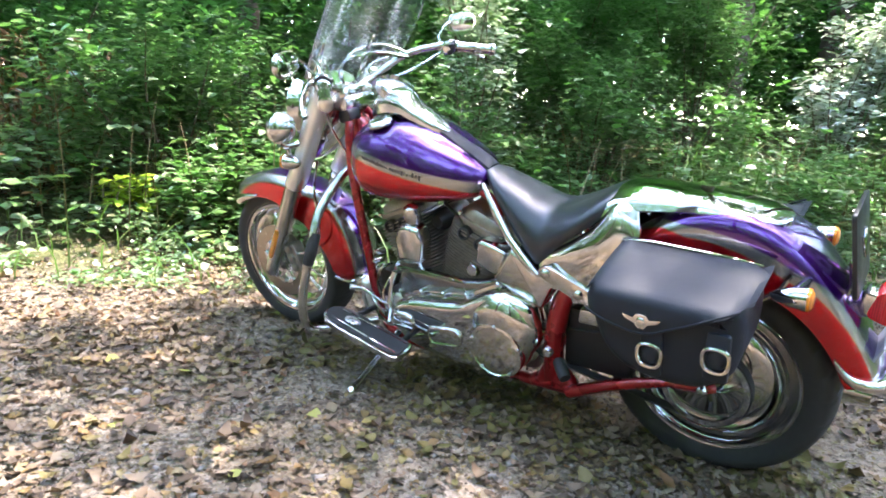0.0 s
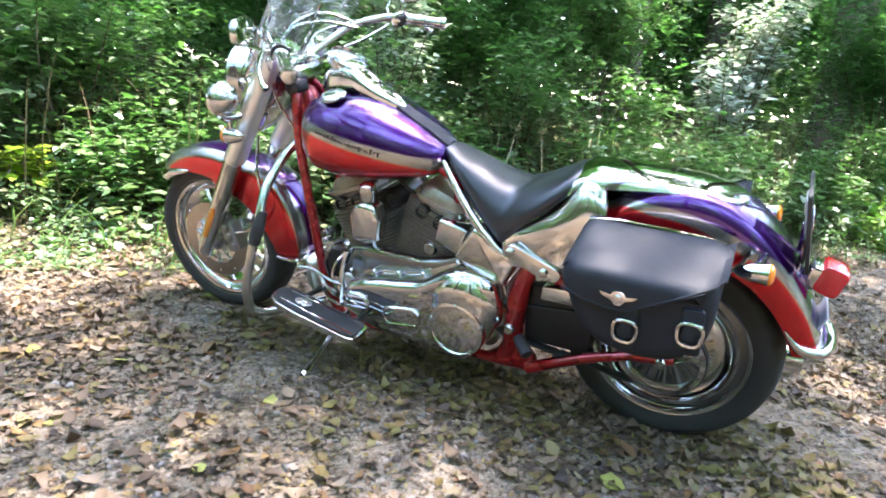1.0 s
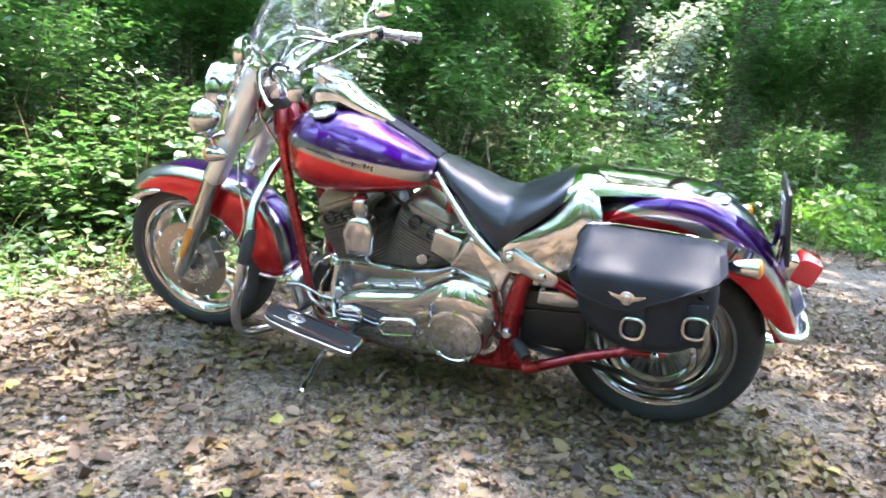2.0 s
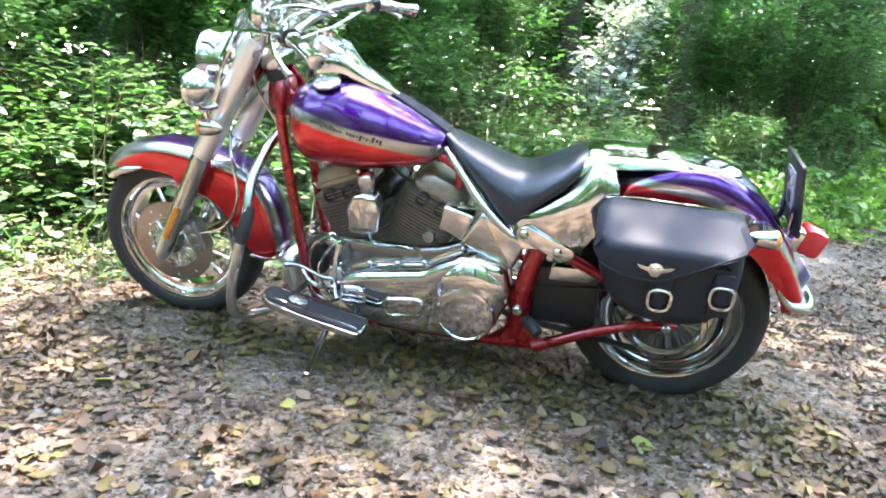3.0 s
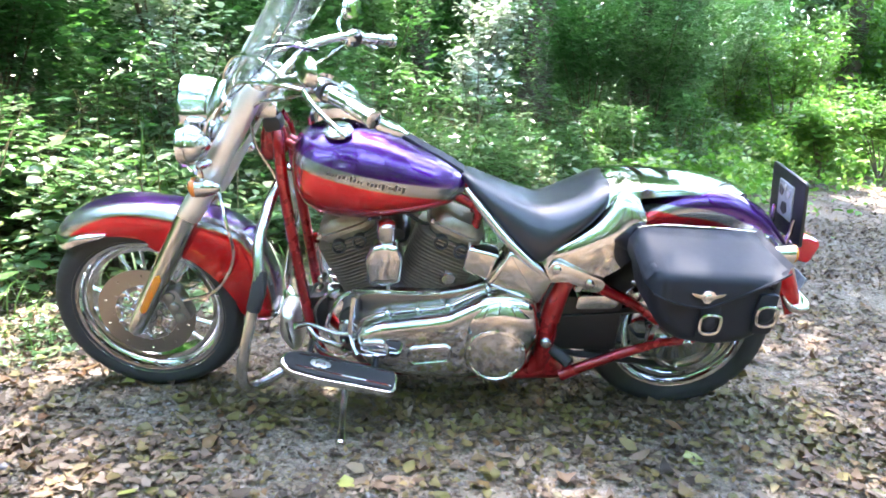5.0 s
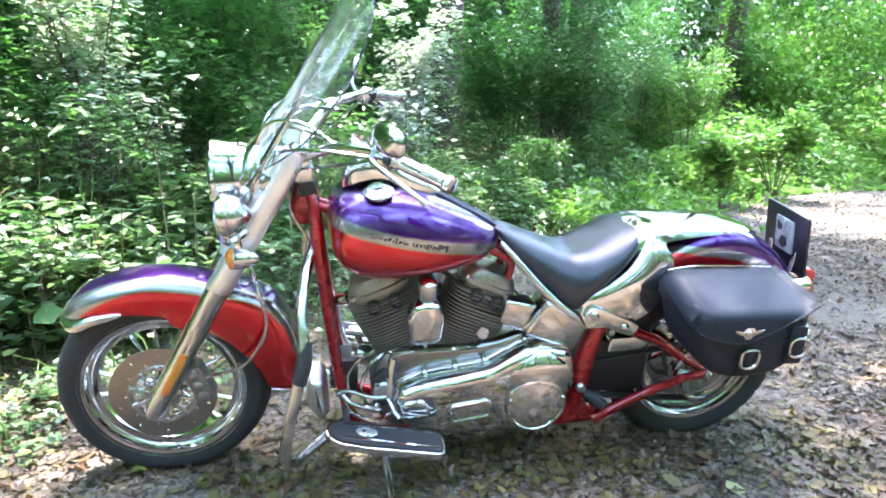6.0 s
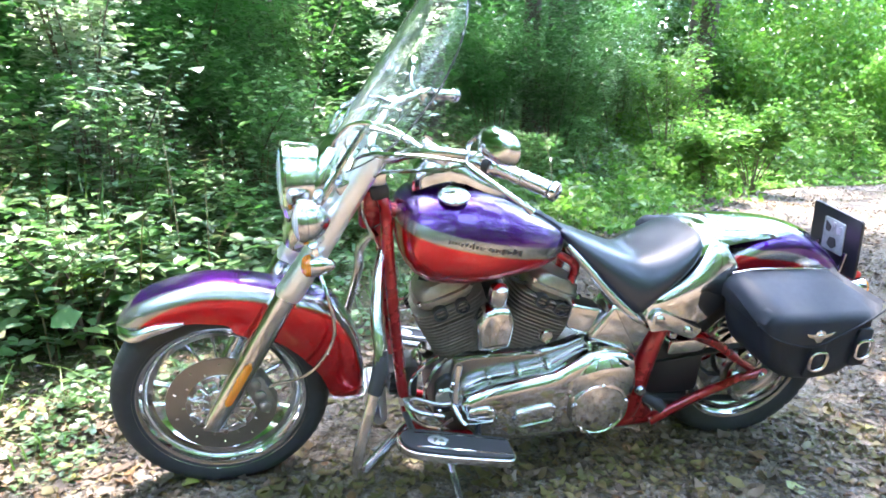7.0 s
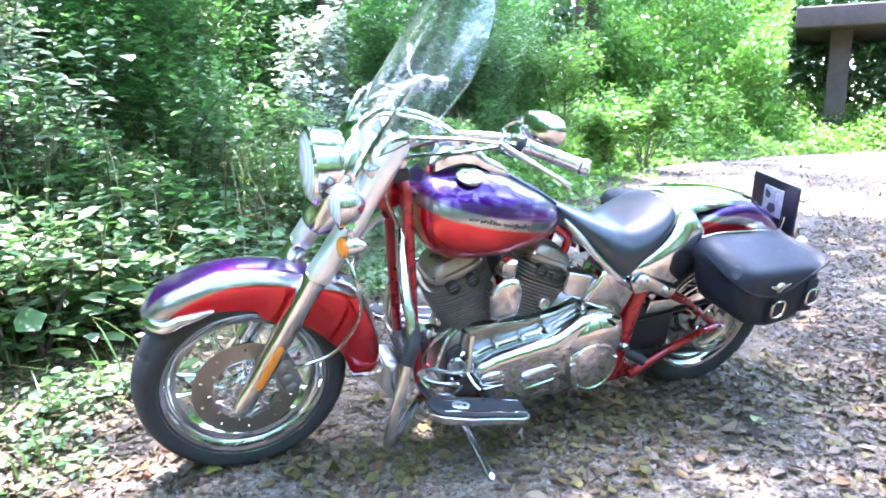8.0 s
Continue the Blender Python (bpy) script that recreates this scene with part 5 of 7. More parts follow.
bm = bmesh.new()
for s in (1, -1):
    tube(bm, [(1.235, 0, 0.985), (1.235, 0.05 * s, 0.988), (1.215, 0.13 * s, 1.010), (1.150, 0.23 * s, 1.055), (1.065, 0.31 * s, 1.068), (1.03, 0.345 * s, 1.062), (0.915, 0.455 * s, 1.032)], 0.0127, 12, 8)
bar_part("handlebar", bm, CHROME, bike, "wide swept-back chrome handlebar")
for s in (1, -1):
    bm = bmesh.new()
    a_, b_ = Vector((1.020, 0.355 * s, 1.059)), Vector((0.912, 0.458 * s, 1.031))
    d_ = (b_ - a_)
    L_ = d_.length
    lathe(bm, [(0.014, 0), (0.021, 0.002), (0.021, 0.010), (0.0175, 0.014), (0.0175, L_ * 0.45), (0.019, L_ * 0.5), (0.0175, L_ * 0.55), (0.0175, L_ - 0.016), (0.021, L_ - 0.012), (0.021, L_), (0.012, L_ + 0.004)], a_, d_, 20)
    ob = bar_part("grip", bm, CHROME, bike, "chrome grip with rubber bands")
    bm = bmesh.new()
    for q in (0.46, 0.88):
        torus_lathe(bm, [(0.0172, L_ * q), (0.0185, L_ * q + 0.002), (0.0185, L_ * q + 0.008), (0.0172, L_ * q + 0.010)], a_, d_, 20)
    bar_part("grip_band", bm, RUBBER, ob, "black rubber band")
    bm = bmesh.new()   # switch housing
    block(bm, (1.040, 0.338 * s, 1.060), (0.052, 0.040, 0.046), 0.010, (0, 12, -38 * s), 0.014)
    sw = bar_part("switch_housing", bm, CHROME, bike)
    bm = bmesh.new()
    block(bm, (1.030, 0.335 * s, 1.045), (0.020, 0.030, 0.018), 0.004, (0, 12, -38 * s))
    block(bm, (1.020, 0.330 * s, 1.068), (0.020, 0.026, 0.012), 0.003, (0, 12, -38 * s))
    bar_part("switch_button", bm, BLACK, sw, "black switch")
    bm = bmesh.new()   # lever
    tube(bm, [(1.070, 0.325 * s, 1.060), (1.075, 0.36 * s, 1.058), (1.030, 0.43 * s, 1.035), (0.985, 0.475 * s, 1.010), (0.970, 0.480 * s, 0.998)], [0.010, 0.008, 0.006, 0.006, 0.009], 10, 6)
    bar_part("lever", bm, CHROME, bike, "chrome hand lever")
    bm = bmesh.new()   # mirror
    tube(bm, [(1.065, 0.325 * s, 1.068), (1.078, 0.345 * s, 1.100), (1.066, 0.385 * s, 1.130), (1.058, 0.425 * s, 1.132)], 0.005, 8, 5)
    mi = bar_part("mirror", bm, CHROME, bike, "chrome rear-view mirror on a thin stalk")
    bm = bmesh.new()
    c = Vector((1.044, 0.455 * s, 1.128))
    nx = Vector((-0.86, -0.30 * s, 0.06)).normalized()
    up_ = (Vector((0, 0, 1)) - nx * nx.z).normalized()
    sd = nx.cross(up_)
    rings = []
    for h, f in ((0.030, 0.1), (0.027, 0.45), (0.018, 0.8), (0.006, 0.98), (0.0, 1.0), (-0.004, 0.97)):
        rings.append([c - nx * h + sd * 0.064 * f * math.copysign(abs(math.cos(t)) ** 0.8, math.cos(t)) + up_ * 0.036 * f * math.copysign(abs(math.sin(t)) ** 0.8, math.sin(t)) for t in (2 * math.pi * j / 28 for j in range(28))])
    loft(bm, rings)
    bar_part("mirror_shell", bm, CHROME, mi)
    bm = bmesh.new()
    loft(bm, [[c + nx * h + sd * 0.056 * f * math.copysign(abs(math.cos(t)) ** 0.8, math.cos(t)) + up_ * 0.030 * f * math.copysign(abs(math.sin(t)) ** 0.8, math.sin(t)) for t in (2 * math.pi * j / 28 for j in range(28))] for h, f in ((0.0, 1.0), (0.0065, 1.0), (0.0072, 0.96))])
    bar_part("mirror_glass", bm, MIRROR, mi, "flat mirror glass")
    bm = bmesh.new()   # black collar between the housing and the grip
    lathe(bm, [(0.015, -0.022), (0.024, -0.020), (0.025, -0.004), (0.015, -0.002)], a_, d_, 20)
    bar_part("switch_collar", bm, BLACK, sw, "black switch collar")
for y in (0.05, -0.05):
    bm = bmesh.new()
    tube(bm, [(1.245, y, 0.93), (1.235, y, 0.985), (1.232, y, 1.0)], [0.020, 0.020, 0.012], 12, 3)
    part("riser", bm, CHROME, bike)
CABLES = [[(1.06, 0.33, 1.055), (1.15, 0.26, 1.02), (1.25, 0.14, 0.97), (1.27, 0.09, 0.86), (1.22, 0.07, 0.74), (1.19, 0.10, 0.60)],
          [(1.07, 0.34, 1.06), (1.19, 0.28, 1.06), (1.29, 0.16, 1.02), (1.30, 0.08, 0.90)],
          [(1.07, -0.34, 1.06), (1.19, -0.27, 1.05), (1.28, -0.16, 1.02), (1.29, -0.06, 0.90)],
          [(1.05, -0.33, 1.05), (1.14, -0.24, 1.00), (1.24, -0.12, 0.96), (1.26, -0.08, 0.88)]]
for c in CABLES:
    bm = bmesh.new()
    tube(bm, c, 0.0045, 8, 7)
    bar_part("cable", bm, CHROME, bike)

for s in (1, -1):   # cable loops over the headlight
    for k, reach in enumerate((0.0, 0.035)):
        bm = bmesh.new()
        tube(bm, [(1.13, (0.245 - reach) * s, 1.048), (1.22, (0.17 - reach) * s, 1.095 - 0.02 * k), (1.30, (0.10 - reach) * s, 1.085 - 0.02 * k), (1.345, (0.06 - reach * 0.5) * s, 1.02), (1.345, 0.05 * s, 0.95)], 0.0055, 8, 7)
        bar_part("cable_loop", bm, CHROME, bike, "bright braided cable loop")
bm = bmesh.new()
block(bm, (1.238, 0, 0.945), (0.060, 0.15, 0.050), 0.010)
clamp = part("bar_clamp", bm, CHROME, bike, "chrome handlebar clamp")
# black block added at the neck, where the red steering head lies in shadow
bm = bmesh.new()
block(bm, (1.225, 0.045, 0.905), (0.050, 0.060, 0.040), 0.008, (0, 15, 0))
part("neck_shade_block", bm, BLACK, clamp, "black block added to darken the steering head")
for y in (0.060, -0.060):
    bm = bmesh.new()
    lathe(bm, [(0.020, 0.0), (0.022, 0.012), (0.016, 0.022), (0.003, 0.025)], (1.232, y, 0.968), (-0.1, 0, 1), 18)
    part("clamp_cap", bm, CHROME, clamp)

# ---- tank
TANK = [(0.690, 0.762, 0.716, 0.045), (0.705, 0.780, 0.700, 0.070), (0.730, 0.796, 0.686, 0.095), (0.770, 0.820, 0.673, 0.122), (0.850, 0.860, 0.660, 0.157), (0.910, 0.888, 0.652, 0.176),
        (0.980, 0.908, 0.646, 0.187), (1.040, 0.914, 0.648, 0.188), (1.095, 0.905, 0.656, 0.180), (1.134, 0.891, 0.678, 0.160), (1.156, 0.876, 0.706, 0.132), (1.170, 0.860, 0.742, 0.096), (1.178, 0.840, 0.784, 0.044)]
rings, bands = [], []
for x in [0.690 + 0.488 * i / 46 for i in range(47)]:
    zt, zb, w = lerp_table(TANK, x)
    zm = zb + 0.42 * (zt - zb)
    ring, vals = [], []
    for j in range(40):
        t = 2 * math.pi * j / 40
        cy, sz = math.cos(t), math.sin(t)
        y = w * math.copysign(abs(cy) ** 0.72, cy)
        z = zm + (zt - zm if sz > 0 else zm - zb) * math.copysign(abs(sz) ** 0.80, sz)
        ring.append(Vector((x, y, z)))
        vals.append((x, (z - (0.713 + 0.240 * (x - 0.715))) / 0.030))
    rings.append(ring)
    bands.append(vals)
bm = bmesh.new()
loft(bm, rings, True, bands)
tank = part("fuel_tank", bm, PAINT, bike, "glossy teardrop fuel tank, violet above, silver band, red below", 60)


def tank_y(x, z):
    """The tank's half width at a height."""
    zt, zb, w = lerp_table(TANK, x)
    zm = zb + 0.42 * (zt - zb)
    s = (z - zm) / (zt - zm) if z > zm else (zm - z) / (zm - zb)
    s = min(0.999, max(0, s)) ** (1 / 0.80)
    return w * (1 - s * s) ** 0.36


# dark script on the silver band: plain bars of its size
bars = random.Random(4)
x = 1.062
while x > 0.86:
    wd = bars.uniform(0.0035, 0.008)
    if not 0.955 < x < 0.968:
        for s in (1, -1):
            bm = bmesh.new()
            zc = 0.713 + 0.240 * (x - 0.715) + 0.0145 + bars.uniform(-0.002, 0.002)
            hh = bars.choice((0.0036, 0.0045, 0.0085))
            quad = []
            for dx, dz in ((0, -hh), (wd, -hh * 0.8), (wd + 0.003, hh * 0.8), (0.003, hh)):
                px, pz = x - dx * 0.9 + 0.002, zc + dz
                quad.append((px, pz))
            o_ = [bm.verts.new((px, s * (tank_y(px, pz) + 0.0016), pz)) for px, pz in quad]
            i_ = [bm.verts.new((px, s * (tank_y(px, pz) - 0.002), pz)) for px, pz in quad]
            bm.faces.new(o_)
            for k in range(4):
                bm.faces.new((o_[k], o_[(k + 1) % 4], i_[(k + 1) % 4], i_[k]))
            part("lettering_bar", bm, DARK_INK, tank, smooth=0)
    x -= wd + 0.0035
for s in (1, -1):
    bm = bmesh.new()   # filler cap on either half
    lathe(bm, [(0.040, -0.004), (0.041, 0.003), (0.036, 0.009), (0.024, 0.012), (0.003, 0.013)], (1.040, 0.108 * s, 0.906), (0.06, 0.26 * s, 1), 32)
    part("filler_cap", bm, CHROME, tank, "round chrome filler cap")
# chrome console with the speedometer
bm = bmesh.new()
rings = []
for x, w, h, up in ((1.135, 0.030, 0.014, 0.905), (1.118, 0.052, 0.040, 0.918), (1.085, 0.064, 0.056, 0.935), (1.04, 0.066, 0.056, 0.942), (1.00, 0.060, 0.045, 0.935), (0.965, 0.050, 0.026, 0.918), (0.92, 0.046, 0.020, 0.900), (0.885, 0.036, 0.014, 0.886), (0.862, 0.018, 0.008, 0.874), (0.852, 0.006, 0.003, 0.868)):
    rings.append([Vector((x, w * math.copysign(abs(math.cos(t)) ** 0.6, math.cos(t)), up + h * math.sin(t) ** 0.8 if math.sin(t) > 0 else up - 0.012)) for t in (2 * math.pi * (j + 0.5) / 24 for j in range(24))])
loft(bm, rings)
console = part("dash_console", bm, CHROME, bike, "long chrome tank console with speedometer")
bm = bmesh.new()
lathe(bm, [(0.060, -0.012), (0.062, 0.012), (0.056, 0.017), (0.054, 0.010), (0.002, 0.011)], (1.060, 0, 0.986), (-0.5, 0, 1), 36)
part("speedometer", bm, SILVER_PANEL, console, "round speedometer with silvery face")
bm = bmesh.new()
lathe(bm, [(0.018, -0.02), (0.019, 0.006), (0.015, 0.011), (0.004, 0.012)], (1.010, 0.040, 0.936), (0, 0.5, 1), 20)
part("ignition_switch", bm, BLACK, console, "black ignition switch knob")
bm = bmesh.new()
torus_lathe(bm, [(0.054, 0.012), (0.063, 0.008), (0.065, 0.016), (0.058, 0.023)], (1.060, 0, 0.986), (-0.5, 0, 1), 36)
part("speedometer_bezel", bm, CHROME, console)
bm = bmesh.new()   # leather strip down to the seat
rings = []
for x, w, z in ((0.885, 0.026, 0.884), (0.84, 0.030, 0.860), (0.80, 0.032, 0.838), (0.76, 0.034, 0.818), (0.72, 0.036, 0.795), (0.695, 0.034, 0.778)):
    rings.append([Vector((x, w, z - 0.012)), Vector((x, w * 0.9, z)), Vector((x, 0, z + 0.006)), Vector((x, -w * 0.9, z)), Vector((x, -w, z - 0.012)), Vector((x, 0, z - 0.02))])
loft(bm, rings)
part("tank_strap", bm, LEATHER, bike, "black leather strip behind the console")

# ---- seat, chrome bib and oil tank
SEAT = [(0.708, 0.776, 0.768, 0.020), (0.690, 0.780, 0.748, 0.055), (0.640, 0.758, 0.704, 0.088), (0.570, 0.732, 0.630, 0.120), (0.505, 0.709, 0.572, 0.146), (0.468, 0.703, 0.545, 0.156), (0.440, 0.706, 0.588, 0.160),
        (0.400, 0.720, 0.628, 0.162), (0.345, 0.747, 0.672, 0.152), (0.312, 0.766, 0.702, 0.138), (0.288, 0.776, 0.722, 0.118), (0.268, 0.780, 0.740, 0.090), (0.257, 0.778, 0.750, 0.062), (0.250, 0.772, 0.760, 0.024)]


def seat_row(x):
    """Top, bottom and half width of the saddle at x, with the corners of the table eased."""
    near = [lerp_table(SEAT, min(0.708, max(0.250, x + 0.011 * k))) for k in (-2, -1, 0, 1, 2)]
    ease = min(1.0, (0.708 - x) / 0.022, (x - 0.250) / 0.022)
    soft = [sum(c * row[i] for c, row in zip((0.12, 0.22, 0.32, 0.22, 0.12), near)) for i in range(3)]
    return [a + (b - a) * max(0.0, ease) for a, b in zip(near[2], soft)]


bm = bmesh.new()
rings = []
for i in range(57):
    x = 0.708 - (0.708 - 0.250) * i / 56
    zt, zb, w = seat_row(x)
    ring = []
    for j in range(25):
        t = math.pi * j / 24
        y = w * math.copysign(abs(math.cos(t)) ** 0.80, math.cos(t))
        dish = 0.010 * math.exp(-(y / 0.06) ** 2) * math.exp(-((x - 0.45) / 0.09) ** 2)
        ring.append(Vector((x, y, zb + 0.012 + (zt - zb - 0.012) * math.sin(t) ** 0.82 - dish)))
    ring += [Vector((x, -w * 0.96, zb)), Vector((x, 0, zb + 0.010)), Vector((x, w * 0.96, zb))]
    rings.append(ring)
loft(bm, rings)
part("seat", bm, SEAT_LEATHER, bike, "black leather solo saddle with a deep dip", 50)
for s in (1, -1):   # chrome strip under the seat's front flank
    bm = bmesh.new()
    tube(bm, [(0.690, 0.075 * s, 0.742), (0.640, 0.105 * s, 0.690), (0.570, 0.135 * s, 0.615), (0.500, 0.155 * s, 0.556), (0.462, 0.162 * s, 0.530)], [0.007, 0.011, 0.013, 0.013, 0.008], 10, 5)
    part("seat_trim", bm, CHROME, bike, "chrome strip below the seat")

bm = bmesh.new()
rings = []
for x, w, z, d in ((0.300, 0.134, 0.768, 0.066), (0.272, 0.134, 0.786, 0.070), (0.22, 0.126, 0.790, 0.058), (0.15, 0.116, 0.789, 0.048), (0.07, 0.106, 0.786, 0.038), (-0.01, 0.096, 0.779, 0.029), (-0.08, 0.084, 0.765, 0.021), (-0.120, 0.062, 0.752, 0.015), (-0.130, 0.030, 0.746, 0.008)):
    half = [(0.94, 0.78), (0.90, 0.58), (0.865, 0.45), (0.84, 0.37), (0.80, 0.31), (0.75, 0.27), (0.60, 0.18), (0.40, 0.08), (0.20, 0.02)]   # flat top, crisp edge, upright side
    out = [(w * a, z - d * b) for a, b in half] + [(0, z)] + [(-w * a, z - d * b) for a, b in half[::-1]]
    inn = [(y * 0.95, zz - 0.005) for y, zz in out[::-1]]
    rings.append([Vector((x, y, zz)) for y, zz in out + inn])
loft(bm, rings)
for s in (1, -1):   # flanks that run down beside the seat
    inner_c = [(0.268, 0.100, 0.762), (0.282, 0.126, 0.736), (0.322, 0.138, 0.684), (0.376, 0.146, 0.642), (0.434, 0.150, 0.600), (0.466, 0.153, 0.556)]
    outer_c = [(0.205, 0.108, 0.752), (0.188, 0.146, 0.700), (0.196, 0.164, 0.626), (0.236, 0.172, 0.566), (0.318, 0.176, 0.516), (0.436, 0.170, 0.502)]
    a_, b_ = spline(inner_c, 6), spline(outer_c, 6)
    rings = []
    for i, (p, q) in enumerate(zip(a_, b_)):
        f = i / (len(a_) - 1)
        swell = 0.005 + 0.022 * math.sin(math.pi * min(1, f * 1.1)) ** 0.8
        out = [p.lerp(q, k / 9) + Vector((-0.2, 0.75, 0.62)).normalized() * swell * math.sin(math.pi * (k / 9) ** 0.75) ** 0.9 for k in range(10)]
        inn = [v - Vector((0, 0.010, 0)) for v in out[::-1]]
        rings.append([Vector((v.x, s * v.y, v.z)) for v in out + inn])
    loft(bm, rings)
part("chrome_bib", bm, CHROME, bike, "mirror-bright chrome cover behind the seat", 50)

bm = bmesh.new()
slab(bm, rounded([(0.452, 0.545), (0.388, 0.612), (0.293, 0.636), (0.268, 0.592), (0.290, 0.555), (0.298, 0.470), (0.326, 0.460), (0.360, 0.472), (0.420, 0.510)], 0.02, 4), -0.138, 0.138, 0.025, steps=4)
oil_tank = part("oil_tank", bm, DUSTY_CHROME, bike, "dusty chrome horseshoe oil tank", 50)
bm = bmesh.new()
tube(bm, [(0.425, 0.147, 0.520), (0.36, 0.148, 0.558), (0.30, 0.146, 0.560)], 0.004, 8, 5)
part("oil_tank_seam", bm, CHROME, oil_tank)
for x, z in ((0.432, 0.543), (0.352, 0.478)):
    bm = bmesh.new()
    lathe(bm, [(0.014, 0.140), (0.014, 0.156), (0.009, 0.162), (0.002, 0.163)], (x, 0, z), SIDE, 16)
    part("cap_bolt", bm, CHROME, oil_tank)

for s in (1, -1):   # bolted strut between the bib and the frame
    bm = bmesh.new()
    slab(bm, rounded([(0.454, 0.541), (0.446, 0.570), (0.424, 0.576), (0.286, 0.522), (0.284, 0.500), (0.302, 0.480), (0.330, 0.486)], 0.012, 3), 0.172 * s, 0.188 * s, 0.004)
    strut = part("fender_strut", bm, DUSTY_CHROME, bike, "dull chrome strut with two bolts")
    for x, z in ((0.428, 0.554), (0.330, 0.512)):
        bm = bmesh.new()
        lathe(bm, [(0.013, 0.186 * s), (0.013, 0.194 * s), (0.008, 0.199 * s), (0.002, 0.200 * s)], (x, 0, z), SIDE, 14)
        part("strut_bolt", bm, CHROME, strut)

# ---- rear fender and tail
RF = [(46, 0.436, 0.390, 1.0, -0.090), (56, 0.440, 0.330, 1.0, -0.076), (64, 0.446, 0.315, 1.0, -0.060), (70, 0.457, 0.310, 1.0, -0.038), (78, 0.467, 0.308, 1.0, 0.004), (88, 0.471, 0.306, 1.0, 0.022), (96, 0.469, 0.306, 1.0, 0.030), (104, 0.459, 0.306, 1.0, 0.031),
      (115, 0.440, 0.306, 1.0, 0.021), (124, 0.420, 0.306, 0.99, -0.010), (136, 0.397, 0.306, 0.98, -0.030), (146, 0.384, 0.306, 0.96, -0.046), (155, 0.379, 0.307, 0.93, -0.056), (161, 0.382, 0.308, 0.90, -0.058), (165, 0.386, 0.312, 0.86, -0.060)]
rear_fender = fender("rear_fender", RA, RF, 0.118, 0.122, 0.026, "glossy violet rear mudguard with silver band and red side", 46, 165, 56, 0.005)
bm = bmesh.new()
for s in (1, -1):
    line = [RA + Vector((r * math.cos(radians(a)), s * y, r * math.sin(radians(a)))) for a, r, y in ((150, 0.312, 0.117), (156, 0.318, 0.114), (161, 0.335, 0.110), (164, 0.372, 0.098), (165, 0.392, 0.05), (165.3, 0.396, 0.0))]
    tube(bm, line, [0.003, 0.008, 0.013, 0.016, 0.015, 0.014], 10, 5)
part("fender_tip", bm, CHROME, rear_fender, "chrome trim round the tail")
# tail lamp
bm = bmesh.new()
block(bm, (-0.312, 0, 0.572), (0.046, 0.074, 0.068), 0.012, (0, -24, 0), 0.02)
tail = part("tail_lamp", bm, CHROME, bike, "chrome tail lamp with a red lens")
bm = bmesh.new()
block(bm, (-0.348, 0, 0.570), (0.066, 0.086, 0.080), 0.014, (0, -18, 0), 0.02)
part("tail_lens", bm, TAIL_RED, tail, "red tail lens")
bm = bmesh.new()
tube(bm, [(-0.175, -0.205, 0.645), (-0.19, -0.12, 0.640), (-0.20, 0, 0.642), (-0.19, 0.12, 0.640), (-0.175, 0.205, 0.645)], 0.011, 10, 6)
part("indicator_bar", bm, CHROME, bike, "chrome bar of the rear indicators")
for y in (0.208, -0.208):
    bm = bmesh.new()
    lathe(bm, [(0.004, -0.075), (0.014, -0.062), (0.022, -0.035), (0.026, -0.005), (0.027, 0.0)], (-0.205, y, 0.638), (-1, 0, 0.05), 24)
    ind = part("rear_indicator", bm, CHROME, bike, "chrome bullet indicator")
    bm = bmesh.new()
    lathe(bm, [(0.026, 0.0), (0.025, 0.006), (0.017, 0.012), (0.003, 0.014)], (-0.205, y, 0.638), (-1, 0, 0.05), 24)
    part("indicator_lens", bm, AMBER, ind, "amber indicator lens")
# upright black plate with a bright panel
M_ = pose(-0.274, 0, 0.705, 0, 9, -1.5)
bm = bmesh.new()
rings = [(-0.106, -0.100), (0.106, -0.100), (0.106, 0.100), (-0.106, 0.100)]
slab(bm, rounded(rings, 0.012), -0.005, 0.005, 0.002, M_ @ pose(0, 0, 0, 0, 0, 90))
plate = part("tail_plate", bm, BLACK, bike, "upright black plate with a bright metal ornament")
bm = bmesh.new()
slab(bm, rounded([(-0.045, -0.055), (0.045, -0.055), (0.045, 0.055), (-0.045, 0.055)], 0.006), -0.010, -0.004, 0.002, M_ @ pose(0, 0, 0.012, 0, 0, 90))
part("bright_panel", bm, PRINT_PANEL, plate, "silver panel")
for k, q in enumerate(([(-0.036, 0.044), (-0.010, 0.030), (-0.016, 0.008), (-0.034, 0.012)], [(0.036, 0.046), (0.012, 0.034), (0.016, 0.010), (0.032, 0.018)],
                       [(-0.012, -0.006), (0.012, -0.004), (0.020, -0.030), (0.002, -0.046), (-0.022, -0.034)], [(-0.006, 0.050), (0.008, 0.050), (0.003, 0.026)])):
    bm = bmesh.new()
    slab(bm, rounded(q, 0.006), -0.0125, -0.009, 0.001, M_ @ pose(0, 0, 0.012, 0, 0, 90))
    part("panel_figure", bm, DARK_INK if k % 2 == 0 else SILVER_PANEL, plate, smooth=0)
bm = bmesh.new()
for q in ([(-0.04, 0.03), (-0.01, 0.02), (0, 0.035), (0.01, 0.02), (0.04, 0.03), (0.02, 0.0), (0.008, -0.03), (-0.008, -0.03), (-0.02, 0.0)],):
    slab(bm, q, 0.005, 0.010, 0.001, M_ @ pose(0, 0, 0, 0, 0, 90))
part("ornament", bm, CHROME, plate, "winged chrome ornament")
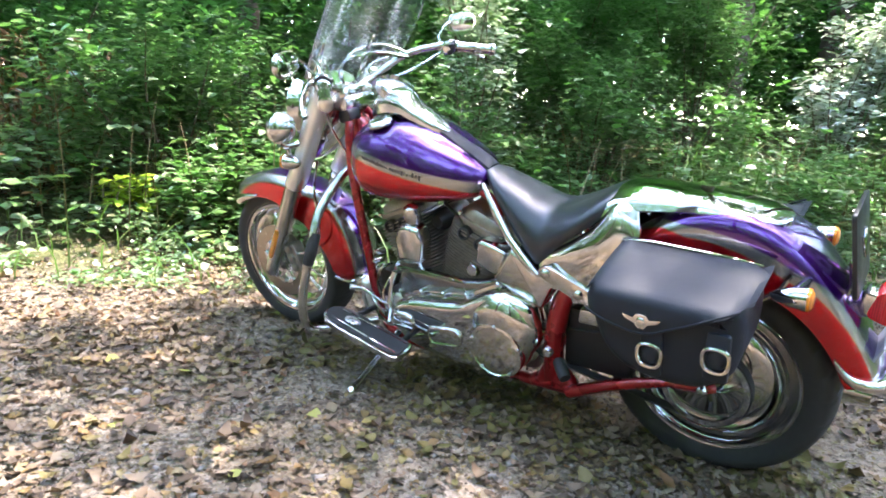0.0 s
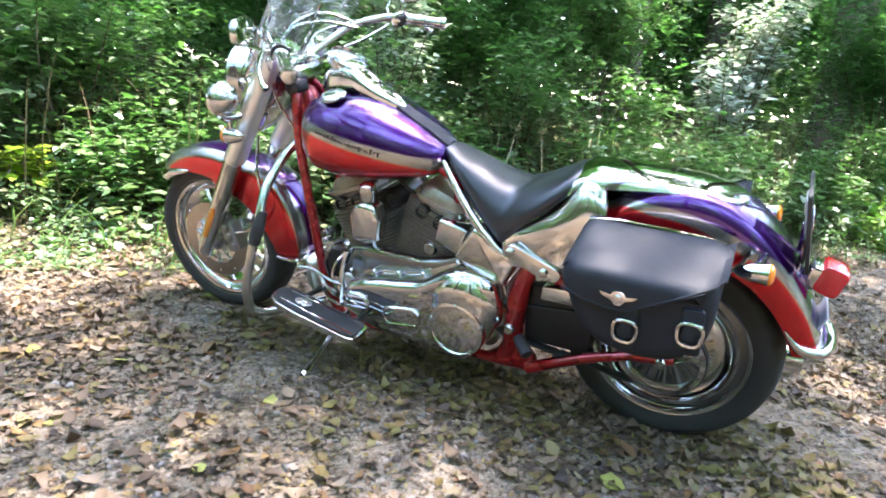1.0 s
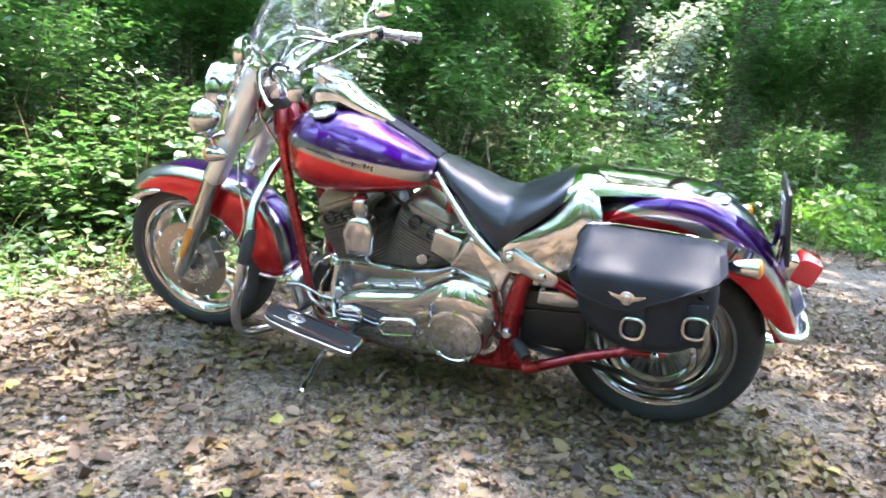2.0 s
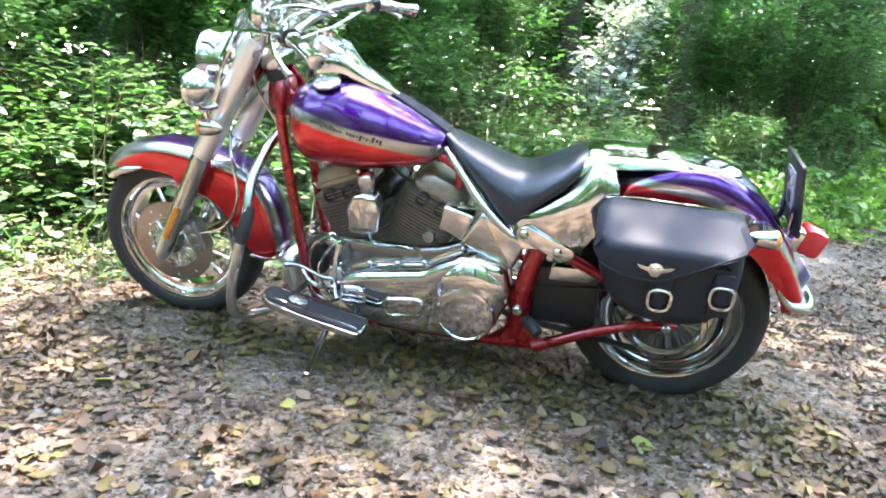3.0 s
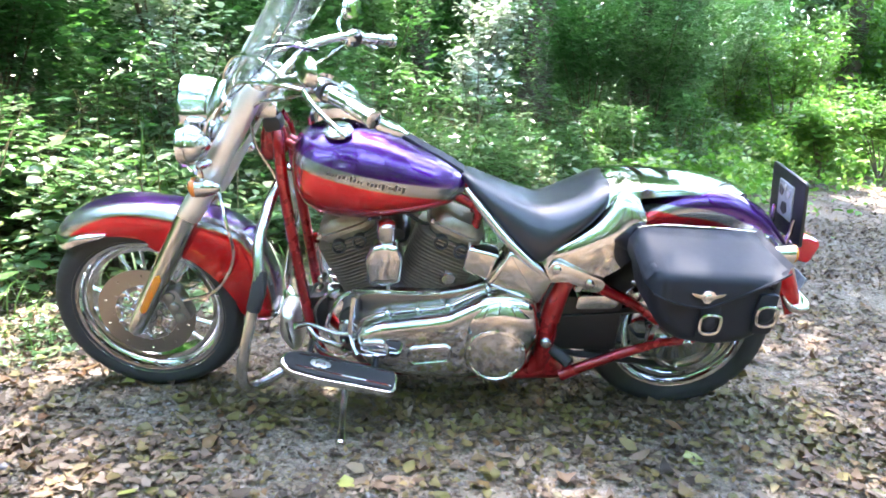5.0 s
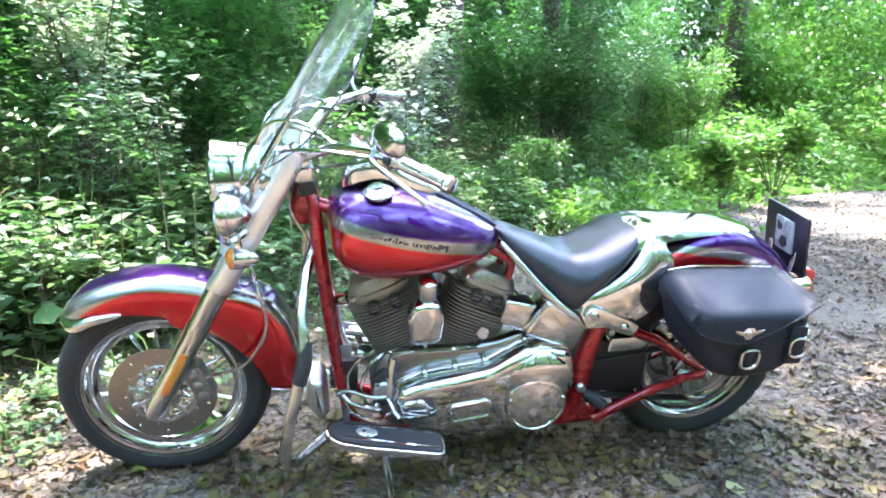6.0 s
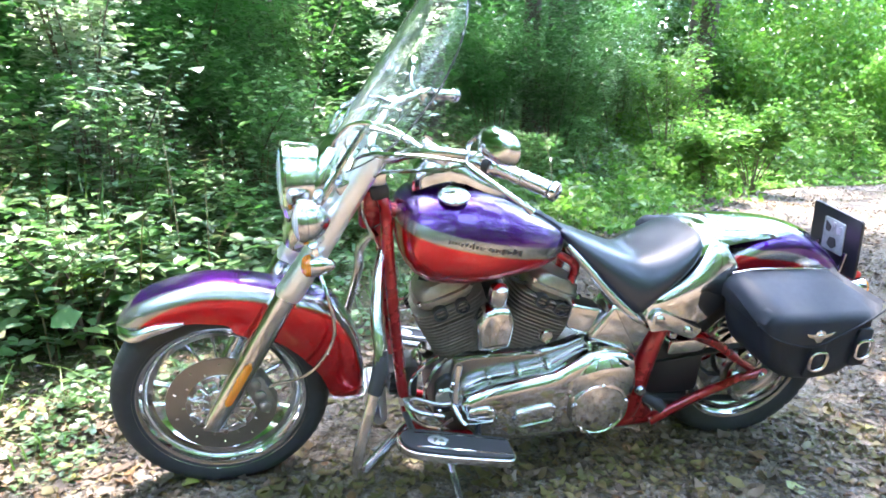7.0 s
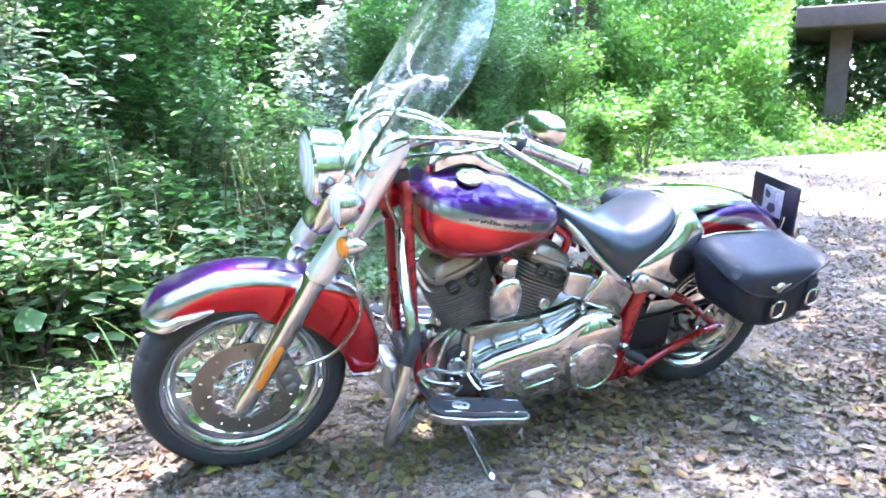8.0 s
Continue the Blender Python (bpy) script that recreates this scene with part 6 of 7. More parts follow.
for s in (1, -1):
    bm = bmesh.new()
    tube(bm, [(-0.262, 0.05 * s, 0.58), (-0.272, 0.055 * s, 0.62), (-0.270, 0.06 * s, 0.68)], 0.007, 8, 3)
    part("plate_bracket", bm, CHROME, plate)
bm = bmesh.new()
block(bm, (-0.345, 0, 0.450), (0.006, 0.13, 0.080), 0.002, (0, -22, 0), 0.008)
lp = part("number_plate", bm, PRINT_PANEL, bike, "small pale number plate under the tail lamp")
for k in range(5):
    bm = bmesh.new()
    block(bm, (-0.350, -0.044 + 0.022 * k, 0.450), (0.003, 0.012, 0.036), 0.001, (0, -22, 0), 0.002)
    part("plate_bar", bm, DARK_INK, lp, smooth=0)


# ---- saddlebags
BAG = [(0.228, 0.660), (0.228, 0.608), (0.214, 0.548), (0.184, 0.484), (0.130, 0.444), (0.050, 0.430), (-0.040, 0.440), (-0.098, 0.480), (-0.116, 0.550), (-0.118, 0.615), (-0.110, 0.660)]


def flap(x):
    """The lower hem of the lid at x."""
    return lerp_table([(0.25, 0.605), (0.22, 0.592), (0.17, 0.572), (0.11, 0.562), (0.07, 0.566), (0.0, 0.600), (-0.06, 0.636), (-0.11, 0.662), (-0.14, 0.668)], x)[0]


def saddlebag(s):
    bm = bmesh.new()
    slab(bm, rounded(BAG, 0.03, 4), 0.150 * s, 0.383 * s, 0.045, steps=5)
    bag = part("saddlebag", bm, LEATHER, bike, "black leather saddlebag with buckled straps and winged badge", 50)
    bm = bmesh.new()
    rings = []
    for i in range(25):
        t = i / 24
        x = 0.237 - 0.364 * t
        e = min(t, 1 - t) / 0.15
        k = 1 - (1 - min(1, e)) ** 2
        zb = flap(x) + 0.012 * (1 - k)
        top = 0.694 - 0.035 * (1 - k) ** 1.5 - 0.006 * t
        yo = 0.397 - 0.050 * (1 - k) ** 1.3
        pts = [(0.168, top - 0.012), (0.180, top), (0.245, top - 0.010), (0.315, top - 0.022), (0.368, top - 0.034), (yo - 0.014, top - 0.039), (yo - 0.005, top - 0.047), (yo, top - 0.060), (yo + 0.001, top - 0.095), (yo + 0.002, zb), (yo - 0.008, zb - 0.002), (0.20, zb), (0.168, zb + 0.01)]
        pts = [(y, max(z, zb - 0.002)) for y, z in pts]
        rings.append([Vector((x, s * y, z)) for y, z in pts])
    loft(bm, rings)
    part("lid", bm, LEATHER, bag, "black leather lid with rounded edges", 55)
    bm = bmesh.new()
    tube(bm, [(x, s * (0.3995 - (0.006 if abs(x - 0.057) > 0.16 else 0)), flap(x) + 0.006) for x in (0.222, 0.19, 0.15, 0.11, 0.07, 0.03, -0.02, -0.07, -0.108)], 0.0028, 6, 3)
    part("lid_piping", bm, LEATHER, bag)
    bm = bmesh.new()
    tube(bm, [(x, s * 0.180, z) for x, z in ((0.222, 0.687), (0.15, 0.696), (0.06, 0.694), (-0.03, 0.691), (-0.106, 0.684))], 0.003, 6, 3)
    part("lid_edge", bm, CHROME, bag)
    for x, z in ((0.066, 0.522), (-0.073, 0.550)):
        bm = bmesh.new()   # strap
        slab(bm, rounded([(x - 0.026, z - 0.060), (x + 0.026, z - 0.060), (x + 0.024, z + 0.055), (x - 0.024, z + 0.055)], 0.01), s * 0.376, s * 0.392, 0.004)
        part("strap", bm, LEATHER, bag)
        bm = bmesh.new()   # buckle
        o = rounded([(x - 0.024, z - 0.031), (x + 0.024, z - 0.031), (x + 0.028, z + 0.025), (x - 0.028, z + 0.025)], 0.024, 6)
        ring = [Vector((px, s * 0.400, pz)) for px, pz in o]
        tube(bm, ring + ring[:2], 0.0050, 8, 1, False)
        part("buckle", bm, CHROME, bag, "rounded chrome buckle")
        bm = bmesh.new()
        ball(bm, (x, s * 0.392, z - 0.002), (0.022, 0.010, 0.025))
        part("concho", bm, LEATHER, bag)
    bm = bmesh.new()   # winged badge
    o = [(0.045, 0.012), (0.018, 0.007), (0.012, 0.016), (0, 0.018), (-0.012, 0.016), (-0.018, 0.007), (-0.045, 0.012), (-0.036, 0.001), (-0.016, -0.006), (-0.007, -0.018), (0.007, -0.018), (0.016, -0.006), (0.036, 0.001)]
    slab(bm, [(0.088 + px, 0.600 + pz) for px, pz in o], s * 0.3985, s * 0.4045, 0.0015)
    ball(bm, (0.088, s * 0.4045, 0.600), (0.010, 0.005, 0.011))
    part("badge", bm, CHROME, bag, "winged chrome badge")
    return bag


saddlebag(1)
saddlebag(-1)
for s in (1, -1):
    bm = bmesh.new()
    tube(bm, [(0.20, 0.150 * s, 0.50), (0.05, 0.152 * s, 0.49), (-0.12, 0.150 * s, 0.60), (-0.16, 0.14 * s, 0.66)], 0.007, 8, 5)
    part("saddlebag_rail", bm, CHROME, bike)

# ---- frame
for s in (1, -1):
    bm = bmesh.new()
    tube(bm, [(1.225, 0.030 * s, 0.915), (1.210, 0.070 * s, 0.860), (1.203, 0.086 * s, 0.760), (1.190, 0.090 * s, 0.640), (1.172, 0.090 * s, 0.490), (1.148, 0.090 * s, 0.310), (1.125, 0.092 * s, 0.220), (1.080, 0.100 * s, 0.160), (0.98, 0.105 * s, 0.140), (0.70, 0.11 * s, 0.140), (0.48, 0.135 * s, 0.160), (0.42, 0.140 * s, 0.18)], 0.0165, 12, 7)
    part("downtube", bm, RED_FRAME, bike, "red frame tube")
    bm = bmesh.new()
    tube(bm, [(1.215, 0.02 * s, 0.850), (1.05, 0.03 * s, 0.78), (0.80, 0.04 * s, 0.735), (0.670, 0.055 * s, 0.690), (0.650, 0.050 * s, 0.640), (0.682, 0.050 * s, 0.540), (0.705, 0.060 * s, 0.440)], 0.014, 10, 6)
    part("backbone_tube", bm, RED_FRAME, bike)
    bm = bmesh.new()   # pivot casting: an upright limb on a broad foot
    tube(bm, [(0.362, 0.130 * s, 0.520), (0.392, 0.134 * s, 0.470), (0.412, 0.136 * s, 0.400), (0.424, 0.136 * s, 0.320), (0.428, 0.132 * s, 0.240), (0.440, 0.124 * s, 0.180), (0.460, 0.112 * s, 0.160)], [0.020, 0.026, 0.030, 0.031, 0.030, 0.028, 0.022], 14, 5)
    slab(bm, rounded([(0.462, 0.235), (0.398, 0.235), (0.352, 0.190), (0.345, 0.150), (0.500, 0.142), (0.512, 0.168), (0.472, 0.195)], 0.02, 3), 0.100 * s, 0.152 * s, 0.018, steps=3)
    piv = part("pivot_casting", bm, RED_FRAME, bike, "red frame casting at the swingarm pivot")
    bm = bmesh.new()
    lathe(bm, [(0.017, 0.150), (0.017, 0.172), (0.012, 0.178), (0.002, 0.179)], (0.429, 0, 0.296), (0, s, 0), 18)
    part("pivot_cap", bm, CHROME, piv, "chrome cap")
    bm = bmesh.new()   # swingarm
    tube(bm, [(0.370, 0.150 * s, 0.168), (0.300, 0.152 * s, 0.205), (0.190, 0.152 * s, 0.258), (0.075, 0.150 * s, 0.300)], [0.020, 0.017, 0.016, 0.014], 12, 6)
    tube(bm, [(0.345, 0.148 * s, 0.508), (0.270, 0.150 * s, 0.472), (0.180, 0.140 * s, 0.425), (0.085, 0.125 * s, 0.355), (0.0, 0.118 * s, 0.300)], [0.022, 0.019, 0.016, 0.014, 0.013], 12, 6)
    tube(bm, [(0.090, 0.150 * s, 0.296), (0.0, 0.136 * s, 0.300), (-0.030, 0.130 * s, 0.302)], [0.014, 0.016, 0.011], 12, 4)
    swing = part("swingarm", bm, RED_FRAME, bike, "red triangular swingarm")
    bm = bmesh.new()
    lathe(bm, [(0.013, 0.140), (0.014, 0.156), (0.010, 0.161), (0.002, 0.162)], RA, (0, s, 0), 18)
    part("axle_nut", bm, CHROME, swing)
    bm = bmesh.new()   # passenger peg bracket
    tube(bm, [(0.405, 0.150 * s, 0.262), (0.380, 0.178 * s, 0.258), (0.358, 0.200 * s, 0.246)], [0.016, 0.019, 0.017], 12, 4)
    part("peg", bm, RUBBER, bike, "folded black rubber footpeg")
bm = bmesh.new()
slab(bm, rounded([(1.275, 0.790), (1.272, 0.860), (1.254, 0.920), (1.205, 0.900), (1.185, 0.825), (1.232, 0.785)], 0.02), -0.036, 0.036, 0.016, steps=3)
part("steering_head", bm, RED_FRAME, bike, "red steering head")

# ---- engine
CR = Vector((0.885, 0, 0.270))
bm = bmesh.new()
slab(bm, rounded([(1.060, 0.300), (1.030, 0.395), (0.930, 0.425), (0.830, 0.425), (0.740, 0.400), (0.735, 0.160), (0.800, 0.125), (0.980, 0.125), (1.050, 0.190)], 0.03, 4), -0.10, 0.09, 0.02, steps=3)
part("crankcase", bm, CAST, bike, "grey cast engine case")
bm = bmesh.new()
slab(bm, rounded([(0.740, 0.400), (0.640, 0.430), (0.520, 0.420), (0.490, 0.300), (0.500, 0.160), (0.740, 0.150)], 0.03, 4), -0.11, 0.09, 0.02, steps=3)
part("gearbox", bm, CAST, bike, "grey cast gearbox")


def cylinder(tilt, foot):
    d = Vector((math.sin(radians(tilt)), 0, math.cos(radians(tilt))))
    a = Vector((d.z, 0, -d.x))
    place = Matrix(((a.x, d.x, 0, foot.x), (0, 0, 1, 0), (a.z, d.z, 0, foot.z), (0, 0, 0, 1)))   # local x across, y up the bore, z to the left

    def ring(h, sx, sy, p=0.55, n=28):
        return [foot + a * sx * math.copysign(abs(math.cos(t)) ** p, math.cos(t)) + SIDE * sy * math.copysign(abs(math.sin(t)) ** p, math.sin(t)) + d * h for t in (2 * math.pi * j / n for j in range(n))]
    bm = bmesh.new()
    loft(bm, [ring(0.10, 0.058, 0.058, 0.9), ring(0.30, 0.060, 0.060, 0.9)])
    cyl = part("cylinder", bm, DARK_METAL, bike, "finned cylinder of the twin engine")

    def fin_plate(h, wide, deep):
        bm = bmesh.new()
        loft(bm, [ring(h, wide - 0.004, deep - 0.004), ring(h + 0.0010, wide, deep), ring(h + 0.0036, wide, deep), ring(h + 0.0046, wide - 0.004, deep - 0.004)])
        return bm
    for i in range(17):
        part("fin", fin_plate(0.118 + 0.0108 * i, 0.090 + 0.0011 * i, 0.086 + 0.0006 * i), FIN, cyl, smooth=30)
    bm = bmesh.new()
    loft(bm, [ring(0.300, 0.072, 0.074), ring(0.325, 0.076, 0.078), ring(0.345, 0.076, 0.074)])
    head = part("cylinder_head", bm, DARK_METAL, bike, "finned cylinder head")
    for i in range(4):
        part("head_fin", fin_plate(0.303 + 0.0112 * i, 0.108, 0.094), FIN, head, smooth=30)
    bm = bmesh.new()
    loft(bm, [ring(0.346, 0.080, 0.076), ring(0.360, 0.084, 0.080), ring(0.363, 0.094, 0.086), ring(0.376, 0.094, 0.086), ring(0.379, 0.084, 0.078), ring(0.398, 0.078, 0.074), ring(0.410, 0.062, 0.064), ring(0.412, 0.03, 0.03)])
    rb = part("rocker_cover", bm, HEAD, bike, "dull grey-brown rocker cover")
    for across_, up in ((-0.030, 0.331), (0.034, 0.335)):
        bm = bmesh.new()
        lathe(bm, [(0.021, 0.070), (0.021, 0.100), (0.016, 0.102), (0.014, 0.090), (0.002, 0.089)], foot + a * across_ + d * up, SIDE, 18)
        part("head_port", bm, DARK_METAL, head, "dark recessed port")
    for sx in (-1, 1):
        for sy in (-1, 1):
            bm = bmesh.new()
            lathe(bm, [(0.007, 0.374), (0.007, 0.384), (0.004, 0.386)], foot + a * 0.078 * sx + SIDE * 0.072 * sy, d, 8)
            part("rocker_bolt", bm, CHROME, rb)


cylinder(22.5, CR + Vector((0.005, 0, -0.012)))
cylinder(-22.5, CR + Vector((-0.035, 0, -0.012)))
bm = bmesh.new()
slab(bm, rounded([(0.966, 0.556), (0.944, 0.600), (0.912, 0.610), (0.875, 0.603), (0.858, 0.558), (0.866, 0.486), (0.912, 0.472), (0.958, 0.478)], 0.012, 4), 0.110, 0.184, 0.020, steps=4)
horn = part("horn_cover", bm, CHROME, bike, "chrome horn cover between the cylinders", 50)
bm = bmesh.new()
lathe(bm, [(0.026, 0.0), (0.028, 0.01), (0.028, 0.035), (0.024, 0.050), (0.012, 0.058), (0.002, 0.059)], (0.907, 0.145, 0.612), (0, 0.15, 1), 24)
part("horn_cap", bm, CHROME, horn)
bm = bmesh.new()
tube(bm, [(0.907, 0.14, 0.48), (0.905, 0.12, 0.44), (0.90, 0.08, 0.42)], 0.006, 8, 4)
part("horn_bracket", bm, CHROME, horn)
bm = bmesh.new()   # intake between the heads
lathe(bm, [(0.030, -0.10), (0.034, -0.05), (0.034, 0.04), (0.020, 0.06)], (0.88, 0, 0.585), SIDE, 20)
part("intake", bm, DARK_METAL, bike)
bm = bmesh.new()   # dark cables and breather hoses below the tank
for c in ([(1.10, 0.05, 0.63), (1.02, 0.09, 0.625), (0.93, 0.10, 0.64)], [(0.86, 0.08, 0.65), (0.80, 0.09, 0.62), (0.75, 0.08, 0.64), (0.70, 0.07, 0.60)], [(0.78, 0.06, 0.60), (0.76, 0.10, 0.585), (0.74, 0.06, 0.56)]):
    tube(bm, [(x_, y_ - 0.04, z_) for x_, y_, z_ in c], 0.006, 8, 5)
part("breather_hose", bm, BLACK, bike)

# primary drive
PRIMARY = [(0.996, 0.287), (0.986, 0.325), (0.930, 0.352), (0.724, 0.386), (0.680, 0.414), (0.612, 0.450), (0.545, 0.452), (0.478, 0.437), (0.460, 0.372), (0.466, 0.300), (0.492, 0.232), (0.560, 0.178), (0.700, 0.166), (0.843, 0.170), (0.945, 0.192), (0.984, 0.232)]
bm = bmesh.new()
slab(bm, rounded(PRIMARY, 0.025, 4), 0.118, 0.196, 0.030, steps=5)
primary = part("primary_cover", bm, CHROME, bike, "polished chrome primary drive cover", 60)
bm = bmesh.new()
slab(bm, inset(rounded(PRIMARY, 0.025, 4), -0.006), 0.112, 0.124, 0.003)
part("primary_flange", bm, DUSTY_CHROME, primary)
for x, z in ((0.905, 0.362), (0.815, 0.376), (0.727, 0.392), (0.610, 0.456), (0.475, 0.442), (0.462, 0.335), (0.985, 0.270), (0.70, 0.162), (0.86, 0.166)):
    bm = bmesh.new()
    lathe(bm, [(0.010, 0.115), (0.010, 0.140), (0.006, 0.144), (0.001, 0.144)], (x, 0, z), SIDE, 10)
    part("cover_bolt", bm, CHROME, primary)
bm = bmesh.new()
lathe(bm, [(0.090, 0.170), (0.092, 0.206), (0.088, 0.216), (0.080, 0.219), (0.077, 0.216), (0.060, 0.219), (0.003, 0.222)], (0.581, 0, 0.275), SIDE, 48)
dome = bmesh.new()
lathe(dome, [(0.116, 0.150), (0.112, 0.176), (0.098, 0.196), (0.070, 0.210), (0.035, 0.216), (0.002, 0.217)], (0.570, 0, 0.338), SIDE, 40)
part("derby_cover", bm, DUSTY_CHROME, primary, "round chrome clutch cover")
part("clutch_dome", dome, CHROME, primary, "mirror-bright rounded clutch housing")
for i in range(5):
    bm = bmesh.new()
    t = 2 * math.pi * i / 5 + 0.3
    lathe(bm, [(0.006, 0.214), (0.006, 0.222), (0.002, 0.224)], (0.581 + 0.083 * math.cos(t), 0, 0.275 + 0.083 * math.sin(t)), SIDE, 8)
    part("derby_screw", bm, CHROME, primary)
bm = bmesh.new()
oval = rounded([(0.838, 0.286), (0.728, 0.302), (0.708, 0.284), (0.712, 0.240), (0.826, 0.222), (0.844, 0.246)], 0.018, 5)
slab(bm, oval, 0.190, 0.203, 0.005, steps=3)
rim_line = [Vector((px, 0.203, pz)) for px, pz in inset(oval, 0.006)]
tube(bm, rim_line + rim_line[:2], 0.0040, 8, 1, False)
part("inspection_cover", bm, CHROME, primary, "small oval inspection cover")
bm = bmesh.new()
slab(bm, rounded([(0.975, 0.305), (0.915, 0.310), (0.890, 0.275), (0.905, 0.232), (0.965, 0.235), (0.985, 0.27)], 0.016, 4), 0.186, 0.206, 0.010, steps=3)
for k in range(3):
    tube(bm, [(0.972, 0.206, 0.293 - 0.018 * k), (0.905, 0.206, 0.297 - 0.018 * k)], 0.003, 6, 1)
part("chain_cover", bm, CHROME, primary)
bm = bmesh.new()
slab(bm, rounded([(1.022, 0.300), (1.004, 0.412), (0.960, 0.424), (0.765, 0.424), (0.680, 0.440), (0.612, 0.470), (0.470, 0.440), (0.470, 0.250), (0.990, 0.230)], 0.02, 3), 0.075, 0.116, 0.012, steps=3)
part("inner_primary", bm, SMOKED, bike, "grey cast inner drive case")
bm = bmesh.new()
tube(bm, [(1.010, 0.118, 0.425), (0.93, 0.122, 0.430), (0.80, 0.122, 0.431), (0.75, 0.118, 0.425)], 0.006, 8, 4)
part("shift_rod", bm, CHROME, bike, "thin chrome rod")
bm = bmesh.new()   # upright shift linkage
tube(bm, [(1.000, 0.150, 0.420), (1.008, 0.165, 0.370), (1.012, 0.175, 0.315)], [0.010, 0.007, 0.010], 10, 4)
tube(bm, [(1.015, 0.160, 0.300), (1.06, 0.165, 0.305), (1.13, 0.17, 0.335), (1.17, 0.195, 0.345)], [0.009, 0.006, 0.006, 0.012], 10, 5)
tube(bm, [(1.015, 0.160, 0.300), (1.00, 0.195, 0.275), (0.985, 0.215, 0.262)], [0.008, 0.006, 0.008], 10, 5)
part("shift_lever", bm, CHROME, bike, "chrome heel-toe shift lever")
# boxes behind the rear cylinder
bm = bmesh.new()
slab(bm, rounded([(0.676, 0.588), (0.582, 0.566), (0.615, 0.478), (0.690, 0.512)], 0.012, 3), 0.06, 0.138, 0.010, steps=3)
part("regulator_box", bm, DUSTY_CHROME, bike, "dusty chrome box")
bm = bmesh.new()
slab(bm, rounded([(0.556, 0.590), (0.420, 0.508), (0.456, 0.420), (0.470, 0.418), (0.622, 0.480)], 0.014, 3), 0.05, 0.156, 0.014, steps=3)
part("battery_cover", bm, DUSTY_CHROME, bike, "dusty chrome side cover")
bm = bmesh.new()   # starter motor and dark parts under the boxes
lathe(bm, [(0.022, -0.05), (0.028, -0.04), (0.028, 0.085), (0.018, 0.10)], (0.728, 0, 0.462), SIDE, 20)
part("starter_motor", bm, CHROME, bike)
bm = bmesh.new()
block(bm, (0.30, 0.02, 0.335), (0.20, 0.20, 0.19), 0.012)
part("swingarm_box", bm, BLACK, bike, "dark parts behind the gearbox")
bm = bmesh.new()
slab(bm, rounded([(0.345, 0.445), (0.235, 0.452), (0.215, 0.430), (0.235, 0.405), (0.350, 0.400)], 0.01), 0.100, 0.145, 0.006)
part("belt_guard", bm, DUSTY_CHROME, bike, "chrome belt guard")
# rear pulley and belt
bm = bmesh.new()
torus_lathe(bm, [(0.098, 0.100), (0.112, 0.100), (0.114, 0.118), (0.112, 0.136), (0.098, 0.136), (0.094, 0.118)], RA, SIDE, 72)
part("rear_pulley", bm, CHROME, rear_wheel, "chrome belt pulley")
bm = bmesh.new()
belt = arc((0, 0.3), 0.116, 100, 260, 24) + arc((0.44, 0.30), 0.06, -80, 80, 12)
o_, i_ = belt, inset(belt, 0.006)
loft(bm, [[Vector((x, 0.104, z)) for x, z in o_], [Vector((x, 0.132, z)) for x, z in o_], [Vector((x, 0.132, z)) for x, z in i_], [Vector((x, 0.104, z)) for x, z in i_], [Vector((x, 0.104, z)) for x, z in o_]], False)
part("drive_belt", bm, RUBBER, bike, "black toothed drive belt")


# ---- floorboards, guards, stand, exhaust
def floorboard(s):
    M = pose(1.032, 0.290 * s, 0.252, 0, -12.5, 0)
    o = rounded([(-0.168, -0.052), (-0.168, 0.050), (0.05, 0.056), (0.135, 0.048), (0.168, 0.015), (0.165, -0.030), (0.120, -0.056)], 0.03, 4)
    flat = M @ pose(0, 0, 0, 90, 0, 0)
    bm = bmesh.new()
    slab(bm, [(x, -z * s) for x, z in o], -0.012, 0.010, 0.004, flat)
    ob = part("floorboard", bm, CHROME, bike, "chrome-edged rider floorboard with black rubber pad")
    bm = bmesh.new()
    slab(bm, inset([(x, -z * s) for x, z in o], 0.008), 0.008, 0.016, 0.003, flat)
    part("rubber_pad", bm, RUBBER, ob, "black rubber pad")
    bm = bmesh.new()
    for q in (-0.030, 0.030):
        tube(bm, [M @ Vector((-0.150, q * s, 0.016)), M @ Vector((0.0, q * s, 0.0165)), M @ Vector((0.120, q * s * 0.9, 0.016))], 0.0035, 6, 2)
    part("pad_strip", bm, CHROME, ob)
    bm = bmesh.new()
    lathe(bm, [(0.001, -0.002), (0.030, -0.002), (0.030, 0.002), (0.026, 0.004), (0.001, 0.005)], (0, 0, 0), (0, 0, 1), 28)
    bmesh.ops.transform(bm, matrix=M @ pose(0.055, -0.003 * s, 0.016) @ Matrix.Diagonal((1, 0.62, 1, 1)), verts=bm.verts)
    part("oval_badge", bm, SILVER_PANEL, ob, "oval metal badge")
    for x in (0.10, -0.10):
        bm = bmesh.new()
        tube(bm, [M @ Vector((x, -0.03 * s, -0.018)), M @ Vector((x, -0.12 * s, -0.030)), M @ Vector((x, -0.19 * s, -0.04))], 0.010, 8, 3)
        part("board_bracket", bm, DARK_METAL, ob)


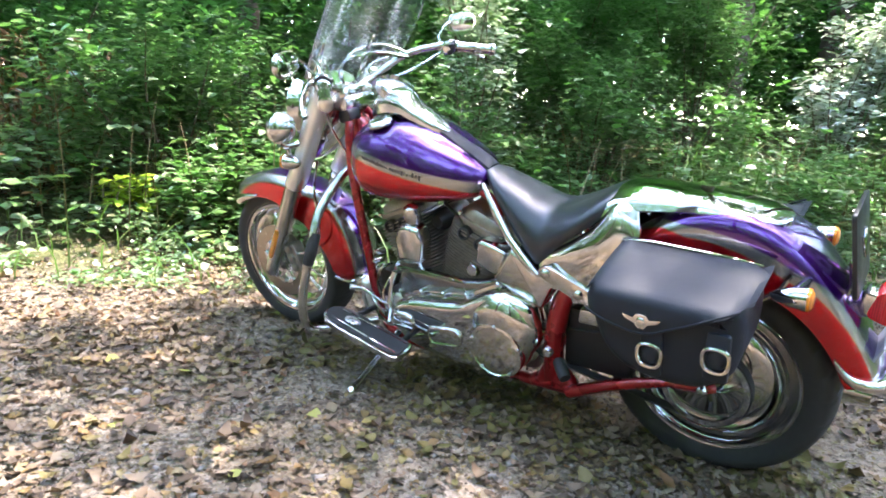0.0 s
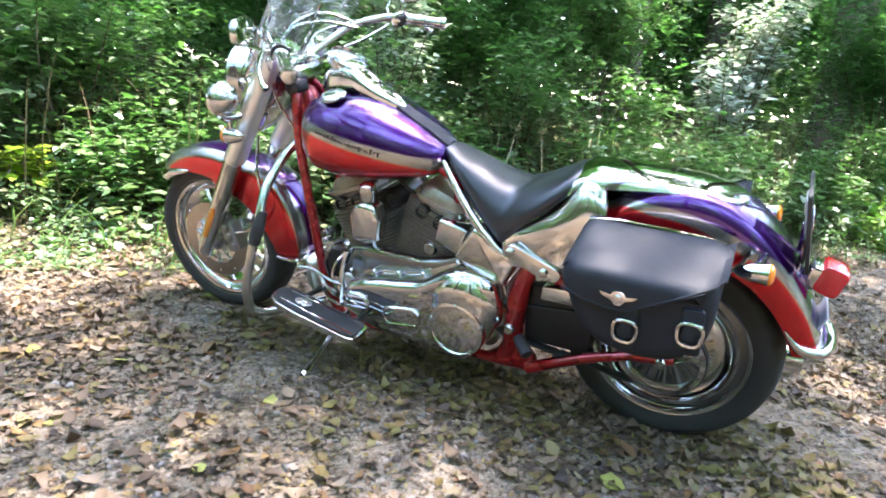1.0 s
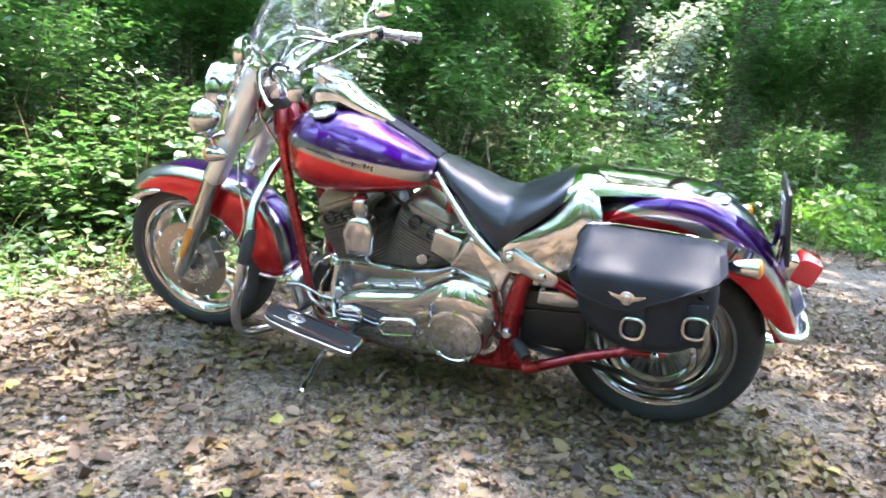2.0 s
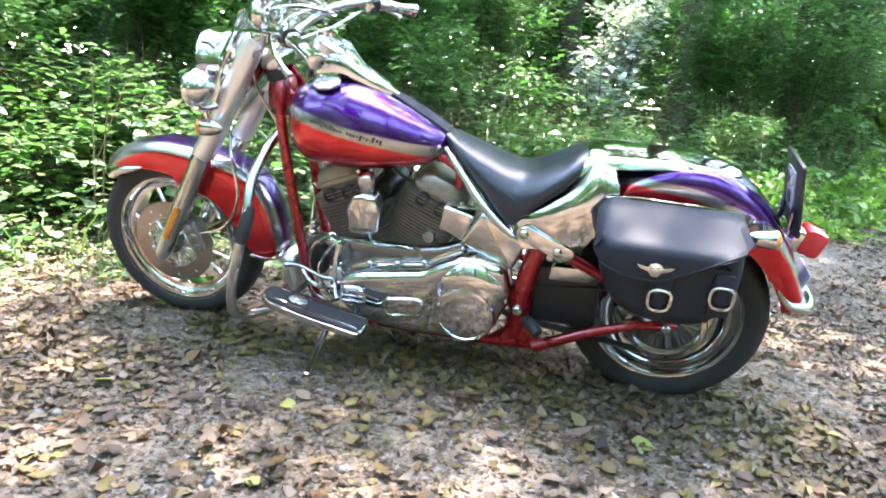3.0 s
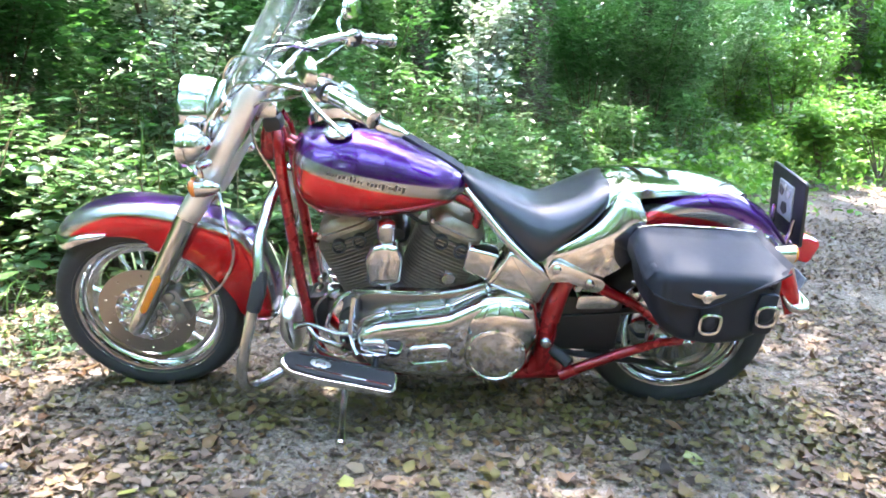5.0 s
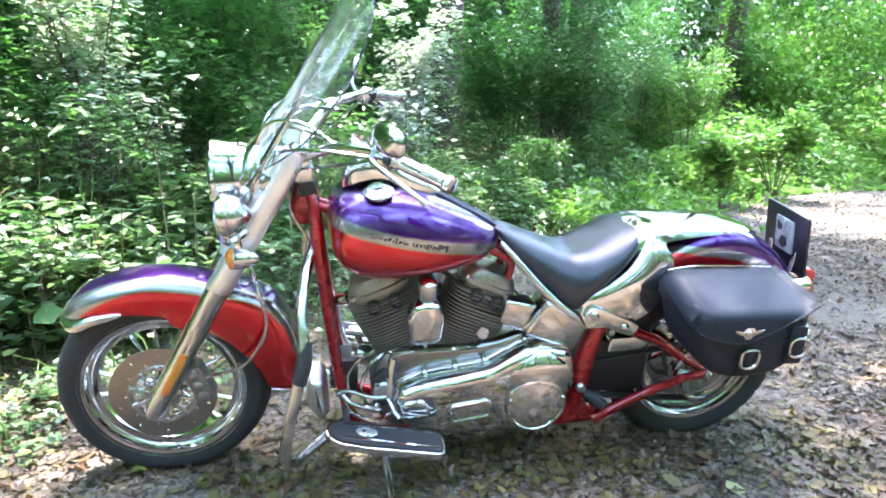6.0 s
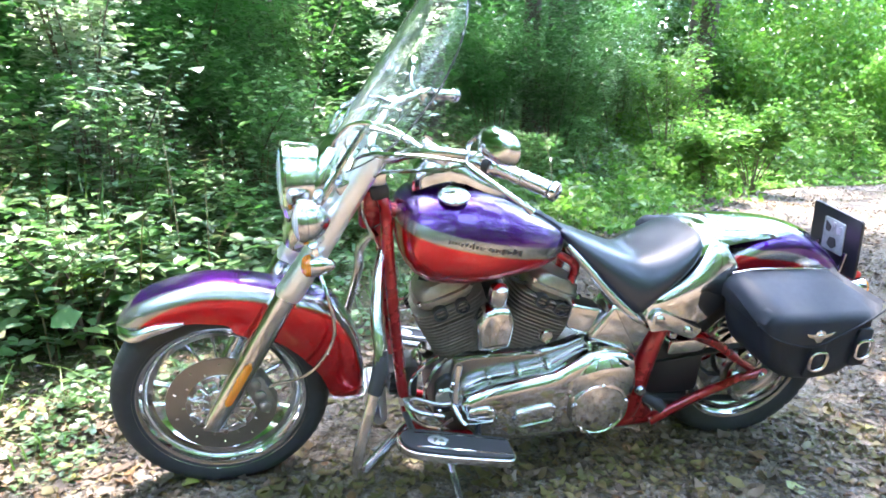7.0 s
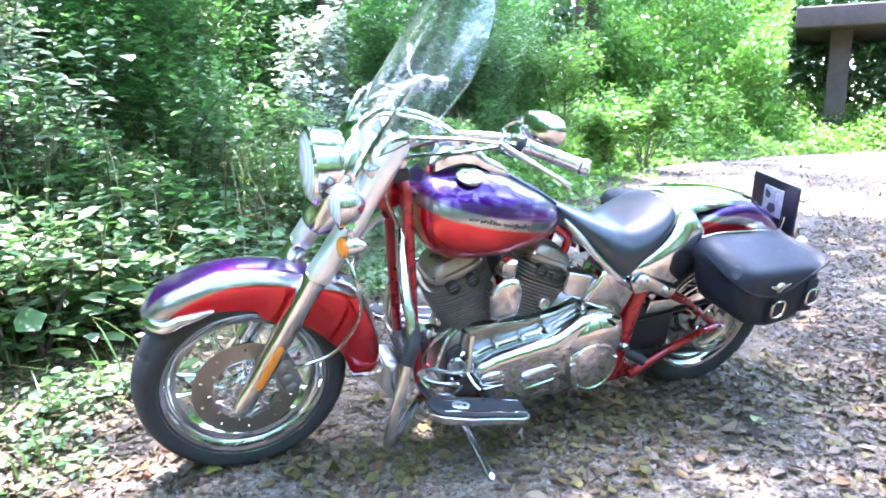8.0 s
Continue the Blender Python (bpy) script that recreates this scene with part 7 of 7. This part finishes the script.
floorboard(1)
floorboard(-1)
for s in (1, -1):
    bm = bmesh.new()
    tube(bm, [(1.215, 0.075 * s, 0.740), (1.232, 0.130 * s, 0.700), (1.246, 0.215 * s, 0.620), (1.242, 0.265 * s, 0.540), (1.262, 0.295 * s, 0.430), (1.292, 0.310 * s, 0.300), (1.300, 0.300 * s, 0.215), (1.278, 0.265 * s, 0.182), (1.215, 0.19 * s, 0.180), (1.135, 0.105 * s, 0.185)], 0.0155, 12, 8)
    guard = part("engine_guard", bm, CHROME, bike, "curved chrome engine guard bar")
    if s > 0:   # a foot sleeve on the left bar alone
        bm = bmesh.new()
        tube(bm, [(1.238, 0.256 * s, 0.552), (1.243, 0.279 * s, 0.500), (1.257, 0.291 * s, 0.450)], [0.018, 0.021, 0.019], 12, 4)
        part("guard_sleeve", bm, RUBBER, guard, "black rubber foot sleeve")
bm = bmesh.new()
tube(bm, [(1.035, 0.120, 0.165), (1.028, 0.200, 0.145), (1.020, 0.330, 0.110), (1.016, 0.392, 0.094)], [0.015, 0.012, 0.010, 0.009], 10, 5)
tube(bm, [(1.018, 0.360, 0.103), (1.016, 0.400, 0.094), (1.014, 0.418, 0.098)], [0.012, 0.015, 0.008], 10, 3)
part("side_stand", bm, CHROME, bike, "chrome side stand resting on the gravel")
bm = bmesh.new()   # exhaust on the far side
tube(bm, [(1.11, -0.06, 0.52), (1.16, -0.13, 0.46), (1.13, -0.17, 0.28), (0.95, -0.19, 0.20), (0.60, -0.20, 0.19), (0.30, -0.21, 0.20)], 0.024, 12, 7)
tube(bm, [(0.66, -0.05, 0.52), (0.62, -0.15, 0.46), (0.56, -0.19, 0.34), (0.30, -0.21, 0.26)], 0.024, 12, 7)
pipes = part("exhaust_pipe", bm, CHROME, bike, "chrome exhaust pipes")
for z, x1 in ((0.185, -0.36), (0.275, -0.30)):
    bm = bmesh.new()
    tube(bm, [(0.36, -0.21, z), (0.28, -0.215, z), (-0.10, -0.22, z + 0.005), (x1, -0.22, z + 0.01)], [0.026, 0.042, 0.045, 0.042], 18, 4)
    part("muffler", bm, CHROME, pipes, "chrome muffler")
bm = bmesh.new()   # air filter on the far side
lathe(bm, [(0.055, -0.11), (0.085, -0.115), (0.088, -0.15), (0.070, -0.165), (0.002, -0.168)], (0.90, 0, 0.545), SIDE, 36)
part("air_filter", bm, CHROME, bike, "round chrome air filter")
bm = bmesh.new()   # front chin: regulator and oil filter between the downtubes
block(bm, (1.125, 0, 0.305), (0.06, 0.10, 0.11), 0.008)
reg = part("voltage_regulator", bm, DARK_METAL, bike, "finned dark regulator")
for k in range(5):
    bm = bmesh.new()
    block(bm, (1.165, 0, 0.27 + 0.018 * k), (0.03, 0.10, 0.006), 0.001)
    part("regulator_fin", bm, DARK_METAL, reg)
bm = bmesh.new()
slab(bm, rounded([(1.192, 0.305), (1.245, 0.315), (1.252, 0.215), (1.215, 0.160), (1.182, 0.175)], 0.02, 4), -0.06, 0.075, 0.03, steps=4)
part("oil_cooler_cover", bm, SATIN_CHROME, bike, "smooth bright chrome cover ahead of the frame")
bm = bmesh.new()
lathe(bm, [(0.026, -0.03), (0.030, -0.02), (0.030, 0.04), (0.024, 0.050), (0.004, 0.053)], (1.060, 0.0, 0.350), (0.8, 0.2, 0.25), 24)
part("oil_filter", bm, CHROME, bike, "chrome oil filter")


def engine_front():
    """Lines, mounts and linkage between the crankcase and the front tubes."""
    lines = ([(1.02, 0.105, 0.200), (1.06, 0.125, 0.235), (1.09, 0.115, 0.300), (1.06, 0.095, 0.370), (1.02, 0.080, 0.400)],
             [(1.00, 0.120, 0.215), (1.05, 0.140, 0.205), (1.11, 0.130, 0.225), (1.14, 0.100, 0.260)],
             [(1.05, 0.100, 0.420), (1.10, 0.105, 0.390), (1.13, 0.095, 0.330), (1.12, 0.090, 0.260)])
    for line in lines:
        bm = bmesh.new()
        tube(bm, line, 0.0058, 8, 6)
        part("oil_line", bm, CHROME, bike, "thin chrome oil line")
    bm = bmesh.new()
    slab(bm, rounded([(1.055, 0.225), (1.055, 0.330), (1.020, 0.360), (0.990, 0.345), (0.985, 0.235)], 0.012, 3), 0.080, 0.112, 0.008, steps=3)
    mount = part("engine_mount", bm, DARK_METAL, bike, "dark engine mount with bright bolts")
    for x, z in ((1.040, 0.245), (1.042, 0.315), (1.008, 0.335), (1.003, 0.255)):
        bm = bmesh.new()
        lathe(bm, [(0.009, 0.110), (0.009, 0.120), (0.005, 0.124), (0.001, 0.124)], (x, 0, z), SIDE, 6)
        part("mount_bolt", bm, CHROME, mount)
    bm = bmesh.new()
    lathe(bm, [(0.004, 0.090), (0.030, 0.090), (0.032, 0.112), (0.024, 0.118), (0.022, 0.112), (0.002, 0.113)], (1.022, 0, 0.288), SIDE, 24)
    part("cam_cover", bm, SATIN_CHROME, bike, "small round satin cover")
    for x, z, r in ((1.095, 0.455, 0.012), (1.105, 0.420, 0.009)):
        bm = bmesh.new()
        lathe(bm, [(0.003, 0.0), (r, 0.002), (r, 0.030), (r * 0.6, 0.040), (0.002, 0.041)], (x, 0.085, z), (0.2, 1, 0.1), 14)
        part("sender", bm, CHROME, bike, "small chrome sender unit")
    bm = bmesh.new()
    tube(bm, [(1.150, 0.105, 0.285), (1.120, 0.125, 0.262), (1.070, 0.150, 0.258), (1.035, 0.170, 0.262)], [0.010, 0.008, 0.008, 0.010], 10, 5)
    part("shift_link", bm, CHROME, bike, "chrome shift linkage rod")


engine_front()
